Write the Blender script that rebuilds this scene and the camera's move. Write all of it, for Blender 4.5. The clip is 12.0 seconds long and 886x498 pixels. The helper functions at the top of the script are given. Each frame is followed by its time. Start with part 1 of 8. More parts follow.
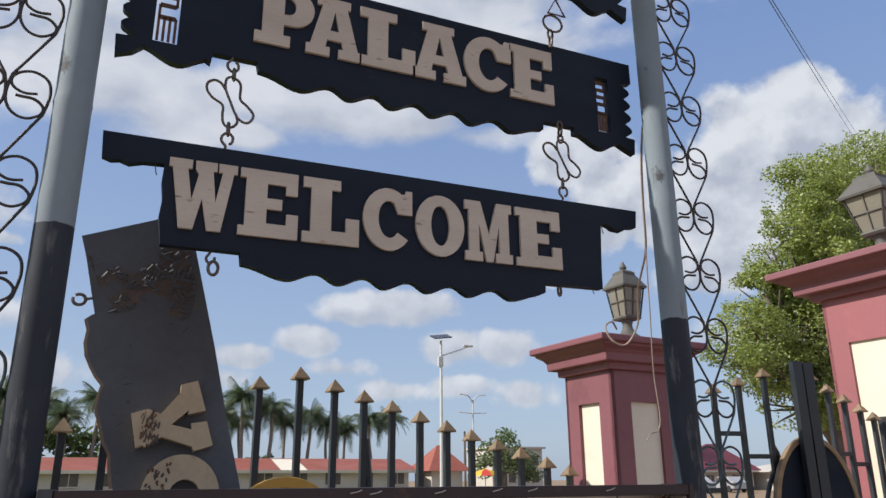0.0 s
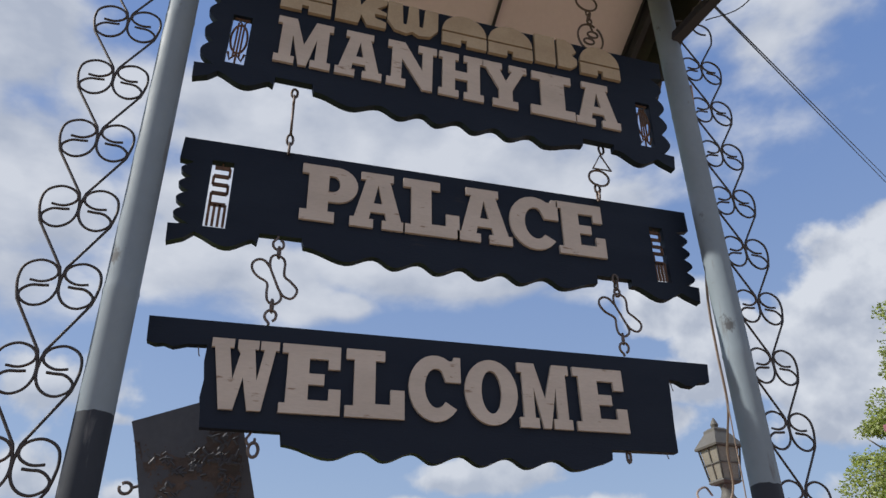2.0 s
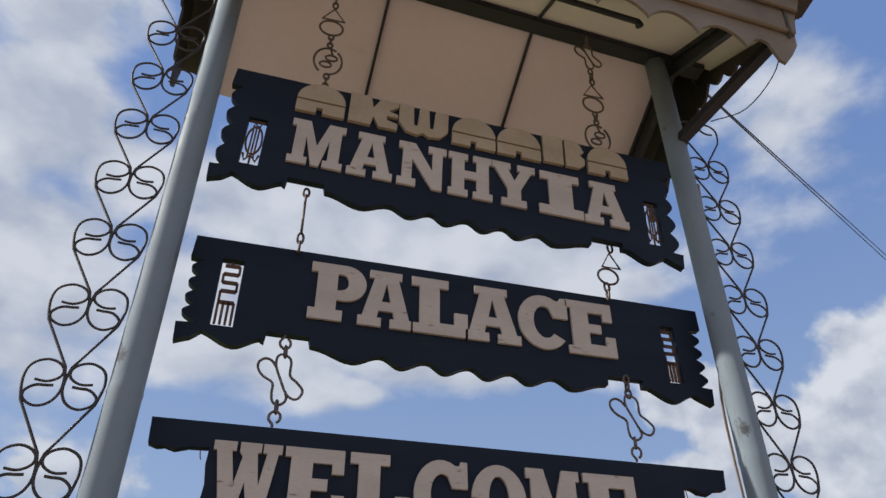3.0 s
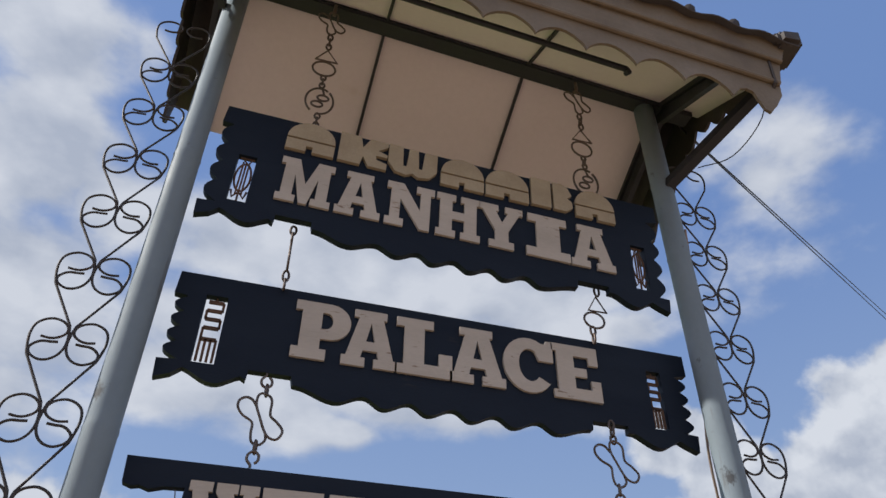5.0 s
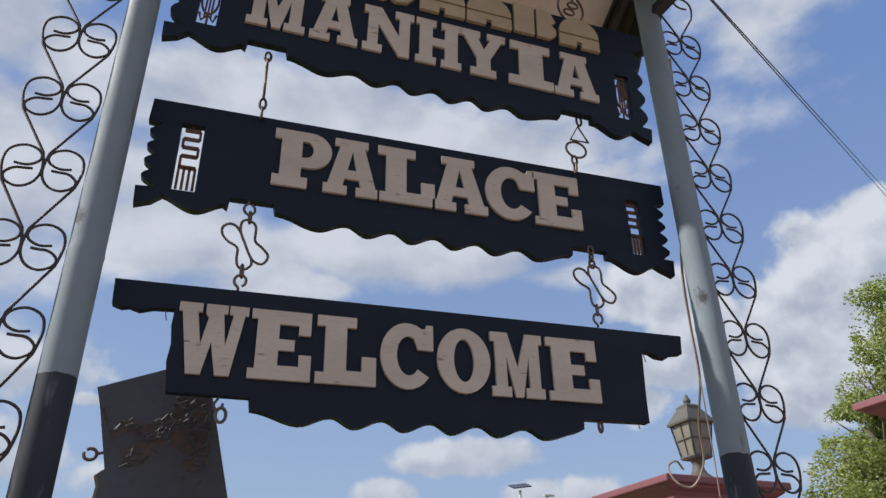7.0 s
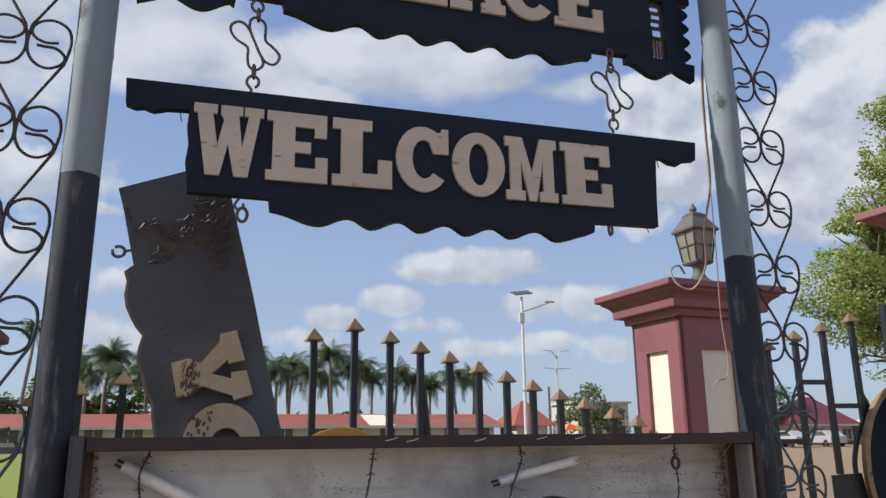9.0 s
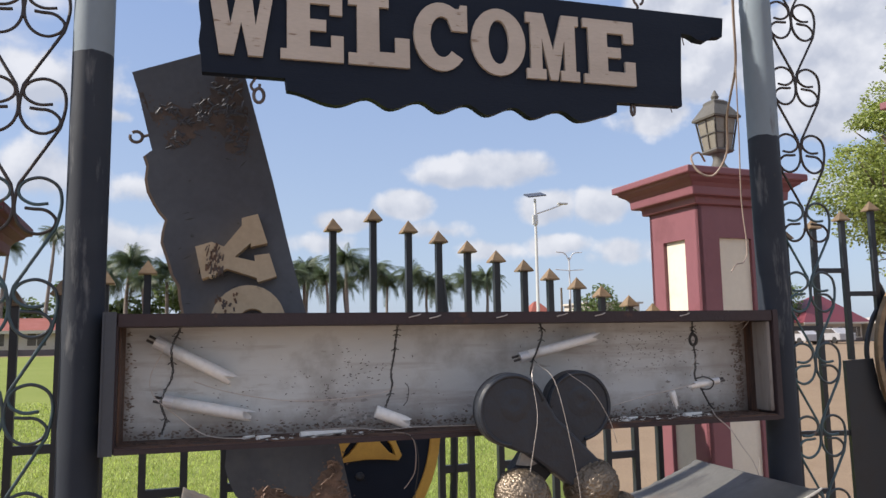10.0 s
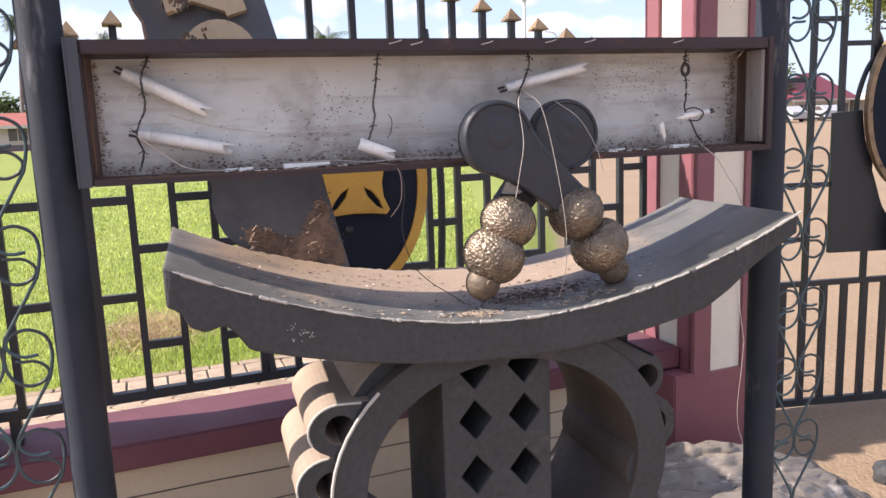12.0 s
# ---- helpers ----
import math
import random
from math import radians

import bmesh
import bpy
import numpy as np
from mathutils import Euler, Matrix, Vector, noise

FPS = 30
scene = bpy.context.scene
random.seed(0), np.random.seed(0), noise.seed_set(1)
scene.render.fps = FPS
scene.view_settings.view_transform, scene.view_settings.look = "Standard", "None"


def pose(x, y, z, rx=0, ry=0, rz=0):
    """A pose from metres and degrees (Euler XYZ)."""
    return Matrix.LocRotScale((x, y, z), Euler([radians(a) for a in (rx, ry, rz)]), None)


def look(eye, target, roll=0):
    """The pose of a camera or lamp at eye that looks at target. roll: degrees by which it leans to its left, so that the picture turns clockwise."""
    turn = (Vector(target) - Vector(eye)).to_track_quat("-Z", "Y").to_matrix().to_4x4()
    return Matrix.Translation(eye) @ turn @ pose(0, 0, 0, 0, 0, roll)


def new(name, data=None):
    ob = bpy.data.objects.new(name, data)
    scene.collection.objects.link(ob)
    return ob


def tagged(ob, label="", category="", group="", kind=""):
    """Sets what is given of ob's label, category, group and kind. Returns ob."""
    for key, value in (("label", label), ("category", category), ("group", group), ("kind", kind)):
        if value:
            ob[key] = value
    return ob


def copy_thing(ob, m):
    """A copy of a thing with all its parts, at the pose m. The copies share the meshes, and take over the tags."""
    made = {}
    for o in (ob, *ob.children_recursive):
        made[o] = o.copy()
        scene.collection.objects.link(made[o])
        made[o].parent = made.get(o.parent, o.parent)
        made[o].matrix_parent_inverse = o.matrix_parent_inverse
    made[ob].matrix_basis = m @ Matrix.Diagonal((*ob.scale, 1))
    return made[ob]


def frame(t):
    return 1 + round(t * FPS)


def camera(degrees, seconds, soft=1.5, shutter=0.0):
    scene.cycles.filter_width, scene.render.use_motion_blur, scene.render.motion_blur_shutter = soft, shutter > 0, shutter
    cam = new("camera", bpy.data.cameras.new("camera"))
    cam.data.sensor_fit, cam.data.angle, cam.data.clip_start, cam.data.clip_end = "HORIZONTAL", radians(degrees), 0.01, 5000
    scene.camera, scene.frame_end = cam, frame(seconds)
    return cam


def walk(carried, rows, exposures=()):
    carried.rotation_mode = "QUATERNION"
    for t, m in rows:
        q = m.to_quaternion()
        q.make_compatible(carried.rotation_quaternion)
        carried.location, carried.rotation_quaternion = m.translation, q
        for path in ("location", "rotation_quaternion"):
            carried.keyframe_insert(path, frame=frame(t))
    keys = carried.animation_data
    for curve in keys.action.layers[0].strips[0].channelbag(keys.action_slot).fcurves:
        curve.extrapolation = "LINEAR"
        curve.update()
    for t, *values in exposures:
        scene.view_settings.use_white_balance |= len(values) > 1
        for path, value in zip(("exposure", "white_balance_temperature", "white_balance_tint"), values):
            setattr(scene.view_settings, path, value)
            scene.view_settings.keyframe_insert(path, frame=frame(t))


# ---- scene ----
cam = camera(61.0, 12.0)
PATH = [
    (0, (-0.785, -1.982, 1.819), (-0.011, -0.234, 2.408), -0.4),
    (0.5, (-0.771, -1.955, 1.821), (-0.063, -0.21, 2.497), -1.1),
    (1, (-0.717, -1.973, 1.839), (-0.089, -0.23, 2.592), -1.6),
    (1.5, (-0.674, -1.973, 1.853), (-0.119, -0.252, 2.707), -1.4),
    (2, (-0.633, -1.969, 1.856), (-0.14, -0.298, 2.839), -1.0),
    (2.5, (-0.617, -1.985, 1.871), (-0.173, -0.368, 2.961), -0.2),
    (3, (-0.622, -1.994, 1.894), (-0.195, -0.432, 3.068), 0.0),
    (3.5, (-0.623, -2.002, 1.905), (-0.213, -0.488, 3.146), 0.5),
    (5.5, (-0.597, -1.989, 1.885), (-0.159, -0.498, 3.144), 0.4),
    (6, (-0.61, -1.956, 1.863), (-0.124, -0.408, 3.032), -0.4),
    (6.5, (-0.61, -1.942, 1.856), (-0.087, -0.319, 2.902), -0.9),
    (7, (-0.604, -1.93, 1.827), (-0.054, -0.254, 2.77), -1.1),
    (9, (-0.63, -1.918, 1.8), (-0.046, -0.067, 2.283), -0.5),
    (9.5, (-0.635, -1.911, 1.776), (-0.062, -0.031, 2.143), -0.6),
    (10, (-0.645, -1.895, 1.74), (-0.083, 0.011, 1.973), -0.9),
    (10.5, (-0.645, -1.879, 1.704), (-0.098, 0.043, 1.787), -1.1),
    (11, (-0.638, -1.869, 1.664), (-0.102, 0.057, 1.595), -1.6),
    (11.5, (-0.636, -1.86, 1.625), (-0.09, 0.053, 1.42), -2.0),
    (12, (-0.627, -1.85, 1.599), (-0.052, 0.038, 1.272), -2.2),
]
walk(cam, [(t, look(eye, target, roll)) for t, eye, target, roll in PATH],
     exposures=((0, 0.12, 6350, 10), (2.0, 0.02, 6250, 10), (7.0, 0.02, 6250, 10), (9.0, 0.12, 6350, 10), (10.0, 0.35, 6500, 12), (11.0, 0.60, 6750, 16), (12.0, 1.03, 6550, 18)))


# ---- world, sun, exposure ----
SUN_AZ, SUN_EL = radians(276), radians(38)      # compass-like: clockwise from +y
SUN_DIR = Vector((math.sin(SUN_AZ) * math.cos(SUN_EL), math.cos(SUN_AZ) * math.cos(SUN_EL), math.sin(SUN_EL)))
world = bpy.data.worlds.new("sky")
scene.world = world
world.use_nodes = True
wn, wl = world.node_tree.nodes, world.node_tree.links
wn.clear()
sky = wn.new("ShaderNodeTexSky")
sky.sky_type = "NISHITA"
sky.sun_disc = False
sky.sun_elevation, sky.sun_rotation = SUN_EL, math.atan2(SUN_DIR.x, SUN_DIR.y)
sky.air_density, sky.dust_density, sky.ozone_density = 1.0, 1.5, 1.5
coord = wn.new("ShaderNodeTexCoord")
split = wn.new("ShaderNodeSeparateXYZ")
wl.new(coord.outputs["Generated"], split.inputs[0])


def wmath(op, a, b=None, clamp=False):
    n = wn.new("ShaderNodeMath")
    n.operation, n.use_clamp = op, clamp
    for i, v in enumerate((a, b)):
        if v is None:
            continue
        if isinstance(v, (int, float)):
            n.inputs[i].default_value = v
        else:
            wl.new(v, n.inputs[i])
    return n.outputs[0]


# cumulus: noise on the dome of directions, a little flattened
flat = wn.new("ShaderNodeCombineXYZ")
wl.new(split.outputs[0], flat.inputs[0])
wl.new(split.outputs[1], flat.inputs[1])
wl.new(wmath("MULTIPLY", split.outputs[2], 1.7), flat.inputs[2])


def wnoise(scale, detail, rough, shift, dist=0.0, squash=True):
    mp = wn.new("ShaderNodeMapping")
    mp.inputs["Location"].default_value = shift
    wl.new(flat.outputs[0] if squash else coord.outputs["Generated"], mp.inputs[0])
    n = wn.new("ShaderNodeTexNoise")
    n.inputs["Scale"].default_value, n.inputs["Detail"].default_value = scale, detail
    n.inputs["Roughness"].default_value, n.inputs["Distortion"].default_value = rough, dist
    wl.new(mp.outputs[0], n.inputs["Vector"])
    return n.outputs["Fac"]


# clouds: bearing clockwise from +y, height, half-width, half-height in degrees, and thickness
DECK = ((-25.2, 46.7, 5.1, 4.1, 1), (-22.3, 39.9, 5.9, 5.2, 1), (-14.0, 38.4, 4.6, 3.0, 0.9), (-17.9, 32.0, 5.3, 4.6, 0.85), (-16.0, 24.0, 4.1, 3.7, 0.6), (-2.6, 37.8, 7.0, 3.7, 1), (9.7, 37.1, 9.4, 3.8, 1),
        (24.0, 35.0, 7.7, 3.0, 0.95), (31.7, 32.2, 4.1, 1.8, 0.7), (-5.8, 31.8, 5.5, 3.2, 0.8), (45.9, 40.0, 4.2, 4.2, 0.42), (50.1, 42.5, 2.9, 2.6, 0.36), (-4.5, 27.7, 6.3, 2.7, 1), (1.8, 27.1, 4.5, 2.1, 0.95),
        (11.2, 28.1, 6.8, 1.9, 0.95), (19.9, 26.9, 5.2, 1.5, 0.9), (8.1, 25.0, 2.5, 1.1, 0.85), (3.5, 25.2, 5.5, 1.5, 0.7), (14.5, 26.9, 6.0, 1.7, 0.95), (26.5, 25.6, 2.5, 0.8, 0.5), (-14.7, 29.0, 4.9, 4.2, 0.75))
HEAPS = ((49.1, 23.0, 3.9, 3.6, 1.1), (45.3, 20.2, 4.0, 3.3, 1.1), (51.5, 25.5, 2.4, 2.1, 1.1), (41.5, 18.9, 3.0, 2.7, 1), (47.0, 16.8, 4.9, 2.8, 1), (34.9, 23.7, 3.3, 2.0, 1), (37.9, 20.2, 3.1, 2.8, 1),
         (35.0, 18.1, 3.6, 1.8, 0.9), (43.9, 14.3, 3.6, 1.7, 0.7), (32.9, 15.9, 2.8, 1.5, 0.8), (42.8, 16.3, 2.6, 2.2, 0.7), (46.0, 22.0, 3.2, 2.6, 0.7), (53.1, 19.5, 4.0, 5.0, 1))
PUFFS = ((19.4, 12.6, 5.0, 1.4, 1.1), (16.8, 12.3, 2.6, 1.0, 1), (13.5, 10.1, 2.2, 1.1, 1), (8.9, 8.8, 2.0, 0.9, 1), (24.5, 9.7, 2.3, 1.4, 0.9), (28.7, 9.6, 2.5, 1.4, 0.9), (25.1, 6.8, 2.5, 0.8, 0.7),
         (29.9, 6.4, 2.1, 0.9, 0.7), (-13.2, 17.3, 2.9, 1.2, 0.85), (-7.9, 15.7, 1.3, 0.5, 0.7), (-12.5, 11.5, 4.2, 2.0, 0.62), (7.3, 7.2, 2.5, 0.8, 0.5), (15.9, 8.0, 2.1, 0.7, 0.45), (-11.8, 17.7, 4.5, 2.4, 0.6),
         (20.2, 6.5, 2.9, 0.7, 0.45), (30.0, 5.8, 2.5, 0.7, 0.45), (45.7, 9.8, 3.2, 1.4, 0.6), (-5.7, 10.8, 2.3, 1.1, 0.4), (-6.0, 7.0, 4.5, 1.5, 0.55))


def bank_of(clouds, swell, shaded):
    """The nearness to the closest cloud's heart, and how high in its cloud a direction lies."""
    near_all, high_all = None, None
    for az, el, wide, tall, thick in clouds:
        mp = wn.new("ShaderNodeMapping")
        mp.vector_type = "TEXTURE"
        a_, e_ = radians(az), radians(el)
        mp.inputs["Location"].default_value = (math.sin(a_) * math.cos(e_), math.cos(a_) * math.cos(e_), math.sin(e_))
        mp.inputs["Rotation"].default_value = (e_, 0, -a_)
        mp.inputs["Scale"].default_value = (radians(wide) * swell, 0.35, radians(tall) * swell)
        wl.new(coord.outputs["Generated"], mp.inputs[0])
        ln = wn.new("ShaderNodeVectorMath")
        ln.operation = "LENGTH"
        wl.new(mp.outputs[0], ln.inputs[0])
        near = wmath("MULTIPLY", wmath("SUBTRACT", 1.0, ln.outputs["Value"]), 1.15 * thick)
        if shaded:
            sp = wn.new("ShaderNodeSeparateXYZ")
            wl.new(mp.outputs[0], sp.inputs[0])
            up = wmath("MULTIPLY", wmath("SUBTRACT", sp.outputs[2], wmath("MULTIPLY", sp.outputs[0], 0.45)), wmath("MAXIMUM", near, 0.0))
            high_all = up if high_all is None else wmath("ADD", high_all, up)
        near_all = near if near_all is None else wmath("MAXIMUM", near_all, near)
    return wmath("MAXIMUM", near_all, -0.9), high_all


def wstep(v, lo, hi, top=1.0):
    n = wn.new("ShaderNodeMapRange")
    n.interpolation_type = "SMOOTHSTEP"
    n.inputs["From Min"].default_value, n.inputs["From Max"].default_value = lo, hi
    n.inputs["To Max"].default_value = top
    wl.new(v, n.inputs["Value"])
    return n.outputs[0]


def wmix(f, a, b):
    n = wn.new("ShaderNodeMix")
    n.data_type = "RGBA"
    for i, v in ((0, f), (6, a), (7, b)):
        if isinstance(v, tuple):
            n.inputs[i].default_value = (*v, 1)
        else:
            wl.new(v, n.inputs[i])
    return n.outputs[2]


deck, _ = bank_of(DECK, 1.45, False)
heaps, heap_high = bank_of(HEAPS, 1.35, True)
puffs, puff_high = bank_of(PUFFS, 1.22, True)
# unseen behind and overhead: broken cloud goes on, thickened to add fill light
rest = wmath("MULTIPLY", wmath("SUBTRACT", wnoise(2.6, 3, 0.5, (3.1, 1.7, 0.2)), 0.40), 3.0)
away = wn.new("ShaderNodeMapRange")
away.inputs["From Min"].default_value, away.inputs["From Max"].default_value = 0.45, 0.1
wl.new(split.outputs[1], away.inputs["Value"])
deck = wmath("MAXIMUM", deck, wmath("SUBTRACT", wmath("MULTIPLY", wmath("ADD", rest, 1.0), away.outputs[0]), 1.0))
ragged = wmath("SUBTRACT", wnoise(8.0, 7, 0.52, (2.4, 5.2, 3.1)), 0.5)
curdled = wmath("SUBTRACT", wnoise(24.0, 6, 0.52, (1.7, 0.3, 2.4), 0.0, False), 0.5)
deck_cover = wstep(wmath("ADD", deck, wmath("MULTIPLY", ragged, 2.0)), -0.10, 0.58, 0.95)
heap_dens = wmath("ADD", heaps, wmath("ADD", wmath("MULTIPLY", ragged, 0.9), wmath("MULTIPLY", curdled, 0.9)))
heap_cover = wstep(heap_dens, 0.02, 0.34, 0.97)
puff_dens = wmath("ADD", puffs, wmath("ADD", wmath("MULTIPLY", ragged, 0.25), wmath("MULTIPLY", curdled, 1.2)))
puff_cover = wstep(puff_dens, 0.0, 0.42, 0.92)
# billows turned to the sun are whiter, bases greyer
billow = wmath("MULTIPLY", wmath("SUBTRACT", wnoise(8.0, 5, 0.5, (2.4, 5.2, 3.1)), wnoise(8.0, 5, 0.5, (2.36, 5.21, 3.17))), 2.2)
small_billow = wmath("MULTIPLY", wmath("SUBTRACT", wnoise(24.0, 4, 0.5, (1.7, 0.3, 2.4), 0.0, False), wnoise(24.0, 4, 0.5, (1.685, 0.3, 2.422), 0.0, False)), 2.0)
grey, white = (3.55, 3.85, 4.5), (5.75, 5.9, 6.2)
deck_tone = wmix(wmath("ADD", wmath("ADD", wmath("MULTIPLY", billow, 1.4), 0.55), wmath("MULTIPLY", ragged, -0.5), clamp=True), grey, (5.35, 5.5, 5.85))
heap_tone = wmix(wmath("ADD", wmath("ADD", wmath("MULTIPLY", heap_high, 0.8), 0.52), wmath("ADD", wmath("MULTIPLY", billow, 0.7), small_billow), clamp=True), grey, white)
puff_tone = wmix(wmath("ADD", wmath("ADD", wmath("MULTIPLY", puff_high, 1.1), 0.42), wmath("MULTIPLY", small_billow, 0.9), clamp=True), (3.7, 4.0, 4.6), (5.5, 5.65, 5.95))
height = wn.new("ShaderNodeMapRange")
height.inputs["From Min"].default_value, height.inputs["From Max"].default_value = 0.0, 0.62
wl.new(split.outputs[2], height.inputs["Value"])
blue = wn.new("ShaderNodeMix")
blue.data_type = "RGBA"
blue.inputs[6].default_value, blue.inputs[7].default_value = (3.5, 4.3, 5.5, 1), (1.55, 2.5, 5.0, 1)
wl.new(height.outputs[0], blue.inputs[0])
haze = wn.new("ShaderNodeMix")
haze.data_type = "RGBA"
haze.inputs[0].default_value = 0.7
wl.new(blue.outputs[2], haze.inputs[7])
wl.new(sky.outputs[0], haze.inputs[6])
dome = wmix(deck_cover, haze.outputs[2], deck_tone)
dome = wmix(heap_cover, dome, heap_tone)
dome = wmix(puff_cover, dome, puff_tone)
bg = wn.new("ShaderNodeBackground")
bg.inputs["Strength"].default_value = 0.12
wl.new(dome, bg.inputs["Color"])
wout = wn.new("ShaderNodeOutputWorld")
wl.new(bg.outputs[0], wout.inputs["Surface"])

sun_data = bpy.data.lights.new("sun", "SUN")
sun_data.energy, sun_data.angle, sun_data.color = 5.0, radians(0.55), (1.0, 0.93, 0.82)
sun = new("sun", sun_data)
sun.matrix_world = look(SUN_DIR * 40, (0, 0, 0))


# ---- materials ----
def material(name, tones, rough=0.7, metal=0.0, scale=6.0, fine=60.0, bump=0.2, spots=None, island=0.0, rand=0.0,
             stretch=(1, 1, 1), sheen=0.5, contrast=(0.3, 0.7), bump_scale=None, spot_at=(0.62, 0.68), spot_scale=9.0, rough_var=0.15, grain=0.07, ridge=False):
    """Two tones mixed by broad and fine noise, optional stains in a third colour, fine relief."""
    m = bpy.data.materials.new(name)
    m.use_nodes = True
    n, l = m.node_tree.nodes, m.node_tree.links
    b = n["Principled BSDF"]
    tc = n.new("ShaderNodeTexCoord")
    mp = n.new("ShaderNodeMapping")
    mp.inputs["Scale"].default_value = stretch
    l.new(tc.outputs["Object"], mp.inputs[0])
    vec = mp.outputs[0]
    info = n.new("ShaderNodeObjectInfo")
    if rand:
        add = n.new("ShaderNodeVectorMath")
        add.operation = "MULTIPLY_ADD"
        add.inputs[1].default_value, add.inputs[2].default_value = (1, 1, 1), (0, 0, 0)
        l.new(vec, add.inputs[0])
        cmb = n.new("ShaderNodeCombineXYZ")
        sc = n.new("ShaderNodeMath")
        sc.operation = "MULTIPLY"
        sc.inputs[1].default_value = 37.0
        l.new(info.outputs["Random"], sc.inputs[0])
        l.new(sc.outputs[0], cmb.inputs[0])
        l.new(sc.outputs[0], cmb.inputs[1])
        l.new(cmb.outputs[0], add.inputs[2])
        vec = add.outputs[0]

    def noise_tex(s, d, r=0.55):
        t = n.new("ShaderNodeTexNoise")
        t.inputs["Scale"].default_value, t.inputs["Detail"].default_value, t.inputs["Roughness"].default_value = s, d, r
        l.new(vec, t.inputs["Vector"])
        return t.outputs["Fac"]

    def rng(v, a, c, x=0.0, y=1.0):
        t = n.new("ShaderNodeMapRange")
        t.inputs["From Min"].default_value, t.inputs["From Max"].default_value = a, c
        t.inputs["To Min"].default_value, t.inputs["To Max"].default_value = x, y
        l.new(v, t.inputs["Value"])
        return t.outputs[0]

    def mix(f, a, c, mode="MIX"):
        t = n.new("ShaderNodeMix")
        t.data_type, t.blend_type = "RGBA", mode
        for s, v in ((0, f), (6, a), (7, c)):
            if isinstance(v, (int, float)):
                t.inputs[s].default_value = v
            elif isinstance(v, tuple):
                t.inputs[s].default_value = (*v, 1)
            else:
                l.new(v, t.inputs[s])
        return t.outputs[2]

    broad = noise_tex(scale, 5)
    small = noise_tex(fine, 4, 0.6)
    col = mix(rng(broad, *contrast), tones[0], tones[1])
    grey = rng(small, 0.3, 0.7, 1 - grain, 1 + grain * 0.85)
    comb = n.new("ShaderNodeCombineColor")
    for i in range(3):
        l.new(grey, comb.inputs[i])
    col = mix(1.0, col, comb.outputs[0], "MULTIPLY")
    if rand or island:
        src = info.outputs["Random"]
        if island:
            geo = n.new("ShaderNodeNewGeometry")
            src = geo.outputs["Random Per Island"]
        amt = max(rand, island)
        v = rng(src, 0, 1, 1 - amt, 1 + amt)
        c2 = n.new("ShaderNodeCombineColor")
        for i in range(3):
            l.new(v, c2.inputs[i])
        col = mix(1.0, col, c2.outputs[0], "MULTIPLY")
    if spots:
        sp = noise_tex(spot_scale, 8, 0.65)
        col = mix(rng(sp, *spot_at), col, spots)
    l.new(col, b.inputs["Base Color"])
    b.inputs["Metallic"].default_value = metal
    l.new(rng(broad, 0.3, 0.7, max(rough - rough_var, 0.05), min(rough + rough_var, 1.0)), b.inputs["Roughness"])
    b.inputs["Specular IOR Level"].default_value = sheen
    if bump:
        bn = n.new("ShaderNodeBump")
        bn.inputs["Strength"].default_value = bump
        bn.inputs["Distance"].default_value = 0.01
        h = noise_tex(bump_scale or fine, 2.5 if ridge else 6, 0.6)
        if ridge:
            r1 = n.new("ShaderNodeMath")
            r1.operation = "SUBTRACT"
            r1.inputs[1].default_value = 0.5
            l.new(h, r1.inputs[0])
            r2 = n.new("ShaderNodeMath")
            r2.operation = "ABSOLUTE"
            l.new(r1.outputs[0], r2.inputs[0])
            h = r2.outputs[0]
        l.new(h, bn.inputs["Height"])
        l.new(bn.outputs[0], b.inputs["Normal"])
    return m


M_BOARD = material("board_paint", ((0.0035, 0.0078, 0.019), (0.0065, 0.012, 0.025)), 0.6, scale=5, fine=90, bump=0.12, spots=(0.020, 0.021, 0.025), spot_at=(0.66, 0.76), sheen=0.25, stretch=(0.5, 1, 2))
M_LETTER = material("letter_paint", ((0.53, 0.465, 0.40), (0.44, 0.385, 0.33)), 0.75, scale=5, fine=90, bump=0.12, spots=(0.24, 0.17, 0.12), spot_at=(0.63, 0.69), spot_scale=24, sheen=0.3, stretch=(0.5, 1, 1.8), grain=0.05)
M_TANLETTER = material("bare_tan_letter", ((0.49, 0.385, 0.262), (0.41, 0.318, 0.214)), 0.8, scale=9, fine=90, bump=0.06, spots=(0.15, 0.10, 0.06), spot_at=(0.66, 0.72), spot_scale=22, sheen=0.3, grain=0.06)
M_OLDLETTER = material("gold_letter_paint", ((0.42, 0.345, 0.235), (0.35, 0.28, 0.19)), 0.7, scale=9, fine=120, bump=0.12, sheen=0.3)
M_RUST = material("rusty_iron", ((0.16, 0.08, 0.045), (0.07, 0.045, 0.035)), 0.75, 0.3, scale=14, fine=150, bump=0.3)
M_CHAIN = material("weathered_steel", ((0.16, 0.12, 0.10), (0.09, 0.075, 0.07)), 0.5, 0.65, scale=14, fine=150, bump=0.2)
M_IRON = material("black_iron_paint", ((0.014, 0.018, 0.024), (0.024, 0.028, 0.034)), 0.45, scale=7, fine=140, bump=0.12, spots=(0.10, 0.055, 0.035), spot_at=(0.70, 0.76))
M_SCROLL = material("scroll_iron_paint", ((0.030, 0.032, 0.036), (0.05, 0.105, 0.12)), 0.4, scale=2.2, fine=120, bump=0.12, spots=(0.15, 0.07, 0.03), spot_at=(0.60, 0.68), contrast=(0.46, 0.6))
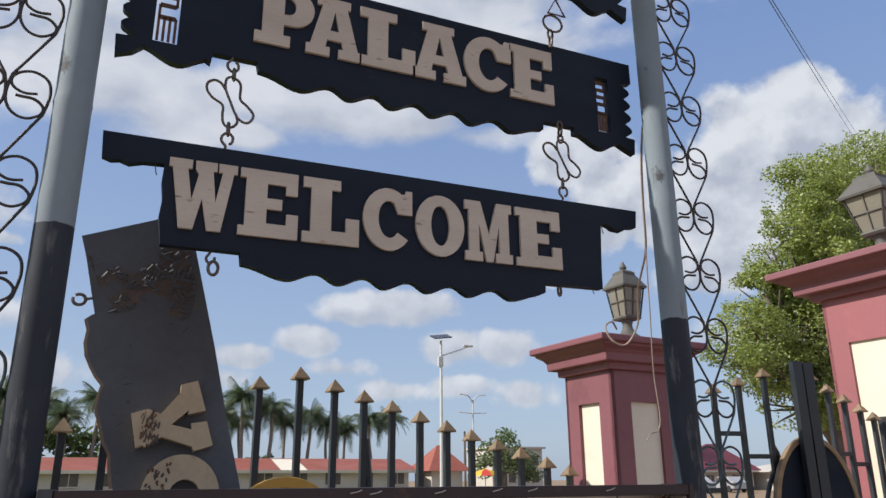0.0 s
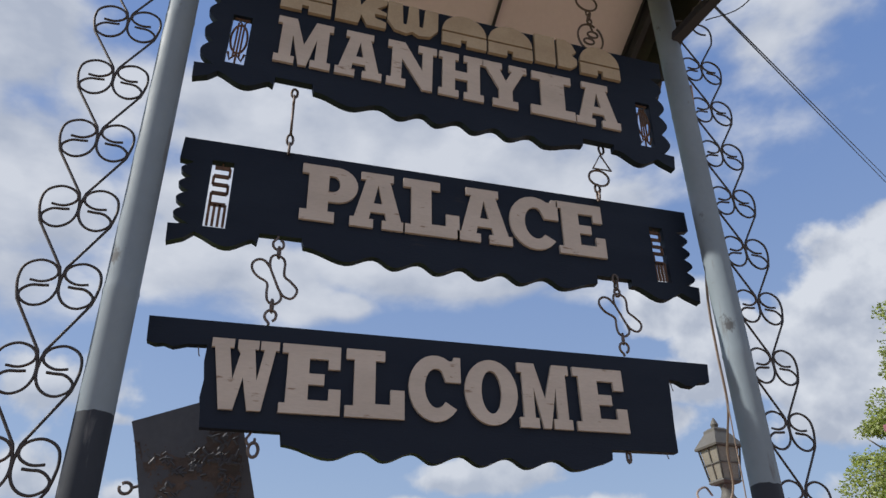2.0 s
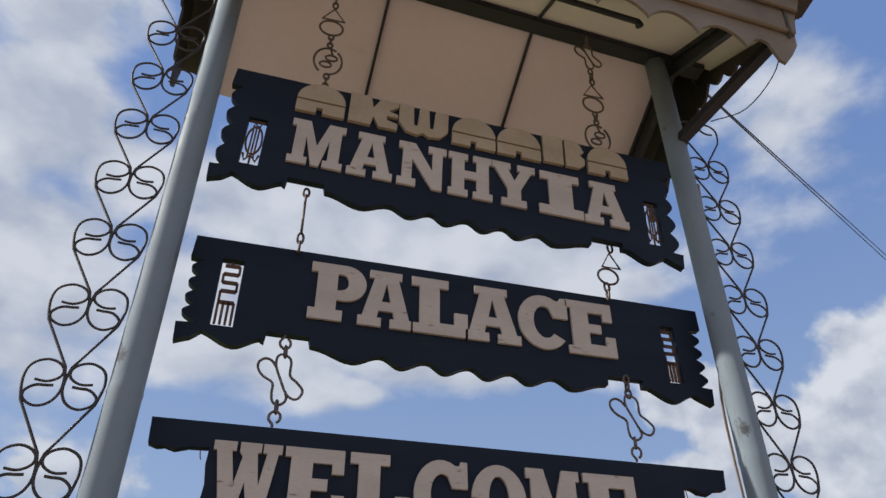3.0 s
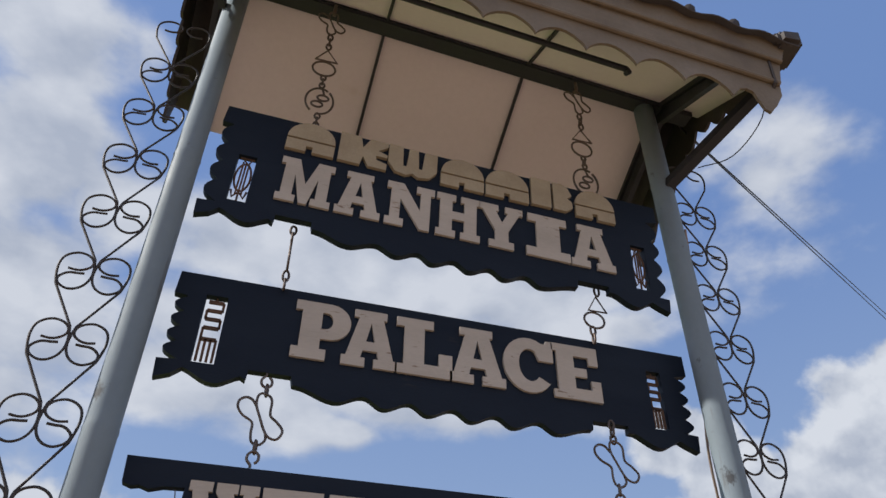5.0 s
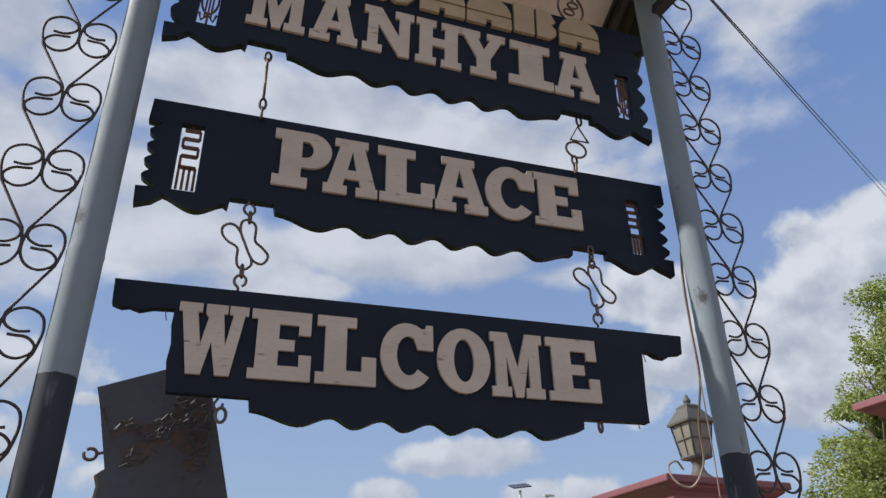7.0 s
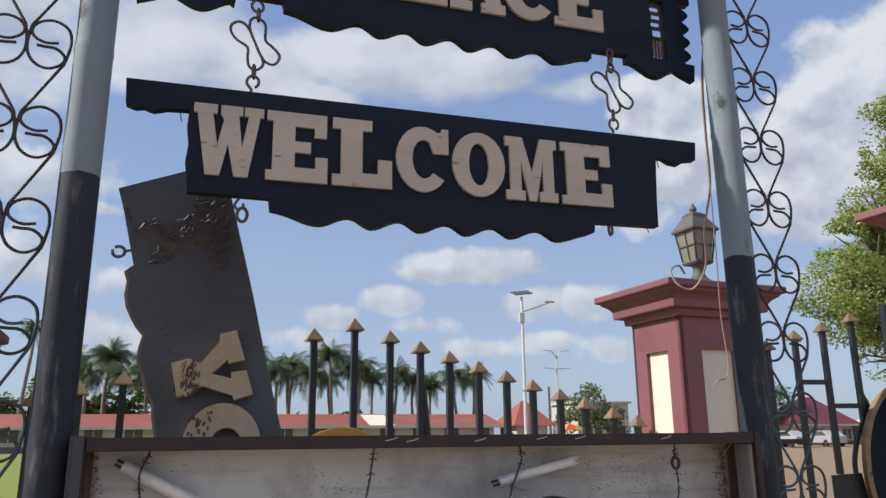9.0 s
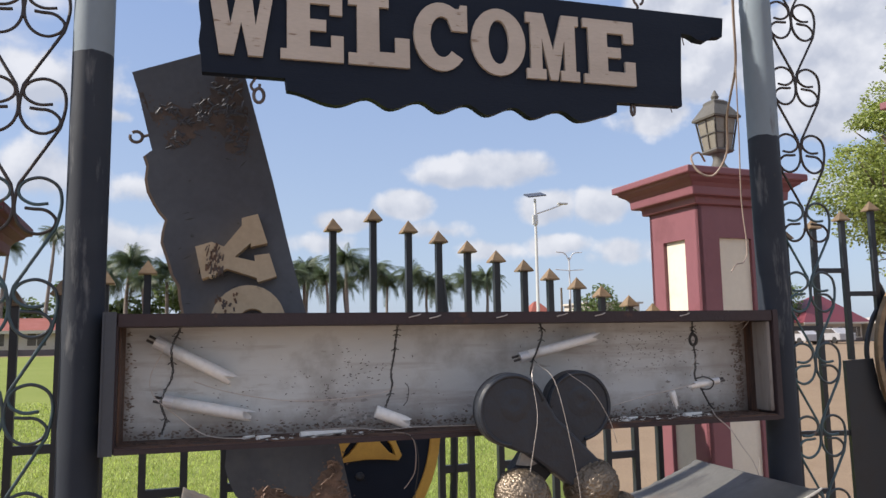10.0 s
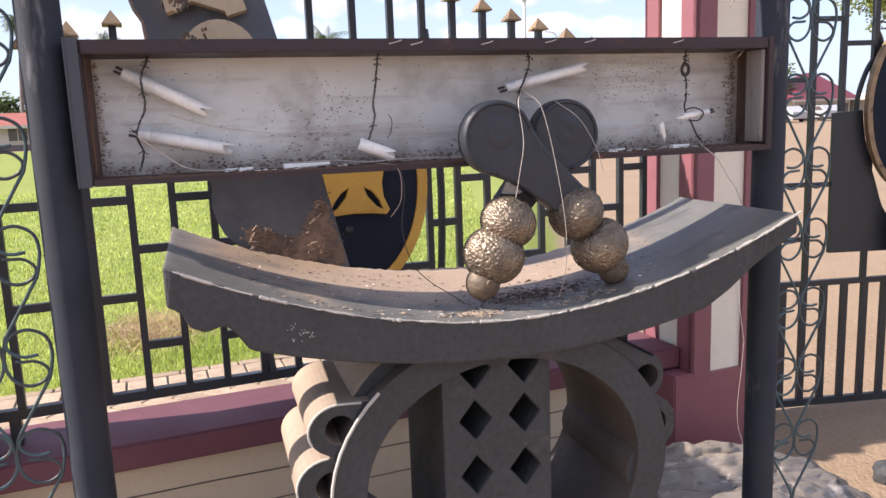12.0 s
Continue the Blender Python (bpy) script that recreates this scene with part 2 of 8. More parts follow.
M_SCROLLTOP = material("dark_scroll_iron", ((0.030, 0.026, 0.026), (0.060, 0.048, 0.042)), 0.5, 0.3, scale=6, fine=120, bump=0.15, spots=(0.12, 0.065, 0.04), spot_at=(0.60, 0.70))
M_GOLDTIP = material("gold_paint", ((0.26, 0.18, 0.10), (0.18, 0.125, 0.075)), 0.6, 0.1, scale=20, fine=160, bump=0.2, spots=(0.09, 0.07, 0.05), rand=0.2)
M_GOLD = material("ochre_gold_paint", ((0.62, 0.36, 0.06), (0.50, 0.28, 0.05)), 0.5, scale=6, fine=100, bump=0.12)
M_BRONZE = material("bronze_paint", ((0.25, 0.195, 0.135), (0.105, 0.084, 0.064)), 0.36, 0.45, scale=14, fine=60, bump=0.6, bump_scale=60, sheen=0.7, ridge=True)
M_BRONZETIP = material("smooth_bronze_paint", ((0.17, 0.125, 0.082), (0.095, 0.074, 0.056)), 0.5, 0.3, scale=24, fine=120, bump=0.35, bump_scale=70, sheen=0.5)
M_BLACKCAST = material("cast_black_paint", ((0.013, 0.017, 0.026), (0.026, 0.031, 0.041)), 0.48, scale=9, fine=60, bump=0.55, bump_scale=22, spots=(0.07, 0.067, 0.062), spot_at=(0.66, 0.76), spot_scale=14)
M_STOOL = material("stool_cement_paint", ((0.034, 0.038, 0.041), (0.055, 0.057, 0.059)), 0.6, scale=5, fine=60, bump=0.6, spots=(0.10, 0.092, 0.083), spot_at=(0.60, 0.80), spot_scale=7, sheen=0.35, grain=0.2)
M_SEAT = material("worn_seat_paint", ((0.125, 0.122, 0.112), (0.092, 0.092, 0.087)), 0.6, scale=3.5, fine=40, bump=0.3, spots=(0.20, 0.175, 0.145), spot_at=(0.56, 0.72), spot_scale=4.5)
# one worn cement twice: sun put into the tan, shade into the brown
M_SUNLIT_TANWEAR = material("sunlit_worn_cement", ((0.36, 0.275, 0.20), (0.25, 0.195, 0.15)), 0.75, scale=4, fine=45, bump=0.2, spots=(0.12, 0.10, 0.09), spot_at=(0.64, 0.76), spot_scale=5)
M_SHADED_WEAR = material("shaded_worn_cement", ((0.085, 0.066, 0.052), (0.055, 0.047, 0.042)), 0.75, scale=4, fine=45, bump=0.3, spots=(0.15, 0.11, 0.08), spot_at=(0.66, 0.78), spot_scale=5)
M_CHIP = material("bare_cement", ((0.50, 0.48, 0.44), (0.38, 0.36, 0.33)), 0.85, scale=30, fine=160, bump=0.4)
M_SLAB = material("slab_paint", ((0.076, 0.082, 0.096), (0.058, 0.061, 0.073)), 0.6, scale=4, fine=50, bump=0.10, spots=(0.024, 0.024, 0.024), spot_at=(0.69, 0.74), spot_scale=16, grain=0.09)
M_PEEL = material("peeled_plywood", ((0.105, 0.075, 0.060), (0.066, 0.058, 0.056)), 0.85, scale=11, fine=60, bump=0.8, bump_scale=40, spots=(0.165, 0.100, 0.070), spot_at=(0.60, 0.72), spot_scale=12, grain=0.15)
M_PEELDRY = material("bare_brown_wood", ((0.26, 0.17, 0.125), (0.13, 0.095, 0.078)), 0.85, scale=14, fine=60, bump=1.0, bump_scale=34, spots=(0.34, 0.215, 0.15), spot_at=(0.54, 0.64), spot_scale=12, grain=0.15)
M_PLYEDGE = material("plywood_edge", ((0.30, 0.23, 0.17), (0.17, 0.13, 0.10)), 0.85, scale=12, fine=90, bump=0.4, stretch=(1, 40, 1))
M_BOXFRAME = material("rusty_box_paint", ((0.032, 0.024, 0.028), (0.048, 0.031, 0.033)), 0.5, scale=5, fine=70, bump=0.2, spots=(0.12, 0.055, 0.032), spot_at=(0.62, 0.74), sheen=0.3)
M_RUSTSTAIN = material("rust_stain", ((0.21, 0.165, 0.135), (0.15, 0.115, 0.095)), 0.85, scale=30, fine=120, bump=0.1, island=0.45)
M_GREYSTAIN = material("grey_grime", ((0.36, 0.345, 0.33), (0.29, 0.275, 0.26)), 0.8, scale=30, fine=120, bump=0.0, island=0.35)
M_OLDTIN = material("old_tin", ((0.29, 0.27, 0.25), (0.20, 0.18, 0.165)), 0.6, scale=9, fine=60, bump=0.1, spots=(0.09, 0.05, 0.035), spot_at=(0.56, 0.68), spot_scale=14, stretch=(1, 2.5, 0.25))
M_BOXRUST = material("deep_rust", ((0.075, 0.040, 0.030), (0.15, 0.085, 0.055)), 0.8, scale=10, fine=80, bump=0.3, spots=(0.035, 0.025, 0.024), spot_at=(0.52, 0.64), spot_scale=14, stretch=(1, 2.5, 0.3))
M_ANGLE = material("grey_steel_paint", ((0.036, 0.042, 0.054), (0.048, 0.054, 0.066)), 0.5, scale=6, fine=80, bump=0.1, spots=(0.12, 0.11, 0.11), spot_at=(0.68, 0.74))
M_SPECK = material("grime_specks", ((0.05, 0.04, 0.035), (0.10, 0.08, 0.07)), 0.8, scale=20, fine=60, bump=0.0, island=0.4)
M_STRAW = material("dry_straw", ((0.48, 0.35, 0.20), (0.38, 0.26, 0.15)), 0.8, scale=6, fine=20, bump=0.0, island=0.4)
M_BOXPANEL = material("stained_white_panel", ((0.59, 0.615, 0.61), (0.49, 0.505, 0.50)), 0.5, scale=2.4, fine=26, bump=0.05, spots=(0.30, 0.26, 0.22), spot_at=(0.62, 0.76), spot_scale=9, stretch=(0.5, 1, 2.2), grain=0.03)
M_TUBE = material("frosted_tube_glass", ((0.80, 0.79, 0.76), (0.70, 0.69, 0.66)), 0.35, scale=8, fine=80, bump=0.05)
M_DARKCAP = material("corroded_cap", ((0.10, 0.09, 0.085), (0.05, 0.05, 0.05)), 0.6, 0.4, scale=20, fine=160, bump=0.3)
M_WIRE = material("bare_wire", ((0.55, 0.50, 0.45), (0.40, 0.35, 0.31)), 0.45, 0.2, scale=20, fine=100, bump=0.0)
M_BWIRE = material("black_wire", ((0.02, 0.02, 0.02), (0.035, 0.032, 0.03)), 0.6, scale=20, fine=100, bump=0.0)
M_CABLE = material("old_flex", ((0.36, 0.28, 0.235), (0.24, 0.185, 0.15)), 0.7, scale=12, fine=100, bump=0.0)
M_MAROON = material("maroon_wall_paint", ((0.225, 0.082, 0.098), (0.185, 0.066, 0.082)), 0.55, scale=1.6, fine=40, bump=0.08, spots=(0.14, 0.045, 0.055), spot_at=(0.60, 0.80), spot_scale=3, grain=0.03)
# maroon darkened for shade on the coping and on one pillar cap
M_SHADED_MAROON = material("shaded_maroon_paint", ((0.135, 0.046, 0.062), (0.105, 0.035, 0.046)), 0.75, scale=1.6, fine=40, bump=0.08, spots=(0.19, 0.07, 0.085), spot_at=(0.60, 0.80), spot_scale=2, grain=0.04)
M_PINK = material("faded_pink_paint", ((0.32, 0.108, 0.120), (0.235, 0.081, 0.094)), 0.55, scale=1.1, fine=40, bump=0.08, spots=(0.39, 0.135, 0.135), spot_at=(0.56, 0.70), spot_scale=1.6, grain=0.03)
M_CREAM = material("cream_render", ((0.74, 0.68, 0.57), (0.68, 0.62, 0.51)), 0.8, scale=1.5, fine=50, bump=0.10, spots=(0.58, 0.51, 0.41), spot_at=(0.62, 0.85), spot_scale=3, grain=0.03)
M_LOWWALL = material("dirty_cream_render", ((0.52, 0.43, 0.31), (0.44, 0.36, 0.255)), 0.85, scale=1.5, fine=50, bump=0.12, spots=(0.33, 0.26, 0.18), spot_at=(0.60, 0.80), spot_scale=3, grain=0.05)
M_LAMP = material("lantern_paint", ((0.115, 0.11, 0.098), (0.085, 0.08, 0.072)), 0.6, scale=12, fine=120, bump=0.1, spots=(0.07, 0.055, 0.045))
M_PANE = material("dusty_lantern_glass", ((0.235, 0.215, 0.175), (0.18, 0.165, 0.135)), 0.3, scale=10, fine=80, bump=0.03, grain=0.03)
M_CEIL = material("ceiling_board", ((0.76, 0.68, 0.72), (0.70, 0.62, 0.65)), 0.8, scale=1.2, fine=40, bump=0.06, spots=(0.54, 0.45, 0.42), spot_at=(0.66, 0.85), spot_scale=2.5, grain=0.025)
M_BEAM = material("dark_beam_paint", ((0.013, 0.014, 0.020), (0.021, 0.021, 0.026)), 0.6, scale=6, fine=80, bump=0.1)
M_TILE = material("tan_roof_sheet", ((0.205, 0.155, 0.10), (0.15, 0.112, 0.075)), 0.65, scale=4, fine=60, bump=0.15, spots=(0.13, 0.105, 0.085), spot_at=(0.55, 0.78), spot_scale=4)
M_TILEDARK = material("weathered_roof_sheet", ((0.042, 0.036, 0.036), (0.065, 0.052, 0.046)), 0.7, scale=5, fine=60, bump=0.2)
M_DEBRIS = material("dark_flakes", ((0.05, 0.03, 0.025), (0.13, 0.08, 0.06)), 0.8, scale=30, fine=160, bump=0.0, island=0.6)
M_FLAKE = material("white_flakes", ((0.72, 0.70, 0.66), (0.60, 0.57, 0.52)), 0.6, scale=30, fine=160, bump=0.0, island=0.2)
M_PAVER = material("cement_paver", ((0.40, 0.30, 0.21), (0.30, 0.225, 0.155)), 0.85, scale=9, fine=70, bump=0.5, spots=(0.20, 0.155, 0.115), spot_at=(0.56, 0.72), spot_scale=16, rand=0.2, grain=0.14)
M_PAVERBED = material("paver_bed", ((0.13, 0.10, 0.075), (0.09, 0.07, 0.055)), 0.9, scale=9, fine=90, bump=0.3)
M_GRASS = material("grass_blades", ((0.150, 0.205, 0.040), (0.30, 0.335, 0.115)), 0.6, scale=1.6, fine=14, bump=0.0, island=0.55, sheen=0.3, grain=0.2)
M_LEAF = material("neem_leaves", ((0.122, 0.148, 0.048), (0.178, 0.202, 0.068)), 0.5, scale=0.5, fine=6, bump=0.0, island=0.45, sheen=0.35)
M_PALM = material("palm_fronds", ((0.052, 0.072, 0.040), (0.080, 0.104, 0.056)), 0.5, scale=0.6, fine=5, bump=0.0, island=0.4, sheen=0.3)
M_DTREE = material("dark_leaves", ((0.062, 0.088, 0.036), (0.088, 0.118, 0.050)), 0.55, scale=0.5, fine=5, bump=0.0, island=0.4, sheen=0.3)
M_BARK = material("bark", ((0.16, 0.13, 0.10), (0.11, 0.09, 0.07)), 0.9, scale=3, fine=25, bump=0.6)
M_PALMBARK = material("palm_bark", ((0.26, 0.23, 0.20), (0.18, 0.16, 0.14)), 0.9, scale=2, fine=20, bump=0.4, stretch=(1, 1, 4))
M_REDROOF = material("red_roof_sheet", ((0.31, 0.09, 0.06), (0.25, 0.075, 0.05)), 0.6, scale=0.4, fine=8, bump=0.1)
M_MAROONROOF = material("maroon_roof_sheet", ((0.14, 0.03, 0.045), (0.18, 0.04, 0.055)), 0.5, scale=0.4, fine=8, bump=0.1)
M_WHITEWALL = material("white_wall", ((0.56, 0.52, 0.46), (0.47, 0.44, 0.39)), 0.8, scale=0.6, fine=8, bump=0.1)
M_GREYBAND = material("grey_plinth_paint", ((0.16, 0.13, 0.13), (0.12, 0.10, 0.10)), 0.8, scale=0.6, fine=8, bump=0.1)
M_WINDOW = material("dark_window", ((0.07, 0.06, 0.055), (0.10, 0.085, 0.075)), 0.3, scale=0.6, fine=8, bump=0.0)
M_GALV = material("galvanised_pole", ((0.62, 0.62, 0.62), (0.55, 0.55, 0.56)), 0.5, 0.2, scale=3, fine=40, bump=0.03)
M_PANELPV = material("solar_panel", ((0.03, 0.035, 0.05), (0.045, 0.05, 0.065)), 0.3, scale=3, fine=30, bump=0.0)
M_UMBR = material("red_umbrella_cloth", ((0.55, 0.06, 0.04), (0.45, 0.05, 0.035)), 0.8, scale=1, fine=20, bump=0.0)
M_UMBY = material("yellow_umbrella_cloth", ((0.72, 0.42, 0.04), (0.62, 0.36, 0.04)), 0.8, scale=1, fine=20, bump=0.0)
M_PLASTIC = material("crumpled_sheeting", ((0.24, 0.205, 0.165), (0.12, 0.110, 0.105)), 0.34, scale=6, fine=60, bump=0.5, bump_scale=14, spots=(0.44, 0.40, 0.36), spot_at=(0.60, 0.68), spot_scale=8, sheen=0.5, grain=0.18, stretch=(0.5, 1.5, 1.5))
M_CAR = material("car_paint", ((0.36, 0.36, 0.37), (0.30, 0.30, 0.32)), 0.3, scale=1, fine=20, bump=0.0, rand=0.3)


def ground_material():
    """Sandy earth in front and at the gate, mown lawn inside the fence."""
    m = bpy.data.materials.new("earth_and_lawn")
    m.use_nodes = True
    n, l = m.node_tree.nodes, m.node_tree.links
    b = n["Principled BSDF"]
    b.inputs["Roughness"].default_value = 0.95
    b.inputs["Specular IOR Level"].default_value = 0.15
    tc = n.new("ShaderNodeTexCoord")

    def noise_tex(s, d=6, r=0.6):
        t = n.new("ShaderNodeTexNoise")
        t.inputs["Scale"].default_value, t.inputs["Detail"].default_value, t.inputs["Roughness"].default_value = s, d, r
        l.new(tc.outputs["Object"], t.inputs["Vector"])
        return t.outputs["Fac"]

    def ramp(f, *stops):
        t = n.new("ShaderNodeValToRGB")
        while len(t.color_ramp.elements) < len(stops):
            t.color_ramp.elements.new(0.5)
        for e, (p, c) in zip(t.color_ramp.elements, stops):
            e.position, e.color = p, (*c, 1)
        l.new(f, t.inputs[0])
        return t.outputs[0]

    def mix(f, a, c, mode="MIX"):
        t = n.new("ShaderNodeMix")
        t.data_type, t.blend_type = "RGBA", mode
        if isinstance(f, float):
            t.inputs[0].default_value = f
        else:
            l.new(f, t.inputs[0])
        l.new(a, t.inputs[6])
        l.new(c, t.inputs[7])
        return t.outputs[2]

    sand = mix(0.5, ramp(noise_tex(0.7), (0.3, (0.235, 0.165, 0.108)), (0.7, (0.31, 0.23, 0.152))), ramp(noise_tex(40), (0.3, (0.205, 0.145, 0.10)), (0.7, (0.35, 0.26, 0.18))))
    lawn = mix(0.5, ramp(noise_tex(0.35), (0.3, (0.165, 0.205, 0.048)), (0.7, (0.25, 0.285, 0.088))), ramp(noise_tex(28), (0.3, (0.13, 0.17, 0.03)), (0.7, (0.30, 0.34, 0.085))))
    dry = ramp(noise_tex(0.8, 8), (0.66, (0, 0, 0)), (0.72, (1, 1, 1)))
    straw = ramp(noise_tex(20), (0.3, (0.24, 0.19, 0.08)), (0.7, (0.36, 0.28, 0.14)))
    lawn = mix(dry, lawn, straw)
    at = n.new("ShaderNodeAttribute")
    at.attribute_name = "lawn"
    edge = n.new("ShaderNodeMath")
    edge.operation = "MULTIPLY_ADD"
    edge.inputs[1].default_value = 0.25
    l.new(noise_tex(1.5), edge.inputs[0])
    l.new(at.outputs["Fac"], edge.inputs[2])
    st = n.new("ShaderNodeMapRange")
    st.inputs["From Min"].default_value, st.inputs["From Max"].default_value = 0.55, 0.70
    l.new(edge.outputs[0], st.inputs["Value"])
    # earth out of view in front, its tone set for the bounce it gives
    bounce_earth = ramp(noise_tex(60), (0.3, (0.30, 0.215, 0.15)), (0.7, (0.38, 0.28, 0.195)))
    sp = n.new("ShaderNodeSeparateXYZ")
    l.new(tc.outputs["Object"], sp.inputs[0])
    unseen_front = n.new("ShaderNodeMapRange")
    unseen_front.inputs["From Min"].default_value, unseen_front.inputs["From Max"].default_value = -1.1, -1.3
    l.new(sp.outputs[1], unseen_front.inputs["Value"])
    l.new(mix(unseen_front.outputs[0], mix(st.outputs[0], sand, lawn), bounce_earth), b.inputs["Base Color"])
    bn = n.new("ShaderNodeBump")
    bn.inputs["Strength"].default_value, bn.inputs["Distance"].default_value = 0.6, 0.03
    l.new(noise_tex(30), bn.inputs["Height"])
    l.new(bn.outputs[0], b.inputs["Normal"])
    return m


M_GROUND = ground_material()


def streak(m, colour, scale, at, stretch):
    """Runs of grime, scuffs or painted sheen over a finished material."""
    n, l = m.node_tree.nodes, m.node_tree.links
    b = n["Principled BSDF"]
    src = b.inputs["Base Color"].links[0].from_socket
    tc = n.new("ShaderNodeTexCoord")
    mp = n.new("ShaderNodeMapping")
    mp.inputs["Scale"].default_value = stretch
    l.new(tc.outputs["Object"], mp.inputs[0])
    ns = n.new("ShaderNodeTexNoise")
    ns.inputs["Scale"].default_value, ns.inputs["Detail"].default_value, ns.inputs["Roughness"].default_value = scale, 7, 0.62
    l.new(mp.outputs[0], ns.inputs["Vector"])
    rg_ = n.new("ShaderNodeMapRange")
    rg_.inputs["From Min"].default_value, rg_.inputs["From Max"].default_value = at
    rg_.inputs["To Max"].default_value = 0.85
    l.new(ns.outputs["Fac"], rg_.inputs["Value"])
    mx = n.new("ShaderNodeMix")
    mx.data_type = "RGBA"
    l.new(rg_.outputs[0], mx.inputs[0])
    l.new(src, mx.inputs[6])
    mx.inputs[7].default_value = (*colour, 1)
    l.new(mx.outputs[2], b.inputs["Base Color"])


streak(M_BOXPANEL, (0.27, 0.255, 0.235), 4.0, (0.50, 0.74), (1.6, 1, 1.6))


def crept_rust_or_tone(m, colour, low, reach, axis=2, way=1):
    """Rust, or a paler or greyer tone, spread over a sheet from one edge in uneven tongues."""
    n, l = m.node_tree.nodes, m.node_tree.links
    b = n["Principled BSDF"]
    src = b.inputs["Base Color"].links[0].from_socket
    tc = n.new("ShaderNodeTexCoord")
    sp = n.new("ShaderNodeSeparateXYZ")
    l.new(tc.outputs["Object"], sp.inputs[0])
    ns = n.new("ShaderNodeTexNoise")
    ns.inputs["Scale"].default_value, ns.inputs["Detail"].default_value, ns.inputs["Roughness"].default_value = 9.0, 8, 0.65
    l.new(tc.outputs["Object"], ns.inputs["Vector"])
    ad = n.new("ShaderNodeMath")
    ad.operation = "MULTIPLY_ADD"
    ad.inputs[1].default_value = reach * 2.4
    l.new(ns.outputs["Fac"], ad.inputs[0])
    from_edge = n.new("ShaderNodeMath")
    from_edge.operation = "MULTIPLY"
    from_edge.inputs[1].default_value = way
    l.new(sp.outputs[axis], from_edge.inputs[0])
    l.new(from_edge.outputs[0], ad.inputs[2])
    rg_ = n.new("ShaderNodeMapRange")
    rg_.inputs["From Min"].default_value, rg_.inputs["From Max"].default_value = low + reach * 1.9, low + reach * 0.9
    rg_.inputs["To Max"].default_value = 0.8
    l.new(ad.outputs[0], rg_.inputs["Value"])
    mx = n.new("ShaderNodeMix")
    mx.data_type = "RGBA"
    l.new(rg_.outputs[0], mx.inputs[0])
    l.new(src, mx.inputs[6])
    mx.inputs[7].default_value = (*colour, 1)
    l.new(mx.outputs[2], b.inputs["Base Color"])


# paler foot: light on the lower slab put into its colour
crept_rust_or_tone(M_SLAB, (0.125, 0.128, 0.130), 1.24, 0.26)
# panel turns greyer towards its +x end
crept_rust_or_tone(M_BOXPANEL, (0.36, 0.34, 0.31), -0.78, 0.16, 0, -1)
crept_rust_or_tone(M_BOXPANEL, (0.20, 0.165, 0.135), 1.530, 0.06)
crept_rust_or_tone(M_BOXPANEL, (0.11, 0.072, 0.052), -0.862, 0.05, 0, -1)
crept_rust_or_tone(M_BOXPANEL, (0.13, 0.085, 0.062), -0.864, 0.025, 0, 1)
streak(M_BOXPANEL, (0.33, 0.30, 0.28), 9.0, (0.50, 0.68), (0.25, 1, 3.0))
streak(M_BOXPANEL, (0.17, 0.14, 0.12), 24.0, (0.66, 0.74), (0.35, 1, 2.0))
streak(M_CREAM, (0.50, 0.45, 0.37), 2.0, (0.60, 0.85), (3.0, 3.0, 0.6))
streak(M_TILE, (0.27, 0.215, 0.15), 6.0, (0.60, 0.75), (1.0, 1, 0.5))
streak(M_SEAT, (0.065, 0.062, 0.06), 5.0, (0.58, 0.70), (0.6, 2.2, 1.0))


def worn_middle(m, colour, centre, reach):
    """Paint rubbed off to bare cement where people sit, ragged at its edge."""
    n, l = m.node_tree.nodes, m.node_tree.links
    b = n["Principled BSDF"]
    src = b.inputs["Base Color"].links[0].from_socket
    tc = n.new("ShaderNodeTexCoord")
    mp = n.new("ShaderNodeMapping")
    mp.vector_type = "TEXTURE"
    mp.inputs["Location"].default_value, mp.inputs["Scale"].default_value = centre, reach
    l.new(tc.outputs["Object"], mp.inputs[0])
    ln = n.new("ShaderNodeVectorMath")
    ln.operation = "LENGTH"
    l.new(mp.outputs[0], ln.inputs[0])
    ns = n.new("ShaderNodeTexNoise")
    ns.inputs["Scale"].default_value, ns.inputs["Detail"].default_value, ns.inputs["Roughness"].default_value = 6.0, 8, 0.62
    l.new(tc.outputs["Object"], ns.inputs["Vector"])
    ad = n.new("ShaderNodeMath")
    ad.operation = "MULTIPLY_ADD"
    ad.inputs[1].default_value = 1.5
    l.new(ns.outputs["Fac"], ad.inputs[0])
    l.new(ln.outputs["Value"], ad.inputs[2])
    rg_ = n.new("ShaderNodeMapRange")
    rg_.inputs["From Min"].default_value, rg_.inputs["From Max"].default_value = 1.95, 1.35
    rg_.inputs["To Max"].default_value = 0.9
    l.new(ad.outputs[0], rg_.inputs["Value"])
    mx = n.new("ShaderNodeMix")
    mx.data_type = "RGBA"
    l.new(rg_.outputs[0], mx.inputs[0])
    l.new(src, mx.inputs[6])
    mx.inputs[7].default_value = (*colour, 1)
    l.new(mx.outputs[2], b.inputs["Base Color"])


worn_middle(M_SEAT, (0.36, 0.265, 0.185), (-0.10, 0.16, 1.2), (0.62, 0.27, 1.0))


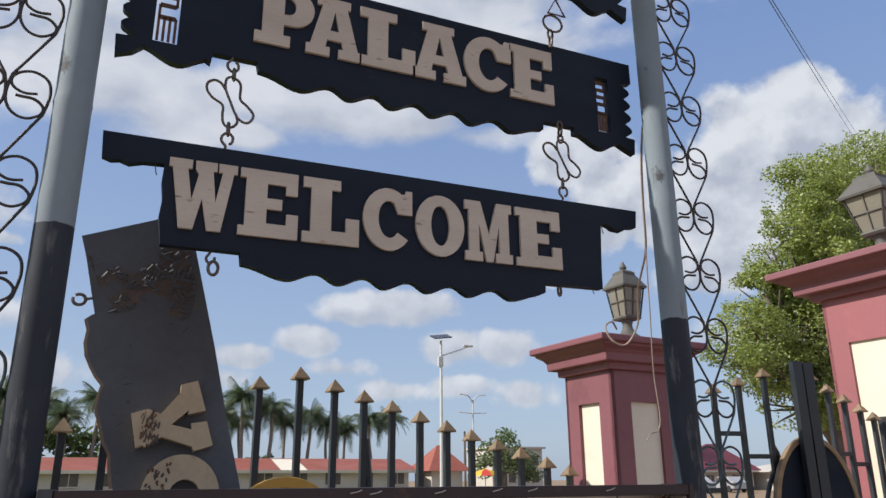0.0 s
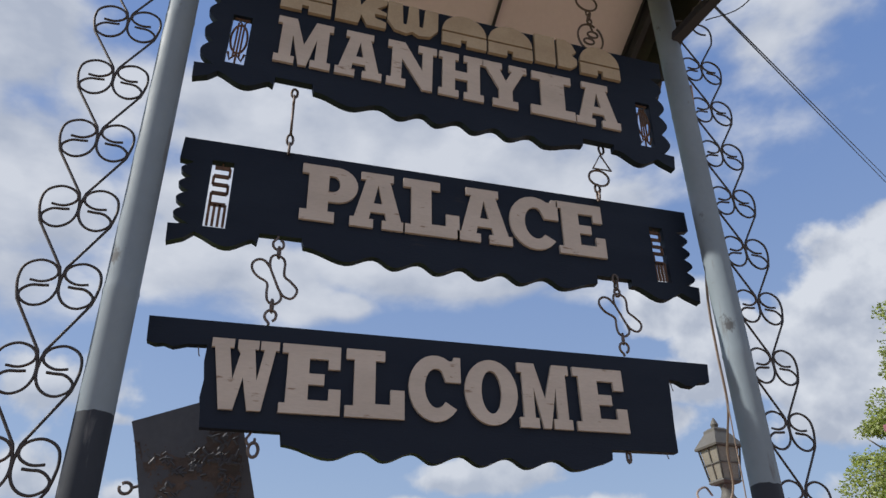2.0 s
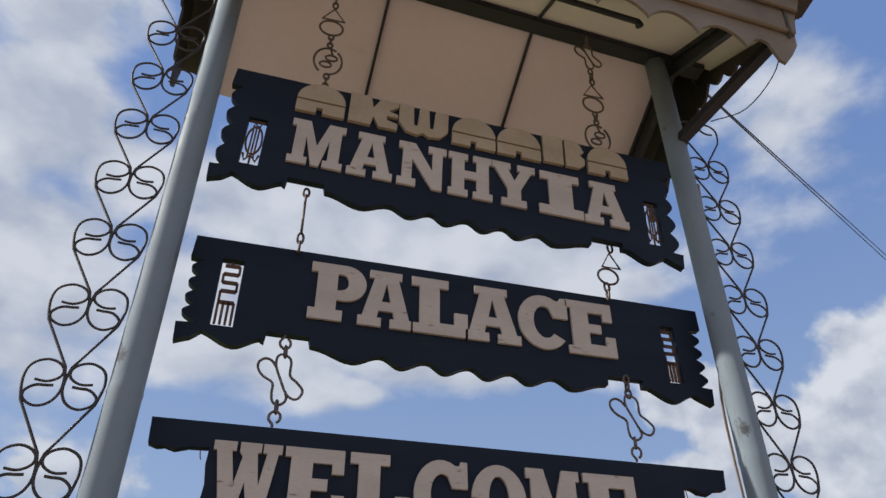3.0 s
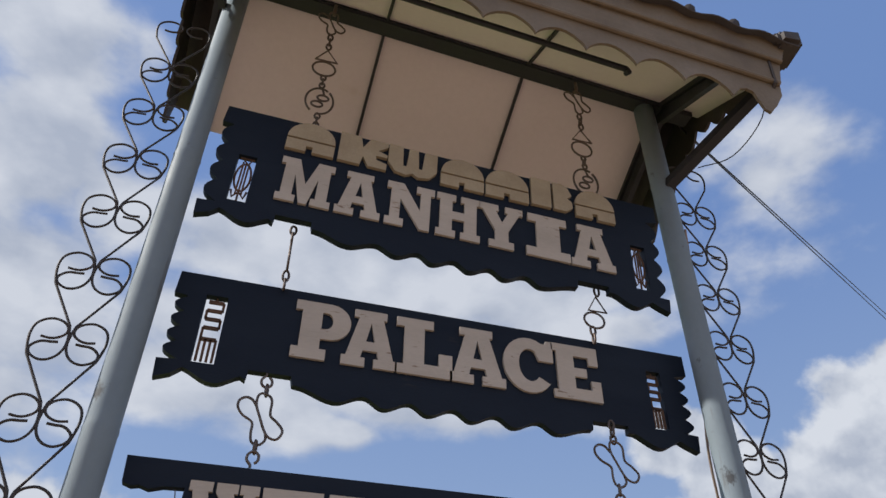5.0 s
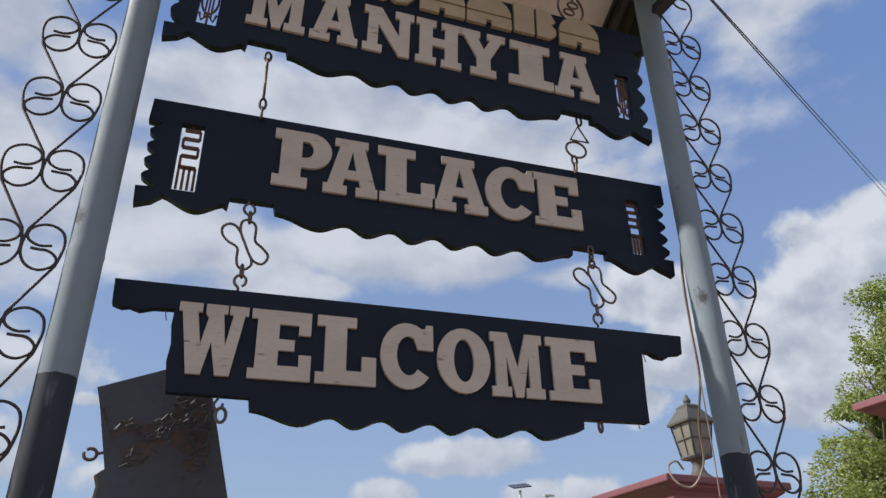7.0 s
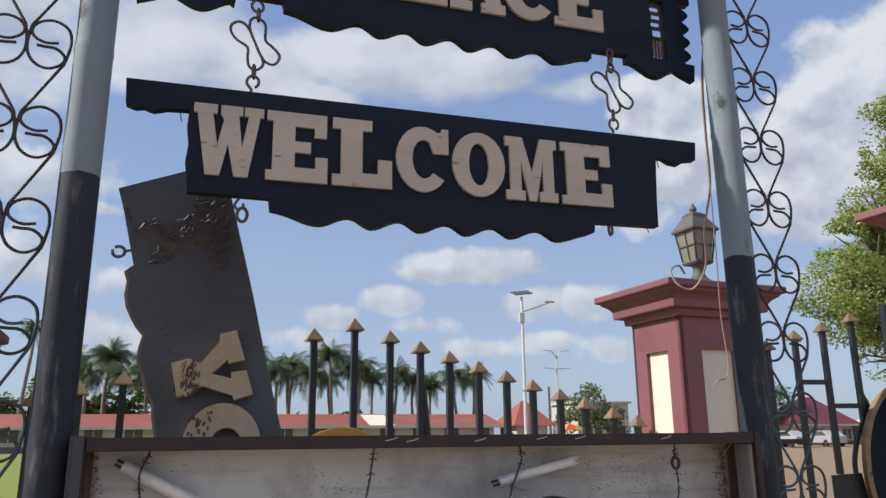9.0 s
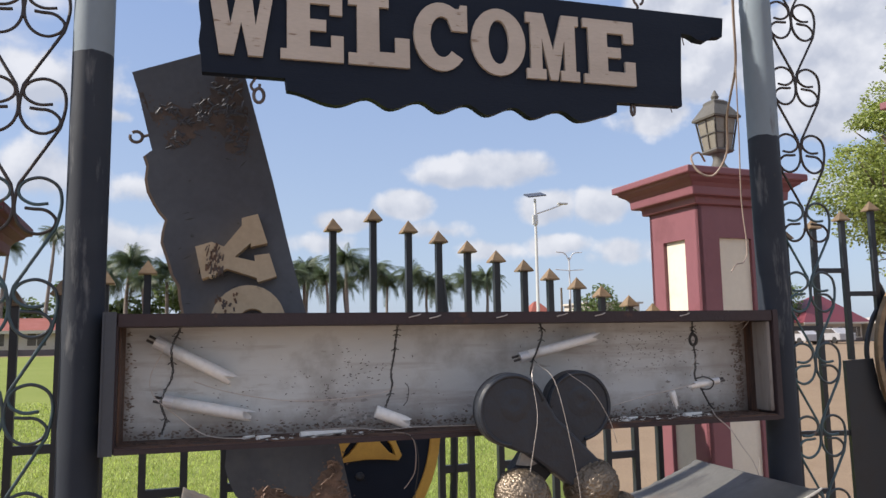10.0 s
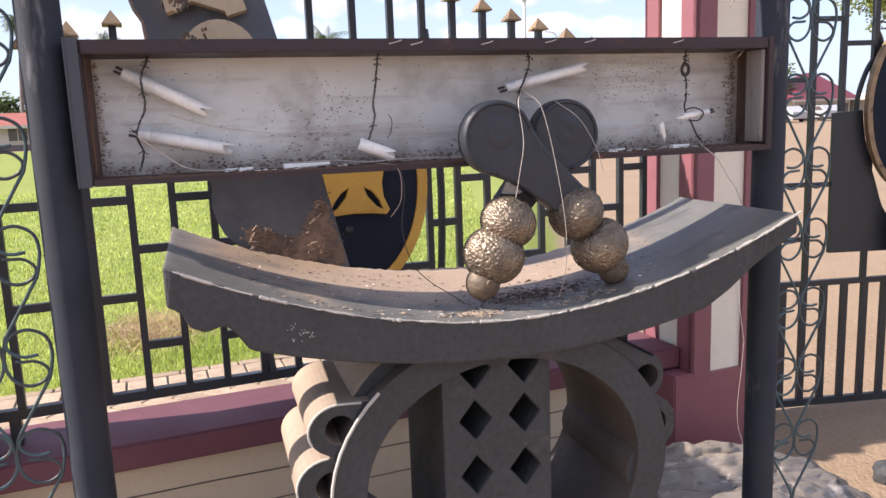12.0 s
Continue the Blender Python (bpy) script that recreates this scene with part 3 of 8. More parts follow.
def see_through(m, tint):
    """Thin leaves let part of the light through."""
    n, l = m.node_tree.nodes, m.node_tree.links
    b = n["Principled BSDF"]
    t = n.new("ShaderNodeBsdfTranslucent")
    mx = n.new("ShaderNodeMix")
    mx.data_type, mx.blend_type = "RGBA", "MULTIPLY"
    mx.inputs[0].default_value = 1.0
    mx.inputs[7].default_value = (*tint, 1)
    l.new(b.inputs["Base Color"].links[0].from_socket, mx.inputs[6])
    l.new(mx.outputs[2], t.inputs["Color"])
    a = n.new("ShaderNodeAddShader")
    l.new(b.outputs[0], a.inputs[0])
    l.new(t.outputs[0], a.inputs[1])
    l.new(a.outputs[0], n["Material Output"].inputs["Surface"])


see_through(M_LEAF, (0.84, 0.90, 0.46))
see_through(M_GRASS, (0.75, 0.75, 0.5))
see_through(M_PALM, (0.45, 0.5, 0.3))
see_through(M_DTREE, (0.8, 0.85, 0.5))


def pole_material(name, level):
    """Grey-blue gloss paint above, near-black below a hand-painted line, scuffed."""
    m = material(name, ((0.205, 0.252, 0.288), (0.178, 0.22, 0.256)), 0.68, scale=4, fine=50, bump=0.06, grain=0.03, sheen=0.35, spots=(0.13, 0.14, 0.15), spot_at=(0.66, 0.74), spot_scale=11, stretch=(1, 1, 0.7))
    n, l = m.node_tree.nodes, m.node_tree.links
    b = n["Principled BSDF"]
    src = b.inputs["Base Color"].links[0].from_socket
    tc = n.new("ShaderNodeTexCoord")
    sp = n.new("ShaderNodeSeparateXYZ")
    l.new(tc.outputs["Object"], sp.inputs[0])
    ns = n.new("ShaderNodeTexNoise")
    ns.inputs["Scale"].default_value = 25
    l.new(tc.outputs["Object"], ns.inputs["Vector"])
    ad = n.new("ShaderNodeMath")
    ad.operation = "MULTIPLY_ADD"
    ad.inputs[1].default_value = 0.02
    l.new(ns.outputs["Fac"], ad.inputs[0])
    l.new(sp.outputs[2], ad.inputs[2])
    gt = n.new("ShaderNodeMath")
    gt.operation = "GREATER_THAN"
    gt.inputs[1].default_value = level + 0.01
    l.new(ad.outputs[0], gt.inputs[0])
    dn = n.new("ShaderNodeTexNoise")
    dn.inputs["Scale"].default_value, dn.inputs["Detail"].default_value = 9, 6
    l.new(tc.outputs["Object"], dn.inputs["Vector"])
    rp = n.new("ShaderNodeMix")
    rp.data_type = "RGBA"
    rp.inputs[6].default_value, rp.inputs[7].default_value = (0.011, 0.016, 0.026, 1), (0.030, 0.037, 0.050, 1)
    l.new(dn.outputs["Fac"], rp.inputs[0])
    mx = n.new("ShaderNodeMix")
    mx.data_type = "RGBA"
    l.new(gt.outputs[0], mx.inputs[0])
    l.new(rp.outputs[2], mx.inputs[6])
    l.new(src, mx.inputs[7])
    l.new(mx.outputs[2], b.inputs["Base Color"])
    streak(m, (0.155, 0.165, 0.175), 5.0, (0.62, 0.80), (1.0, 1.0, 0.35))
    # pale runs: scuffs, with the gloss highlight put into the colour as well
    streak(m, (0.12, 0.125, 0.13), 9.0, (0.60, 0.68), (1.6, 1.6, 0.30))
    streak(m, (0.045, 0.043, 0.045), 11.0, (0.655, 0.70), (1.0, 1.0, 0.5))
    return m


# ---- building tools ----
from mathutils.geometry import tessellate_polygon

GZ = -0.10          # earth level in front of the fence


def to_mesh(name, verts, faces, smooth=False):
    me = bpy.data.meshes.new(name)
    me.from_pydata([tuple(v) for v in verts], [], [tuple(f) for f in faces])
    me.update()
    if smooth:
        me.shade_smooth()
    return me


def thing(name, label, category, group="", kind="", at=(0, 0, 0), turn=0.0):
    ob = new(name)
    ob.empty_display_size = 0.1
    ob.matrix_world = pose(*at, 0, 0, turn)
    return tagged(ob, label, category, group, kind)


def part(name, geo, mat, parent=None, label="", smooth=False, bevel=0.0, m=None):
    """Links geometry (verts, faces), a bmesh or a mesh as one mesh object under its thing."""
    if isinstance(geo, bmesh.types.BMesh):
        me = bpy.data.meshes.new(name)
        geo.normal_update()
        geo.to_mesh(me)
        geo.free()
        if smooth:
            me.shade_smooth()
    elif isinstance(geo, bpy.types.Mesh):
        me = geo
    else:
        me = to_mesh(name, geo[0], geo[1], smooth)
    if mat and not me.materials:
        me.materials.append(mat)
    ob = new(name, me)
    if m is not None:
        ob.matrix_basis = m
    if parent:
        ob.parent = parent
    if label:
        tagged(ob, label)
    if bevel:
        md = ob.modifiers.new("edge", "BEVEL")
        md.width, md.segments, md.limit_method, md.angle_limit = bevel, 2, "ANGLE", radians(40)
    return ob


def single(name, geo, mat, label, category, group="", kind="", **kw):
    return tagged(part(name, geo, mat, **kw), label, category, group, kind)


def joined(*geos):
    verts, faces = [], []
    for v, f in geos:
        k = len(verts)
        verts += list(v)
        faces += [tuple(i + k for i in q) for q in f]
    return verts, faces


def moved(geo, m):
    return [m @ Vector(v) for v in geo[0]], geo[1]


def block(x0, x1, y0, y1, z0, z1):
    v = [(x, y, z) for x in (x0, x1) for y in (y0, y1) for z in (z0, z1)]
    return v, [(0, 1, 3, 2), (4, 6, 7, 5), (0, 4, 5, 1), (2, 3, 7, 6), (0, 2, 6, 4), (1, 5, 7, 3)]


def bblock(x0, x1, y0, y1, z0, z1, r=0.004, seg=2):
    bm = bmesh.new()
    bmesh.ops.create_cube(bm, size=1.0)
    for v in bm.verts:
        v.co = ((x0 + x1) / 2 + v.co.x * (x1 - x0), (y0 + y1) / 2 + v.co.y * (y1 - y0), (z0 + z1) / 2 + v.co.z * (z1 - z0))
    bmesh.ops.bevel(bm, geom=bm.edges[:], offset=r, segments=seg, affect="EDGES")
    return bm


def tube(pts, r, n=8, closed=False, taper=None):
    """A round bar swept along points."""
    pts = [Vector(p) for p in pts]
    k = len(pts)
    verts, faces = [], []
    side = None
    for i, p in enumerate(pts):
        a = pts[(i - 1) % k] if (closed or i > 0) else p
        b = pts[(i + 1) % k] if (closed or i < k - 1) else p
        d = (b - a).normalized()
        if side is None:
            side = d.orthogonal().normalized()
        side = (side - d * side.dot(d))
        side = side.normalized() if side.length > 1e-6 else d.orthogonal().normalized()
        up = d.cross(side)
        rr = r if taper is None else r * (1 + (taper - 1) * i / (k - 1))
        for j in range(n):
            t = 2 * math.pi * j / n
            verts.append(p + side * (math.cos(t) * rr) + up * (math.sin(t) * rr))
    for i in range(k if closed else k - 1):
        a, b = i * n, ((i + 1) % k) * n
        for j in range(n):
            faces.append((a + j, a + (j + 1) % n, b + (j + 1) % n, b + j))
    if not closed:
        faces.append(tuple(range(n))[::-1])
        faces.append(tuple(range((k - 1) * n, k * n)))
    return verts, faces


def lathe(profile, n=24, at=(0, 0, 0), scale=(1, 1)):
    verts, faces = [], []
    for r, z in profile:
        for j in range(n):
            t = 2 * math.pi * j / n
            verts.append((at[0] + r * math.cos(t) * scale[0], at[1] + r * math.sin(t) * scale[1], at[2] + z))
    for i in range(len(profile) - 1):
        for j in range(n):
            faces.append((i * n + j, i * n + (j + 1) % n, (i + 1) * n + (j + 1) % n, (i + 1) * n + j))
    faces.append(tuple(range(n))[::-1])
    faces.append(tuple(range((len(profile) - 1) * n, len(profile) * n)))
    return verts, faces


def square_lathe(profile, cx, cy, cz=0.0):
    """Square mouldings: half-width and height along the profile."""
    verts, faces = [], []
    for h, z in profile:
        verts += [(cx - h, cy - h, cz + z), (cx + h, cy - h, cz + z), (cx + h, cy + h, cz + z), (cx - h, cy + h, cz + z)]
    for i in range(len(profile) - 1):
        for j in range(4):
            faces.append((i * 4 + j, i * 4 + (j + 1) % 4, (i + 1) * 4 + (j + 1) % 4, (i + 1) * 4 + j))
    faces.append((3, 2, 1, 0))
    k = (len(profile) - 1) * 4
    faces.append((k, k + 1, k + 2, k + 3))
    return verts, faces


def plate(outlines, y0, y1, m=None, whole=False):
    """A cut-out sheet in the x-z plane from y0 (front) to y1, with holes and loose pieces among its outlines."""
    loops = [[Vector((x, z, 0)) for x, z in o] for o in outlines]
    flat = [p for o in loops for p in o]
    n = len(flat)
    verts = [(p.x, y0, p.y) for p in flat] + [(p.x, y1, p.y) for p in flat]
    faces = []
    whole = whole or (len(loops) == 1 and n <= 9)
    if whole:
        faces += [tuple(range(n)), tuple(range(2 * n - 1, n - 1, -1))]
    for tri in (() if whole else tessellate_polygon(loops)):
        a, b, c = (flat[i] for i in tri)
        up = (b - a).cross(c - a).z > 0
        tri = tuple(tri) if up else tuple(reversed(tri))
        faces.append(tri)
        faces.append(tuple(i + n for i in reversed(tri)))
    k = 0
    for o in loops:
        s = len(o)
        for i in range(s):
            j = (i + 1) % s
            faces.append((k + i, k + i + n, k + j + n, k + j))
        k += s
    bm = bmesh.new()
    bv = [bm.verts.new(v) for v in verts]
    for f in faces:
        if len(set(f)) == len(f):
            try:
                bm.faces.new([bv[i] for i in f])
            except ValueError:
                pass
    bmesh.ops.recalc_face_normals(bm, faces=bm.faces[:])
    if m is not None:
        bmesh.ops.transform(bm, matrix=m, verts=bm.verts[:])
    return bm


def islands(pieces, y0, y1):
    """Several plates, one after the other, as plain geometry."""
    out = []
    for o in pieces:
        bm = plate([o], y0, y1)
        bm.verts.index_update()
        out.append(([v.co.copy() for v in bm.verts], [[v.index for v in f.verts] for f in bm.faces]))
        bm.free()
    return joined(*out)


def arc(cx, cz, rx, rz, a0, a1, n=12):
    return [(cx + rx * math.cos(radians(a0 + (a1 - a0) * i / n)), cz + rz * math.sin(radians(a0 + (a1 - a0) * i / n))) for i in range(n + 1)]


def smooth_line(pts, per=6):
    """Catmull-Rom through the points."""
    pts = [Vector(p) for p in pts]
    q = [2 * pts[0] - pts[1]] + pts + [2 * pts[-1] - pts[-2]]
    out = []
    for i in range(1, len(q) - 2):
        a, b, c, d = q[i - 1:i + 3]
        for k in range(per):
            t = k / per
            out.append(0.5 * (2 * b + (c - a) * t + (2 * a - 5 * b + 4 * c - d) * t * t + (3 * b - 3 * c + d - a) * t ** 3))
    out.append(pts[-1])
    return out


# ---- the setting ----
FENCE_TURN = 4.9
FENCE = pose(0, 1.30, 0, 0, 0, FENCE_TURN)          # u along the fence, v behind it


def land(x, y):
    """Height of the ground: level in front, the compound behind the fence lies a little higher and rises gently."""
    v = y - 1.30 - 0.0857 * x
    if v < 0.15:
        return GZ
    w = min(max((1.45 - x + 0.42 * (v - 0.3)) / 0.25, 0), 1)          # lawn side
    rise = min(v, 80) * 0.0145
    inner = GZ + rise + w * 0.36 * max(0.0, 1 - v / 60) * min(1.0, (v - 0.15) / 0.1)
    return inner


def build_ground():
    xs = sorted(set([-900, -400, -200, -120, -80, -50, -30, -20, 900, 400, 200, 120, 95, 80, 60, 45, 35, 28, 20] + [round(-14 + i * 0.5, 2) for i in range(57)] + [1.3, 1.4, 1.45, 1.6]))
    ys = sorted(set([-300, -100, -40, -20, -10, -6, -4, -3, -2, -1, 0, 0.6, 1, 1.2] + [round(1.3 + i * 0.08, 2) for i in range(12)] + [round(2.4 + i * 0.4, 2) for i in range(40)] + [20, 24, 28, 34, 40, 48, 56, 64, 75, 90, 130, 200, 400, 1500]))
    verts = [(x, y, land(x, y)) for y in ys for x in xs]
    w = len(xs)
    faces = [(j * w + i, j * w + i + 1, (j + 1) * w + i + 1, (j + 1) * w + i) for j in range(len(ys) - 1) for i in range(w - 1)]
    me = to_mesh("ground", verts, faces, True)
    at = me.attributes.new("lawn", "FLOAT", "POINT")
    for i, (x, y, z) in enumerate(verts):
        v = y - 1.30 - 0.0857 * x
        at.data[i].value = min(max(0.5 + (1.45 + 0.42 * (v - 0.3) - x) * 0.8, 0), 1) * (1 if 0.3 < v < 60 else 0)
    ob = new("ground", me)
    me.materials.append(M_GROUND)
    return tagged(ob, "sandy earth and mown green lawn, one sheet", "ground", kind="structure")


build_ground()


def on_fence(geo):
    return moved(geo, FENCE)


# low wall with a maroon coping, under the fence
wall = thing("wall_fence", "low cream rendered wall with maroon painted coping", "wall", kind="structure")
part("wall_body", on_fence(block(-14, 1.50, -0.150, 0.13, GZ - 0.3, 0.372)), M_LOWWALL, wall)
for z, r in ((0.245, .0035), (0.12, .0028)):
    part("crack", on_fence(tube([(-6 + i * .11, -0.1505, z + .006 * noise.noise(Vector((i * .35, z, 2)))) for i in range(68)], r, 5)), M_PAVERBED, wall)
cop = bblock(-14, 1.50, -0.200, 0.205, 0.372, 0.475, 0.008)
bmesh.ops.transform(cop, matrix=FENCE, verts=cop.verts[:])
part("coping", cop, M_SHADED_MAROON, wall, "maroon painted coping slab")


def pillar(name, label, u, v, half, top, cap_h, cap_out, group, panel_w, panel_top, panel_low, sx=1.0, sy=1.0, paint=None):
    """A square gate pillar with sunk cream panels and a moulded cap."""
    th = thing(name, label, "pillar", group, "structure")
    h = half
    c = FENCE @ Vector((u, v, 0))
    base = Matrix.Translation((c.x, c.y, 0)) @ pose(0, 0, 0, 0, 0, FENCE_TURN) @ Matrix.Diagonal((sx, sy, 1, 1))
    z1 = top - cap_h
    d = 0.02
    w = panel_w / 2
    core = block(-h + d, h - d, -h + d, h - d, GZ - 0.3, z1)
    part("shaft_core", moved(core, base), M_CREAM, th, "cream panel fields")
    rails = []
    for k in range(4):
        r = pose(0, 0, 0, 0, 0, 90 * k)
        for g in (block(-h, -w, -h, -h + d + 0.003, GZ - 0.3, z1), block(w, h, -h, -h + d + 0.003, GZ - 0.3, z1),
                  block(-w, w, -h, -h + d + 0.003, panel_top, z1), block(-w, w, -h, -h + d + 0.003, GZ - 0.3, panel_low)):
            bm = bmesh.new()
            g = moved(g, base @ r)
            bv = [bm.verts.new(p) for p in g[0]]
            for f in g[1]:
                bm.faces.new([bv[i] for i in f])
            rails.append(bm)
    allr = []
    for bm in rails:
        bm.verts.index_update()
        allr.append(([p.co.copy() for p in bm.verts], [[p.index for p in f.verts] for f in bm.faces]))
        bm.free()
    part("painted_surround", joined(*allr), paint or M_PINK, th, "faded maroon pink paint")
    if sy < 1:
        foot = bblock(-h - 0.115, -h + 0.012, -h - 0.025, h - 0.03, GZ - 0.3, 0.360, 0.008)
        bmesh.ops.transform(foot, matrix=base, verts=foot.verts[:])
        part("plinth", foot, paint or M_PINK, th, "maroon plinth block beside the shaft")
    o = cap_out
    prof = [(h - 0.01, 0), (h + 0.02 * o / 0.1, 0.0), (h + 0.022 * o / 0.1, 0.19), (h + 0.05 * o / 0.1, 0.20), (h + 0.052 * o / 0.1, 0.42), (h + 0.062 * o / 0.1, 0.52), (h + 0.082 * o / 0.1, 0.62),
            (h + 0.085 * o / 0.1, 0.68), (h + 0.10 * o / 0.1, 0.70), (h + 0.10 * o / 0.1, 0.88), (h + 0.06 * o / 0.1, 0.93), (h - 0.04, 1.0)]
    cap = square_lathe([(a, b * cap_h) for a, b in prof], 0, 0, z1)
    # the pillar at negative u takes the maroon with shade in it
    part("cap", moved(cap, base), M_SHADED_MAROON if u < 0 else M_MAROON, th, "moulded maroon cap", bevel=0.006)
    return base, top


P1_BASE, P1_TOP = pillar("pillar_1", "square maroon pillar with cream panels and moulded cap", 1.722, -0.088, 0.225, 2.53, 0.180, 0.150, "gate pillars", 0.20, 2.195, 0.345, 0.97, 0.82, M_MAROON)
P2_BASE, P2_TOP = pillar("pillar_2", "large maroon gate pillar with cream panels and moulded cap", 4.23, -0.16, 0.315, 3.30, 0.26, 0.255, "gate pillars", 0.32, 2.72, 0.30)
pillar("pillar_3", "square maroon fence pillar with moulded cap", -1.752, -0.060, 0.225, 2.22, 0.175, 0.130, "gate pillars", 0.20, 1.90, 0.345, 1.10, 0.94, M_MAROON)


def lantern(name, base, top, s, label, wide, shift=0.0, lift=0.0):
    """A four-sided post lantern on a bell-shaped foot."""
    th = thing(name, label, "lantern", "pillar lanterns", at=(base.translation.x + shift, base.translation.y, top - 0.006 + lift), turn=FENCE_TURN)
    th.scale = (s, s, s)
    foot = lathe([(0.072, 0), (0.072, 0.010), (0.064, 0.020), (0.046, 0.034), (0.033, 0.054), (0.026, 0.080), (0.030, 0.098), (0.040, 0.112)], 28)
    part("foot", foot, M_LAMP, th, smooth=True)
    if lift:
        part("base_block", lathe([(0.078, -lift / s), (0.078, -lift / s * 0.5), (0.070, -lift / s * 0.2), (0.071, 0.002)], 28), M_LAMP, th, smooth=True)
    lo, hi, z0, z1 = 0.052, wide, 0.128, 0.292
    part("tray", square_lathe([(0.03, 0.106), (lo - .002, 0.110), (lo + .006, 0.120), (lo + .002, 0.130)], 0, 0), M_LAMP, th)
    part("glazing", square_lathe([(lo - 0.004, z0), (hi - 0.005, z1)], 0, 0), M_PANE, th, "dusty yellowed panes")
    bars = []
    for k in range(4):
        r = pose(0, 0, 0, 0, 0, 90 * k)
        for f in (-1, 0.0, 1):
            bars.append(moved(tube([(f * lo, -lo, z0), (f * hi, -hi, z1)], 0.0048 if f else 0.0032, 4), r))
        for q in (0.0, 0.5, 1.0):
            e = lo + (hi - lo) * q
            bars.append(moved(tube([(-e, -e, z0 + (z1 - z0) * q), (e, -e, z0 + (z1 - z0) * q)], 0.0036, 4), r))
    part("lattice", joined(*bars), M_LAMP, th)
    part("hood", square_lathe([(hi + .012, 0.288), (hi + .015, 0.298), (hi + .010, 0.306), (hi * .76, 0.352), (hi * .64, 0.366), (hi * .60, 0.372), (hi * .60, 0.384), (hi * .40, 0.396)], 0, 0), M_LAMP, th)
    part("finial", lathe([(0.03, 0.392), (0.016, 0.402), (0.021, 0.416), (0.015, 0.430), (0.004, 0.452)], 14), M_LAMP, th)
    return th


lantern("lantern", P1_BASE, P1_TOP, 0.99, "grey-brown metal lantern standing on a pillar cap", 0.073, 0.085, 0.028)
lantern("lantern", P2_BASE, P2_TOP, 1.66, "large grey metal lantern on the tall pillar", 0.090, 0.03, 0.03)

# ---- fence ----
fence = thing("fence", "black iron picket fence with gold arrow tips", "fence", kind="structure")


def picket_top(u):
    return 2.303 - 0.283 * abs(u + 0.02)


def picket(parent, u, top, low, r=0.0135, place=FENCE):
    part("picket", moved(block(u - r, u + r, -r, r, low, top - 0.055), place), M_IRON, parent)
    t = [(u - 0.034, -0.034, top - 0.058), (u + 0.034, -0.034, top - 0.058), (u + 0.034, 0.034, top - 0.058), (u - 0.034, 0.034, top - 0.058),
         (u - 0.034, -0.034, top - 0.052), (u + 0.034, -0.034, top - 0.052), (u + 0.034, 0.034, top - 0.052), (u - 0.034, 0.034, top - 0.052), (u, 0, top)]
    f = [(3, 2, 1, 0), (0, 1, 5, 4), (1, 2, 6, 5), (2, 3, 7, 6), (3, 0, 4, 7), (4, 5, 8), (5, 6, 8), (6, 7, 8), (7, 4, 8)]
    part("tip", moved((t, f), place), M_GOLDTIP, parent, "gold painted arrow tip")


PICKETS = [-0.197, -0.020, 0.142, 0.284, 0.424, 0.568, 0.710, 0.846, 0.992, 1.129, 1.286, 1.425]
LEFT = [-0.926 - 0.149 * i for i in range(4)]
MID = [-0.336, -0.478, -0.628, -0.777]
for u in PICKETS:
    picket(fence, u, picket_top(u), 0.60)
for i, u in enumerate(LEFT):
    picket(fence, u, 2.056 - 0.27 * i * 0.149, 0.60)
for u in MID[1:]:
    picket(fence, u, picket_top(u), 0.60)
part("picket", on_fence(block(-0.350, -0.322, -0.014, 0.014, 0.60, 1.60)), M_IRON, fence)
part("bottom_rail", on_fence(block(-14, 1.49, -0.019, 0.019, 0.575, 0.613)), M_IRON, fence)
for u in (-1.40, 0.62, 1.30):
    part("stub", on_fence(block(u - 0.02, u + 0.02, -0.02, 0.02, 0.47, 0.58)), M_IRON, fence)
order = sorted(LEFT + MID + PICKETS)
for i in range(len(order) - 1):
    for z in ((1.17, 0.79) if i % 2 else (1.36, 0.986)):
        part("short_rail", on_fence(block(order[i] + 0.0135, order[i + 1] - 0.0135, -0.013, 0.013, z - 0.016, z + 0.016)), M_IRON, fence)


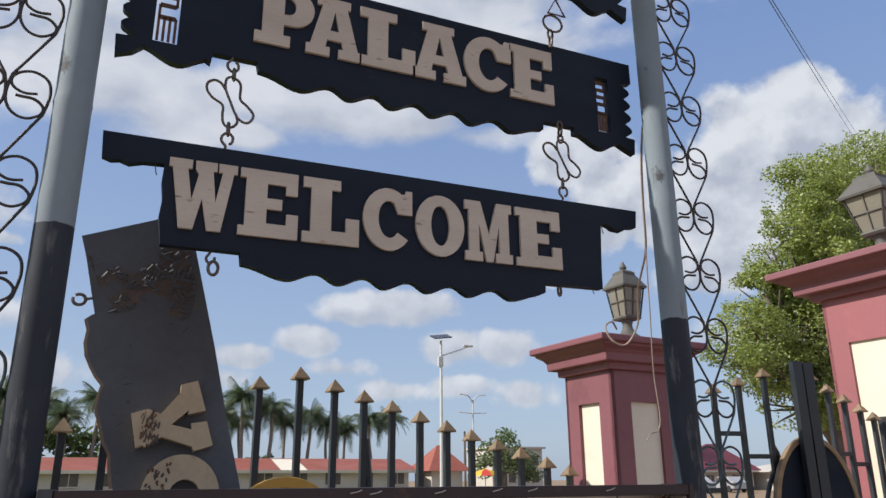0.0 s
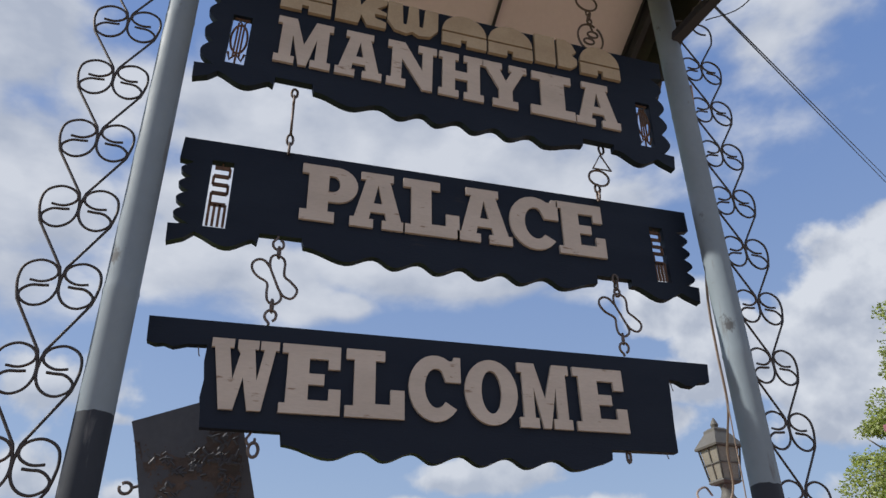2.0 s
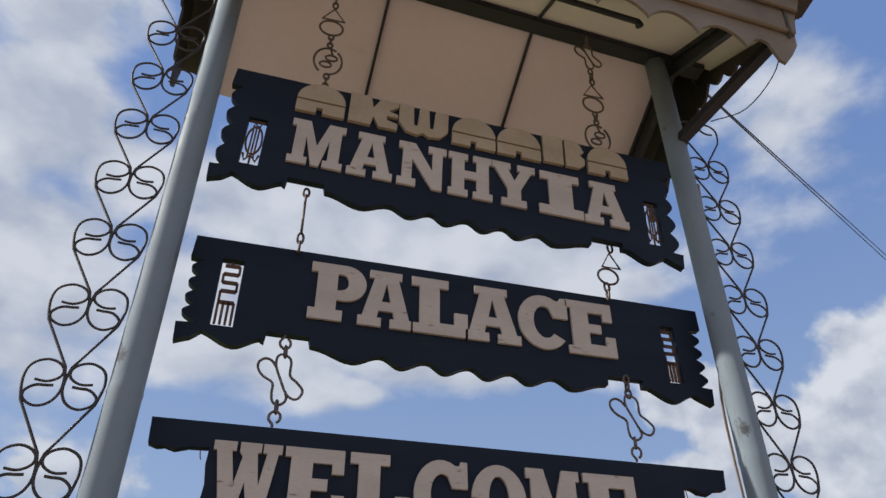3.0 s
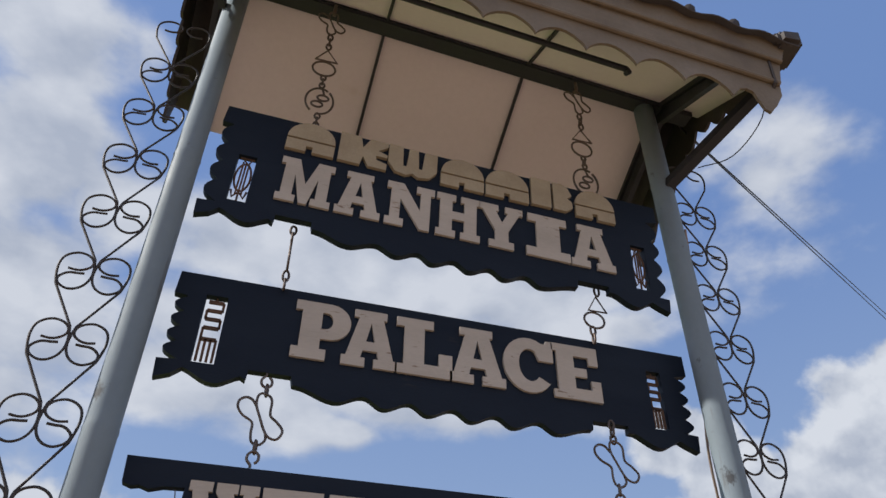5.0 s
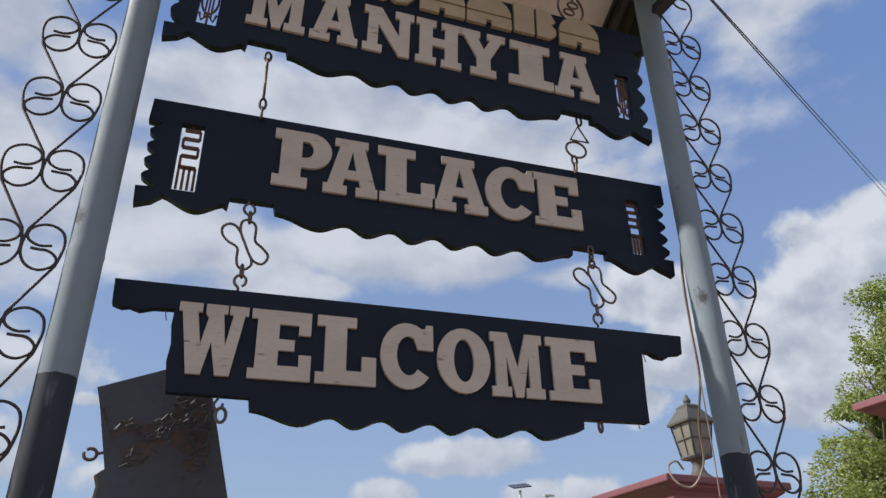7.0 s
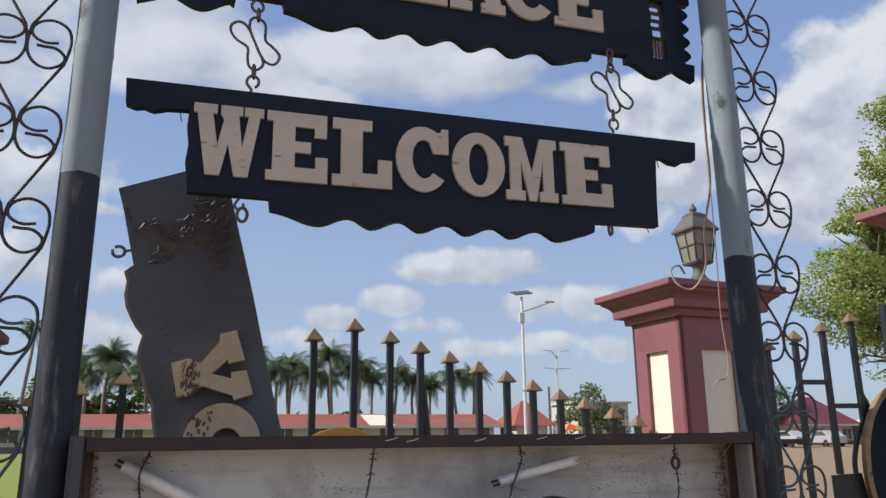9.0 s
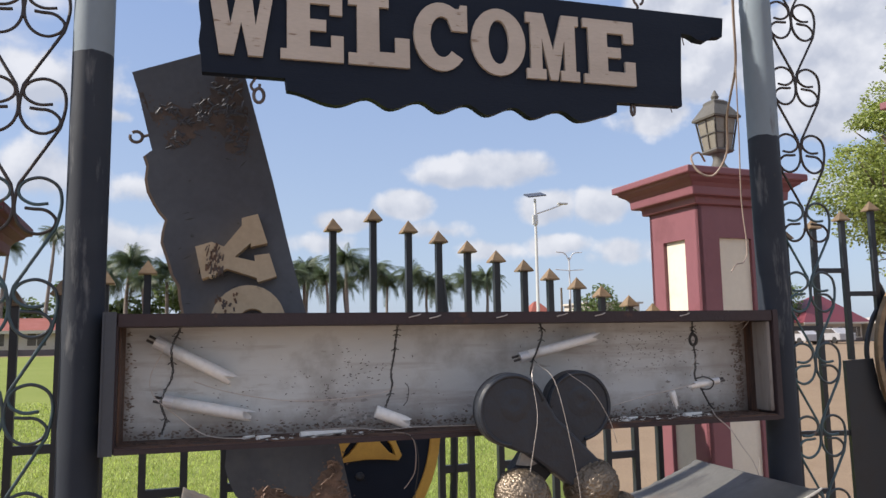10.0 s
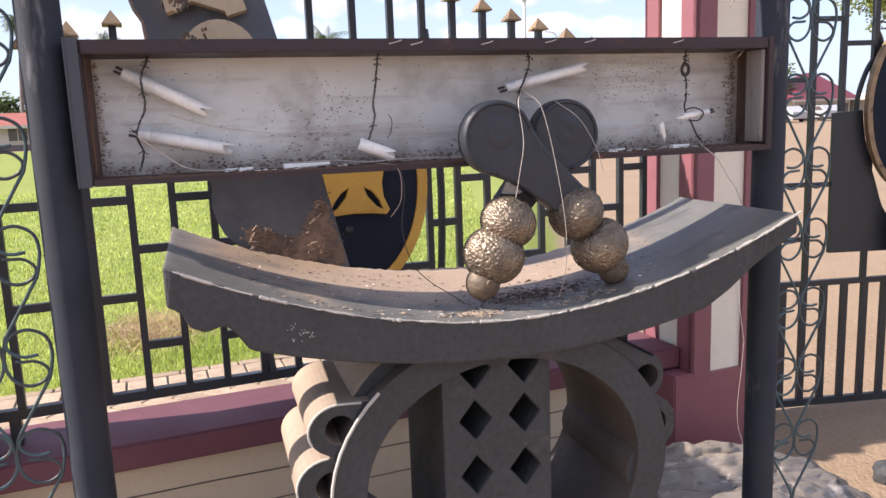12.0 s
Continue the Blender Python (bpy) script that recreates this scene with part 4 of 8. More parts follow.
def medallion(parent, u, z, a, b, v, key, rim=0.045, gold=None, place=FENCE):
    """An oval black plate with a gold rim."""
    ring = [[(u + a * math.cos(t * math.pi / 24), z + b * math.sin(t * math.pi / 24)) for t in range(48)],
            [(u + (a - rim) * math.cos(t * math.pi / 24), z + (b - rim) * math.sin(t * math.pi / 24)) for t in range(48)][::-1]]
    bm = plate(ring, v - 0.016, v + 0.02)
    bmesh.ops.transform(bm, matrix=place, verts=bm.verts[:])
    part("rim", bm, gold or M_GOLD, parent, "ochre gold rim", bevel=0.004)
    bm = plate([[(u + (a - rim + 0.002) * math.cos(t * math.pi / 24), z + (b - rim + 0.002) * math.sin(t * math.pi / 24)) for t in range(48)]], v - 0.006, v + 0.014)
    bmesh.ops.transform(bm, matrix=place, verts=bm.verts[:])
    part("disc", bm, M_BOARD, parent, "black painted plate")
    if key:
        body = [(u - 0.135, z + 0.10), (u - 0.115, z + 0.0), (u - 0.12, z - 0.07), (u - 0.145, z - 0.115), (u - 0.135, z - 0.135), (u - 0.09, z - 0.128), (u, z - 0.122), (u + 0.09, z - 0.128), (u + 0.14, z - 0.135), (u + 0.155, z - 0.115), (u + 0.13, z - 0.06), (u + 0.125, z + 0.0), (u + 0.145, z + 0.10)]
        hole1 = [(u - 0.100, z - 0.112), (u - 0.070, z - 0.098), (u - 0.032, z - 0.055), (u - 0.018, z - 0.015), (u - 0.052, z - 0.035), (u - 0.085, z - 0.075)][::-1]
        hole2 = [(u + 0.045, z - 0.015), (u + 0.060, z - 0.055), (u + 0.098, z - 0.098), (u + 0.125, z - 0.112), (u + 0.112, z - 0.075), (u + 0.080, z - 0.035)]
        bm = plate([body, hole1, hole2], v - 0.03, v - 0.004)
        bmesh.ops.transform(bm, matrix=place, verts=bm.verts[:])
        part("emblem", bm, M_GOLD, parent, "gold emblem with leaf-shaped cuts", bevel=0.003)
        part("bolt", on_fence(moved(lathe([(0.018, 0), (0.018, 0.006), (0.009, 0.014)], 12), Matrix.Translation((u - 0.02, v - 0.006, z - 0.19)) @ pose(0, 0, 0, 90))), M_IRON, parent)


shield = thing("fence_medallion", "oval black and gold medallion bolted on the fence", "medallion")
medallion(shield, -0.075, 1.37, 0.335, 0.47, -0.045, True)
for s in (-1, 1):
    pts = [(-0.075 + s * (0.37 + 0.05 * math.sin(k / 10 * math.pi)), 0.0, 0.60 + 0.14 * k) for k in range(11)]
    part("curved_bar", on_fence(tube(pts, 0.017, 6)), M_IRON, shield)

# ---- gate ----
gate = thing("gate", "black iron gate leaf with gold tips and medallion, standing ajar", "gate", "gate leaves")
LEAF = FENCE @ Matrix.Translation((2.02, 0.085, 0)) @ pose(0, 0, 0, 0, 0, -14.85)          # hinged at the pillar, swung out


def gate_rail(parent, place, w0, w1, z0, z1, y0=-0.015, y1=0.015, name="rail"):
    return part(name, moved(block(w0, w1, y0, y1, z0, z1), place), M_IRON, parent)


for z0, z1 in ((-0.062, -0.022), (0.634, 0.664)):
    gate_rail(gate, LEAF, 0.03, 1.08, z0, z1)
gate_rail(gate, LEAF, 0.0, 0.05, -0.07, 2.25, -0.025, 0.025, "stile")
for i in range(9):
    w = 0.108 + i * 0.1223
    gate_rail(gate, LEAF, w - 0.018, w + 0.018, -0.022, 0.634, -0.012, 0.012, "lower_bar")
for w, top in ((0.14, 2.24), (0.31, 2.30), (0.479, 2.358), (0.650, 2.404), (0.829, 2.46)):
    picket(gate, w, top, 0.664 if w != 0.65 else 1.585, 0.0135, LEAF)
for w0, w1, z in ((0.05, 0.4655, 1.757), (0.4925, 0.6365, 2.07), (0.6635, 0.8155, 1.942), (0.05, 0.4655, 1.20), (0.4925, 0.605, 1.197), (0.05, 0.4655, 0.90)):
    gate_rail(gate, LEAF, w0, w1, z - 0.013, z + 0.013, -0.012, 0.012, "short_rail")
gate_rail(gate, LEAF, 0.952, 1.012, 0.664, 2.485, -0.125, -0.085, "meeting_stile")
gate_rail(gate, LEAF, 1.026, 1.090, 0.664, 2.48, -0.120, -0.085, "meeting_stile")
medallion(gate, 1.04, 1.60, 0.287, 0.46, -0.06, False, 0.03, M_GOLDTIP, LEAF)
pan = [(0.605, 0.818), (1.06, 0.812)] + [(p.x, p.y) for p in smooth_line([(1.06, 0.96, 0), (0.93, 1.03, 0), (0.86, 1.20, 0), (0.795, 1.40, 0), (0.762, 1.59, 0)], 5)] + [(0.60, 1.58)]
part("sheet_panel", plate([pan], -0.02, 0.006, LEAF), M_IRON, gate, "dark sheet-iron panel with a curved edge")
part("curved_bar", moved(tube(smooth_line([(0.829, 0, 2.02), (0.864, 0, 1.925), (0.790, 0, 1.80), (0.746, 0, 1.665), (0.742, 0, 1.57)], 6), 0.014, 6), LEAF), M_IRON, gate)

far_gate = thing("gate", "black iron gate leaf with gold arrow tips beside the tall pillar", "gate", "gate leaves")
FAR_LEAF = FENCE @ Matrix.Translation((0, -0.17, 0))
for z0, z1 in ((-0.062, -0.022), (0.634, 0.664)):
    gate_rail(far_gate, FAR_LEAF, 3.13, 3.90, z0, z1)
gate_rail(far_gate, FAR_LEAF, 3.86, 3.91, -0.07, 2.2, -0.025, 0.025, "stile")
for i in range(6):
    w = 3.20 + i * 0.1223
    gate_rail(far_gate, FAR_LEAF, w - 0.018, w + 0.018, -0.022, 0.634, -0.012, 0.012, "lower_bar")
for w, top in ((3.20, 2.455), (3.35, 2.389), (3.50, 2.332), (3.65, 2.279), (3.78, 2.23)):
    picket(far_gate, w, top, 0.664, 0.0135, FAR_LEAF)
for w0, w1, z in ((3.35, 3.50, 1.96), (3.50, 3.65, 1.90), (3.20, 3.35, 1.72), (3.65, 3.86, 1.62), (3.35, 3.50, 1.20)):
    gate_rail(far_gate, FAR_LEAF, w0 + 0.0135, w1 - 0.0135, z - 0.013, z + 0.013, -0.012, 0.012, "short_rail")


# ---- the welcome sign between two poles ----
POLE_X, POLE_R = 0.95, 0.0455
for s, lev, pole_top in ((-1, 2.42, 4.84), (1, 2.335, 4.69)):
    p = thing("pole", "round steel pole, grey-blue paint above and black below", "pole", "sign poles", at=(s * POLE_X, 0, 0))
    prof = [(POLE_R, GZ - 0.02), (POLE_R, 0.2)] + [(POLE_R, z) for z in (0.9, 1.8, 2.74)] + [(POLE_R + 0.0016, 2.752), (POLE_R, 2.764), (POLE_R, 3.75), (POLE_R + 0.0016, 3.762), (POLE_R, 3.774), (POLE_R, pole_top)]
    part("shaft", lathe(prof, 32), pole_material("pole_paint", lev), p, smooth=True)
    part("base_plate", lathe([(0.11, GZ - 0.01), (0.11, GZ + 0.012), (0.06, GZ + 0.02)], 24), M_IRON, p)


def heart(step, k):
    """A pair of S-scrolls: each bar curls up inside one lobe, runs straight up and curls over inside the lobe above."""
    geos = []
    for s in (-1, 1):
        low = [(-.027, -.006), (-.008, -.008), (.012, -.009), (.028, -.017), (.040, -.033), (.034, -.052), (.010, -.066), (-.014, -.064), (-.034, -.050), (-.046, -.028), (-.0495, -.004), (-.047, .025), (-.042, .050)]
        top = [(.040, -.052), (.0475, -.020), (.051, .011), (.046, .040), (.030, .058), (.004, .067), (-.022, .061), (-.038, .047), (-.042, .032), (-.036, .018), (-.020, .007), (-.002, .003), (.022, .006)]
        pts = [(s * k * (.0505 + a), 0, k * (b - .067) - step) for a, b in low] + [(s * k * (.0505 + a), 0, k * (b - .067)) for a, b in top]
        cut = len(low)
        line = smooth_line(pts[:cut], 4) + smooth_line(pts[cut:], 4)
        geos.append(tube(line, 0.0039, 6))
    return to_mesh("scroll", *joined(*geos), True)


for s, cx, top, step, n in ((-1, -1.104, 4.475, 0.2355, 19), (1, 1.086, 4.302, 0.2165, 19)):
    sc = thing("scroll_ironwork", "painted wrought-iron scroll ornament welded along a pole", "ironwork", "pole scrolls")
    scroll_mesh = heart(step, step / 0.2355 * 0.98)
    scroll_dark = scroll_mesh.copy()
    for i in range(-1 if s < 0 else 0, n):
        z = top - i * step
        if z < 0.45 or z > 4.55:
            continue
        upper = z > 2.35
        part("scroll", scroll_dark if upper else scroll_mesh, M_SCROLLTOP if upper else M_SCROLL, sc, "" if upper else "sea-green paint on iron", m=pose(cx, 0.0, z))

# ---- letters ----
C_SHAPE = [(0.985, 0.60), (0.985, 0.99), (0.86, 0.99), (0.84, 0.93)] + arc(0.5, 0.5, 0.5, 0.5, 58, 322, 20) + arc(0.52, 0.5, 0.22, 0.30, 318, 62, 14) + [(0.70, 0.60)]
SHAPES = {
    "E": [[(0, 0), (1, 0), (1, .37), (.80, .37), (.80, .2), (.46, .2), (.46, .42), (.72, .42), (.72, .58), (.46, .58), (.46, .8), (.78, .8), (.78, .66), (.98, .66), (.98, 1), (0, 1), (0, .86), (.1, .86), (.1, .14), (0, .14)]],
    "L": [[(0, 0), (1, 0), (1, .42), (.76, .42), (.76, .2), (.5, .2), (.5, .84), (.66, .84), (.66, 1), (0, 1), (0, .84), (.14, .84), (.14, .16), (0, .16)]],
    "W": [[(0, 1), (.33, 1), (.33, .87), (.27, .87), (.35, .42), (.43, .80), (.38, .87), (.38, 1), (.695, 1), (.695, .87), (.64, .87), (.70, .42), (.78, .87), (.72, .87), (.72, 1), (1, 1), (1, .87), (.95, .87), (.80, 0), (.60, 0), (.5, .45), (.40, 0), (.2, 0), (.05, .87), (0, .87)]],
    "M": [[(0, 0), (.36, 0), (.36, .15), (.29, .15), (.29, .62), (.44, 0), (.58, 0), (.72, .62), (.72, .15), (.64, .15), (.64, 0), (1, 0), (1, .15), (.93, .15), (.93, .85), (1, .85), (1, 1), (.68, 1), (.5, .45), (.33, 1), (0, 1), (0, .85), (.08, .85), (.08, .15), (0, .15)]],
    "P": [[(0, 0), (.6, 0), (.6, .18), (.48, .18), (.48, .36)] + arc(.62, .68, .38, .32, -90, 90, 12) + [(0, 1), (0, .83), (.12, .83), (.12, .18), (0, .18)],
          [(.48, .54), (.48, .83)] + arc(.56, .685, .12, .145, 90, -90, 8)],
    "A": [[(0, 0), (.42, 0), (.42, .15), (.34, .15), (.37, .28), (.63, .28), (.66, .15), (.58, .15), (.58, 0), (1, 0), (1, .16), (.93, .16), (.72, .86), (.78, .86), (.78, 1), (.18, 1), (.18, .86), (.27, .86), (.07, .16), (0, .16)],
          [(.42, .44), (.5, .78), (.58, .44)]],
    "C": [C_SHAPE],
    "O": [arc(.5, .5, .5, .5, 0, 352, 27), arc(.5, .5, .19, .33, 352, 0, 27)],
    "N": [[(0, 0), (.38, 0), (.38, .16), (.29, .16), (.29, .62), (.72, 0), (.92, 0), (.92, .84), (1, .84), (1, 1), (.62, 1), (.62, .84), (.71, .84), (.71, .42), (.34, 1), (0, 1), (0, .84), (.09, .84), (.09, .16), (0, .16)]],
    "H": [[(0, 0), (.44, 0), (.44, .15), (.36, .15), (.36, .42), (.64, .42), (.64, .15), (.56, .15), (.56, 0), (1, 0), (1, .15), (.92, .15), (.92, .85), (1, .85), (1, 1), (.56, 1), (.56, .85), (.64, .85), (.64, .6), (.36, .6), (.36, .85), (.44, .85), (.44, 1), (0, 1), (0, .85), (.08, .85), (.08, .15), (0, .15)]],
    "Y": [[(.22, 0), (.78, 0), (.78, .16), (.66, .16), (.66, .4), (.92, .85), (1, .85), (1, 1), (.6, 1), (.6, .85), (.66, .85), (.52, .6), (.38, .85), (.44, .85), (.44, 1), (0, 1), (0, .85), (.08, .85), (.36, .4), (.36, .16), (.22, .16)]],
    "I": [[(0, 0), (1, 0), (1, .2), (.78, .2), (.78, .82), (.95, .82), (.95, 1), (.05, 1), (.05, .82), (.24, .82), (.24, .2), (0, .2)]],
}
ROUND = {
    "A": ([(0.0, .42), (1.0, .42)] + arc(.5, .44, .5, .56, 0, 180, 14), [(0, 0), (.42, 0), (.42, .18), (.55, .18), (.55, 0), (1, 0), (1, .36), (0, .36)]),
    "K": ([(0, 0), (.45, 0), (.50, .30), (.62, 0), (1, 0), (1, .2), (.78, .28), (.76, .42), (1, .42), (1, .52), (.8, .6), (1, .8), (1, .95), (.62, .95), (.48, .6), (.42, .97), (0, 1)],),
    "W": ([(0, .97), (0, .35), (.15, .06), (.38, 0), (.5, .1), (.62, 0), (.85, .05), (1, .3), (1, .93), (.74, .93), (.70, .3), (.63, .3), (.60, .93), (.42, .95), (.38, .3), (.31, .3), (.28, .97)],),
    "B": ([(0, .05), (.48, .05), (.48, 1), (0, 1)], [(.54, .05), (.85, .05), (1, .2), (1, .4), (.88, .52), (1, .65), (.9, .9), (.75, 1), (.54, 1)]),
}


def ccw(o):
    a = sum(o[i][0] * o[(i + 1) % len(o)][1] - o[(i + 1) % len(o)][0] * o[i][1] for i in range(len(o)))
    return o if a > 0 else o[::-1]


def put_letter(board, ch, x0, x1, z0, z1, y, mat=None, shapes=SHAPES, thick=0.010):
    outs = [[(x0 + (x1 - x0) * a, z0 + (z1 - z0) * b) for a, b in o] for o in shapes[ch]]
    if shapes is ROUND:
        geo = islands([ccw(o) for o in outs], y - thick, y)
    else:
        outs = [ccw(outs[0])] + [ccw(o)[::-1] for o in outs[1:]]
        geo = plate(outs, y - thick, y)
    return part("letter", geo, mat or M_LETTER, board)


LOBES = {1: (0.55,), 6: (0.13, 0.285, 0.43, 0.575, 0.72, 0.875), 7: (0.125, 0.30, 0.435, 0.575, 0.71, 0.855)}


def wave(x0, x1, z, n, amp):
    """A cut wave: rounded lobes hanging down between softer crests."""
    ts = LOBES.get(n) or tuple((i + 0.5) / n for i in range(n))
    knots = [(0.0, 0.0)]
    for i, t in enumerate(ts):
        knots.append((t, 1.0))
        knots.append(((t + ts[i + 1]) / 2 + 0.012 if i + 1 < len(ts) else 1.0, 0.12 if i + 1 < len(ts) else 0.1))
    out = []
    for (ta, a), (tb, b) in zip(knots, knots[1:]):
        for k in range(6):
            q = k / 6
            out.append((x0 + (x1 - x0) * (ta + (tb - ta) * q), z - amp * (a + (b - a) * (0.5 - 0.5 * math.cos(math.pi * q)))))
    return out + [(x1, z)]


def bumps(x, z0, z1, n, depth, side):
    out = []
    for i in range(n):
        a, b = z0 + (z1 - z0) * i / n, z0 + (z1 - z0) * (i + 1) / n
        for k in range(7):
            t = k / 7
            out.append((x + side * depth * math.sin(math.pi * (0.08 + 0.84 * t)), a + (b - a) * t))
    return out


def hung_board(name, label, top, low, xl, xr, y, tilt, cut_l, cut_r, notch, lobes):
    """A sign board with waved foot, bumped ends, two cut-out windows and two notches for the chains."""
    th = thing(name, label, "sign", "hanging sign boards")
    th.matrix_world = Matrix.Translation((0, 0, (top + low) / 2)) @ pose(0, 0, 0, 0, tilt, 0) @ Matrix.Translation((0, 0, -(top + low) / 2))
    n0, n1, n2, n3 = notch
    o = [(xl, low), (xl + 0.045, low + 0.018)]
    o += wave(xl + 0.055, n0, low + 0.046, 1, 0.042)[1:-1] + [(n0, low + 0.03), (n0 + 0.004, low + 0.064), (n1, low + 0.064), (n1 + 0.006, low + 0.036)]
    o += wave(n1 + 0.012, n2 - 0.006, low + 0.034, lobes, 0.034)[1:-1]
    o += [(n2 - 0.002, low + 0.032), (n2, low + 0.064), (n3, low + 0.064), (n3, low + 0.04)] + wave(n3 + 0.004, xr - 0.055, low + 0.042, 1, 0.042)[1:-1]
    o += [(xr - 0.045, low + 0.022), (xr, low + 0.004), (xr + 0.006, low + 0.064), (xr - 0.05, low + 0.068)]
    o += bumps(xr - 0.045, low + 0.07, top - 0.10, 4, 0.042, 1)
    o += [(xr - 0.045, top - 0.095), (xr - 0.01, top - 0.085), (xr + 0.008, top - 0.082), (xr + 0.008, top), (xl, top), (xl - 0.004, top - 0.082), (xl + 0.036, top - 0.088)]
    o += bumps(xl + 0.05, top - 0.092, low + 0.075, 4, 0.045, -1)
    o += [(xl + 0.055, low + 0.066), (xl - 0.004, low + 0.062)]
    holes = [[(a, c), (a, d), (b, d), (b, c)] for a, b, c, d in (cut_l, cut_r)]
    part("board", plate([o] + holes, y, y + 0.028), M_BOARD, th, "black painted board with a waved lower edge")
    return th


def ring(x, z, rx, rz, y, a0=0, a1=360, n=18):
    full = abs(a1 - a0) >= 360
    pts = [(x + rx * math.cos(radians(a0 + (a1 - a0) * i / n)), y, z + rz * math.sin(radians(a0 + (a1 - a0) * i / n))) for i in range(n if full else n + 1)]
    return tube(pts, 0.0045, 6, full)


def key_grille(parent, a, b, c, d, y):
    """Flat iron key pattern hung in a window: three meander folds over a comb."""
    w, h = b - a, d - c
    k = 0.0040
    x0, x1 = a + w * 0.16, b - w * 0.14
    rows = [c + h * f for f in (0.93, 0.80, 0.67, 0.54, 0.37)]
    segs = []
    for i, z in enumerate(rows[:-1]):
        segs.append(block(x0, x1, y - 0.003, y + 0.003, z - k * 1.5, z + k * 1.5))
        e = x1 if i % 2 == 0 else x0
        segs.append(block(e - k, e + k, y - 0.003, y + 0.003, rows[i + 1], z))
    segs.append(block(x0, x1, y - 0.003, y + 0.003, rows[4] - k * 1.6, rows[4] + k * 1.6))
    for i in range(4):
        x = x0 + (x1 - x0) * i / 3
        segs.append(block(x - k, x + k, y - 0.003, y + 0.003, c + h * 0.05, rows[4]))
    segs.append(tube([((a + b) / 2, y, d), ((a + b) / 2, y, d - h * 0.06)], 0.003, 5))
    return part("window_grille", joined(*segs), M_RUST, parent, "rusty iron key-pattern grille")


def lute_grille(parent, a, b, c, d, y):
    """Oval of three bars on a trident foot."""
    w, h, m_ = b - a, d - c, (a + b) / 2
    g = [tube([(m_ + w * 0.42 * math.cos(t), y, c + h * 0.56 + h * 0.30 * math.sin(t)) for t in [i * math.pi / 10 for i in range(20)]], 0.004, 5, True)]
    for f in (-0.16, 0.0, 0.16):
        g.append(tube([(m_ + w * f, y, c + h * 0.20), (m_ + w * f, y, c + h * 0.90)], 0.0035, 5))
    g.append(tube([(m_ - w * 0.42, y, c + h * 0.26), (m_ - w * 0.3, y, c + h * 0.12), (m_, y, c + h * 0.24), (m_ + w * 0.3, y, c + h * 0.12), (m_ + w * 0.42, y, c + h * 0.26)], 0.0045, 5))
    g.append(tube([(m_, y, c), (m_, y, c + h * 0.22)], 0.004, 5))
    g.append(tube([(m_ - w * 0.4, y, c + h * 0.98), (m_ + w * 0.4, y, c + h * 0.98)], 0.004, 5))
    g.append(tube([(m_ - w * 0.25, y, c + h * 0.98), (m_ + w * 0.1, y, c + h * 0.86), (m_ + w * 0.3, y, c + h * 0.98)], 0.003, 5))
    return part("window_grille", joined(*g), M_RUST, parent, "rusty iron oval grille")


# top board
top_b = hung_board("sign_board_upper", "black hanging sign board lettered MANHYIA in cream under tan letters", 4.018, 3.488, -0.870, 0.850, -0.022, 1.8,
                   (-0.785, -0.722, 3.575, 3.79), (0.722, 0.782, 3.575, 3.785), (-0.620, -0.494, 0.484, 0.607), 7)
for ch, a, b in (("M", -.636, -.446), ("A", -.430, -.268), ("N", -.251, -.073), ("H", -.064, .103), ("Y", .100, .272), ("I", .284, .458), ("A", .463, .641)):
    put_letter(top_b, ch, a, b, 3.617, 3.822, -0.022)
for ch, a, b in (("A", -.640, -.464), ("K", -.449, -.266), ("W", -.262, -.072), ("A", -.055, .116), ("A", .124, .300), ("B", .311, .483), ("A", .497, .664)):
    put_letter(top_b, ch, a, b, 3.864, 4.014, -0.022, M_OLDLETTER, ROUND, 0.014)
lute_grille(top_b, -0.785, -0.722, 3.575, 3.79, -0.008)
lute_grille(top_b, 0.722, 0.782, 3.575, 3.785, -0.008)

# middle board
mid_b = hung_board("sign_board_middle", "black hanging sign board lettered PALACE in cream", 3.348, 2.968, -0.874, 0.908, 0.075, 0.0,
                   (-0.781, -0.714, 3.033, 3.275), (0.752, 0.807, 3.038, 3.262), (-0.616, -0.483, 0.518, 0.648), 6)
for ch, a, b in (("P", -.500, -.318), ("A", -.341, -.160), ("L", -.166, .026), ("A", .018, .212), ("C", .206, .392), ("E", .385, .562)):
    put_letter(mid_b, ch, a, b, 3.098, 3.309, 0.075)
key_grille(mid_b, -0.781, -0.714, 3.033, 3.275, 0.09)
key_grille(mid_b, 0.752, 0.807, 3.038, 3.262, 0.09)

# lowest board: the upper half of a torn board
low_b = thing("sign_board_lower", "black hanging sign board lettered WELCOME, ends broken off", "sign", "hanging sign boards")
low_b.matrix_world = Matrix.Translation((0, 0, 2.55)) @ pose(0, 0, 0, 0, -0.45, 0) @ Matrix.Translation((0, 0, -2.55))
o = [(-.705, 2.422), (-.498, 2.420), (-.494, 2.388)] + wave(-.490, .465, 2.386, 6, 0.030)[1:-1] + [(.466, 2.39), (.468, 2.420), (.690, 2.422), (.692, 2.50), (.697, 2.58), (.702, 2.655), (.735, 2.652), (.757, 2.640), (.790, 2.637), (.812, 2.652), (.850, 2.657), (.857, 2.719),
     (-.872, 2.719), (-.868, 2.648), (-.845, 2.640), (-.825, 2.644), (-.80, 2.636), (-.765, 2.646), (-.712, 2.648), (-.715, 2.60), (-.709, 2.55), (-.714, 2.50), (-.708, 2.46)]
part("board", plate([ccw(o)], 0.034, 0.062), M_BOARD, low_b, "black painted board, split ends and waved foot")
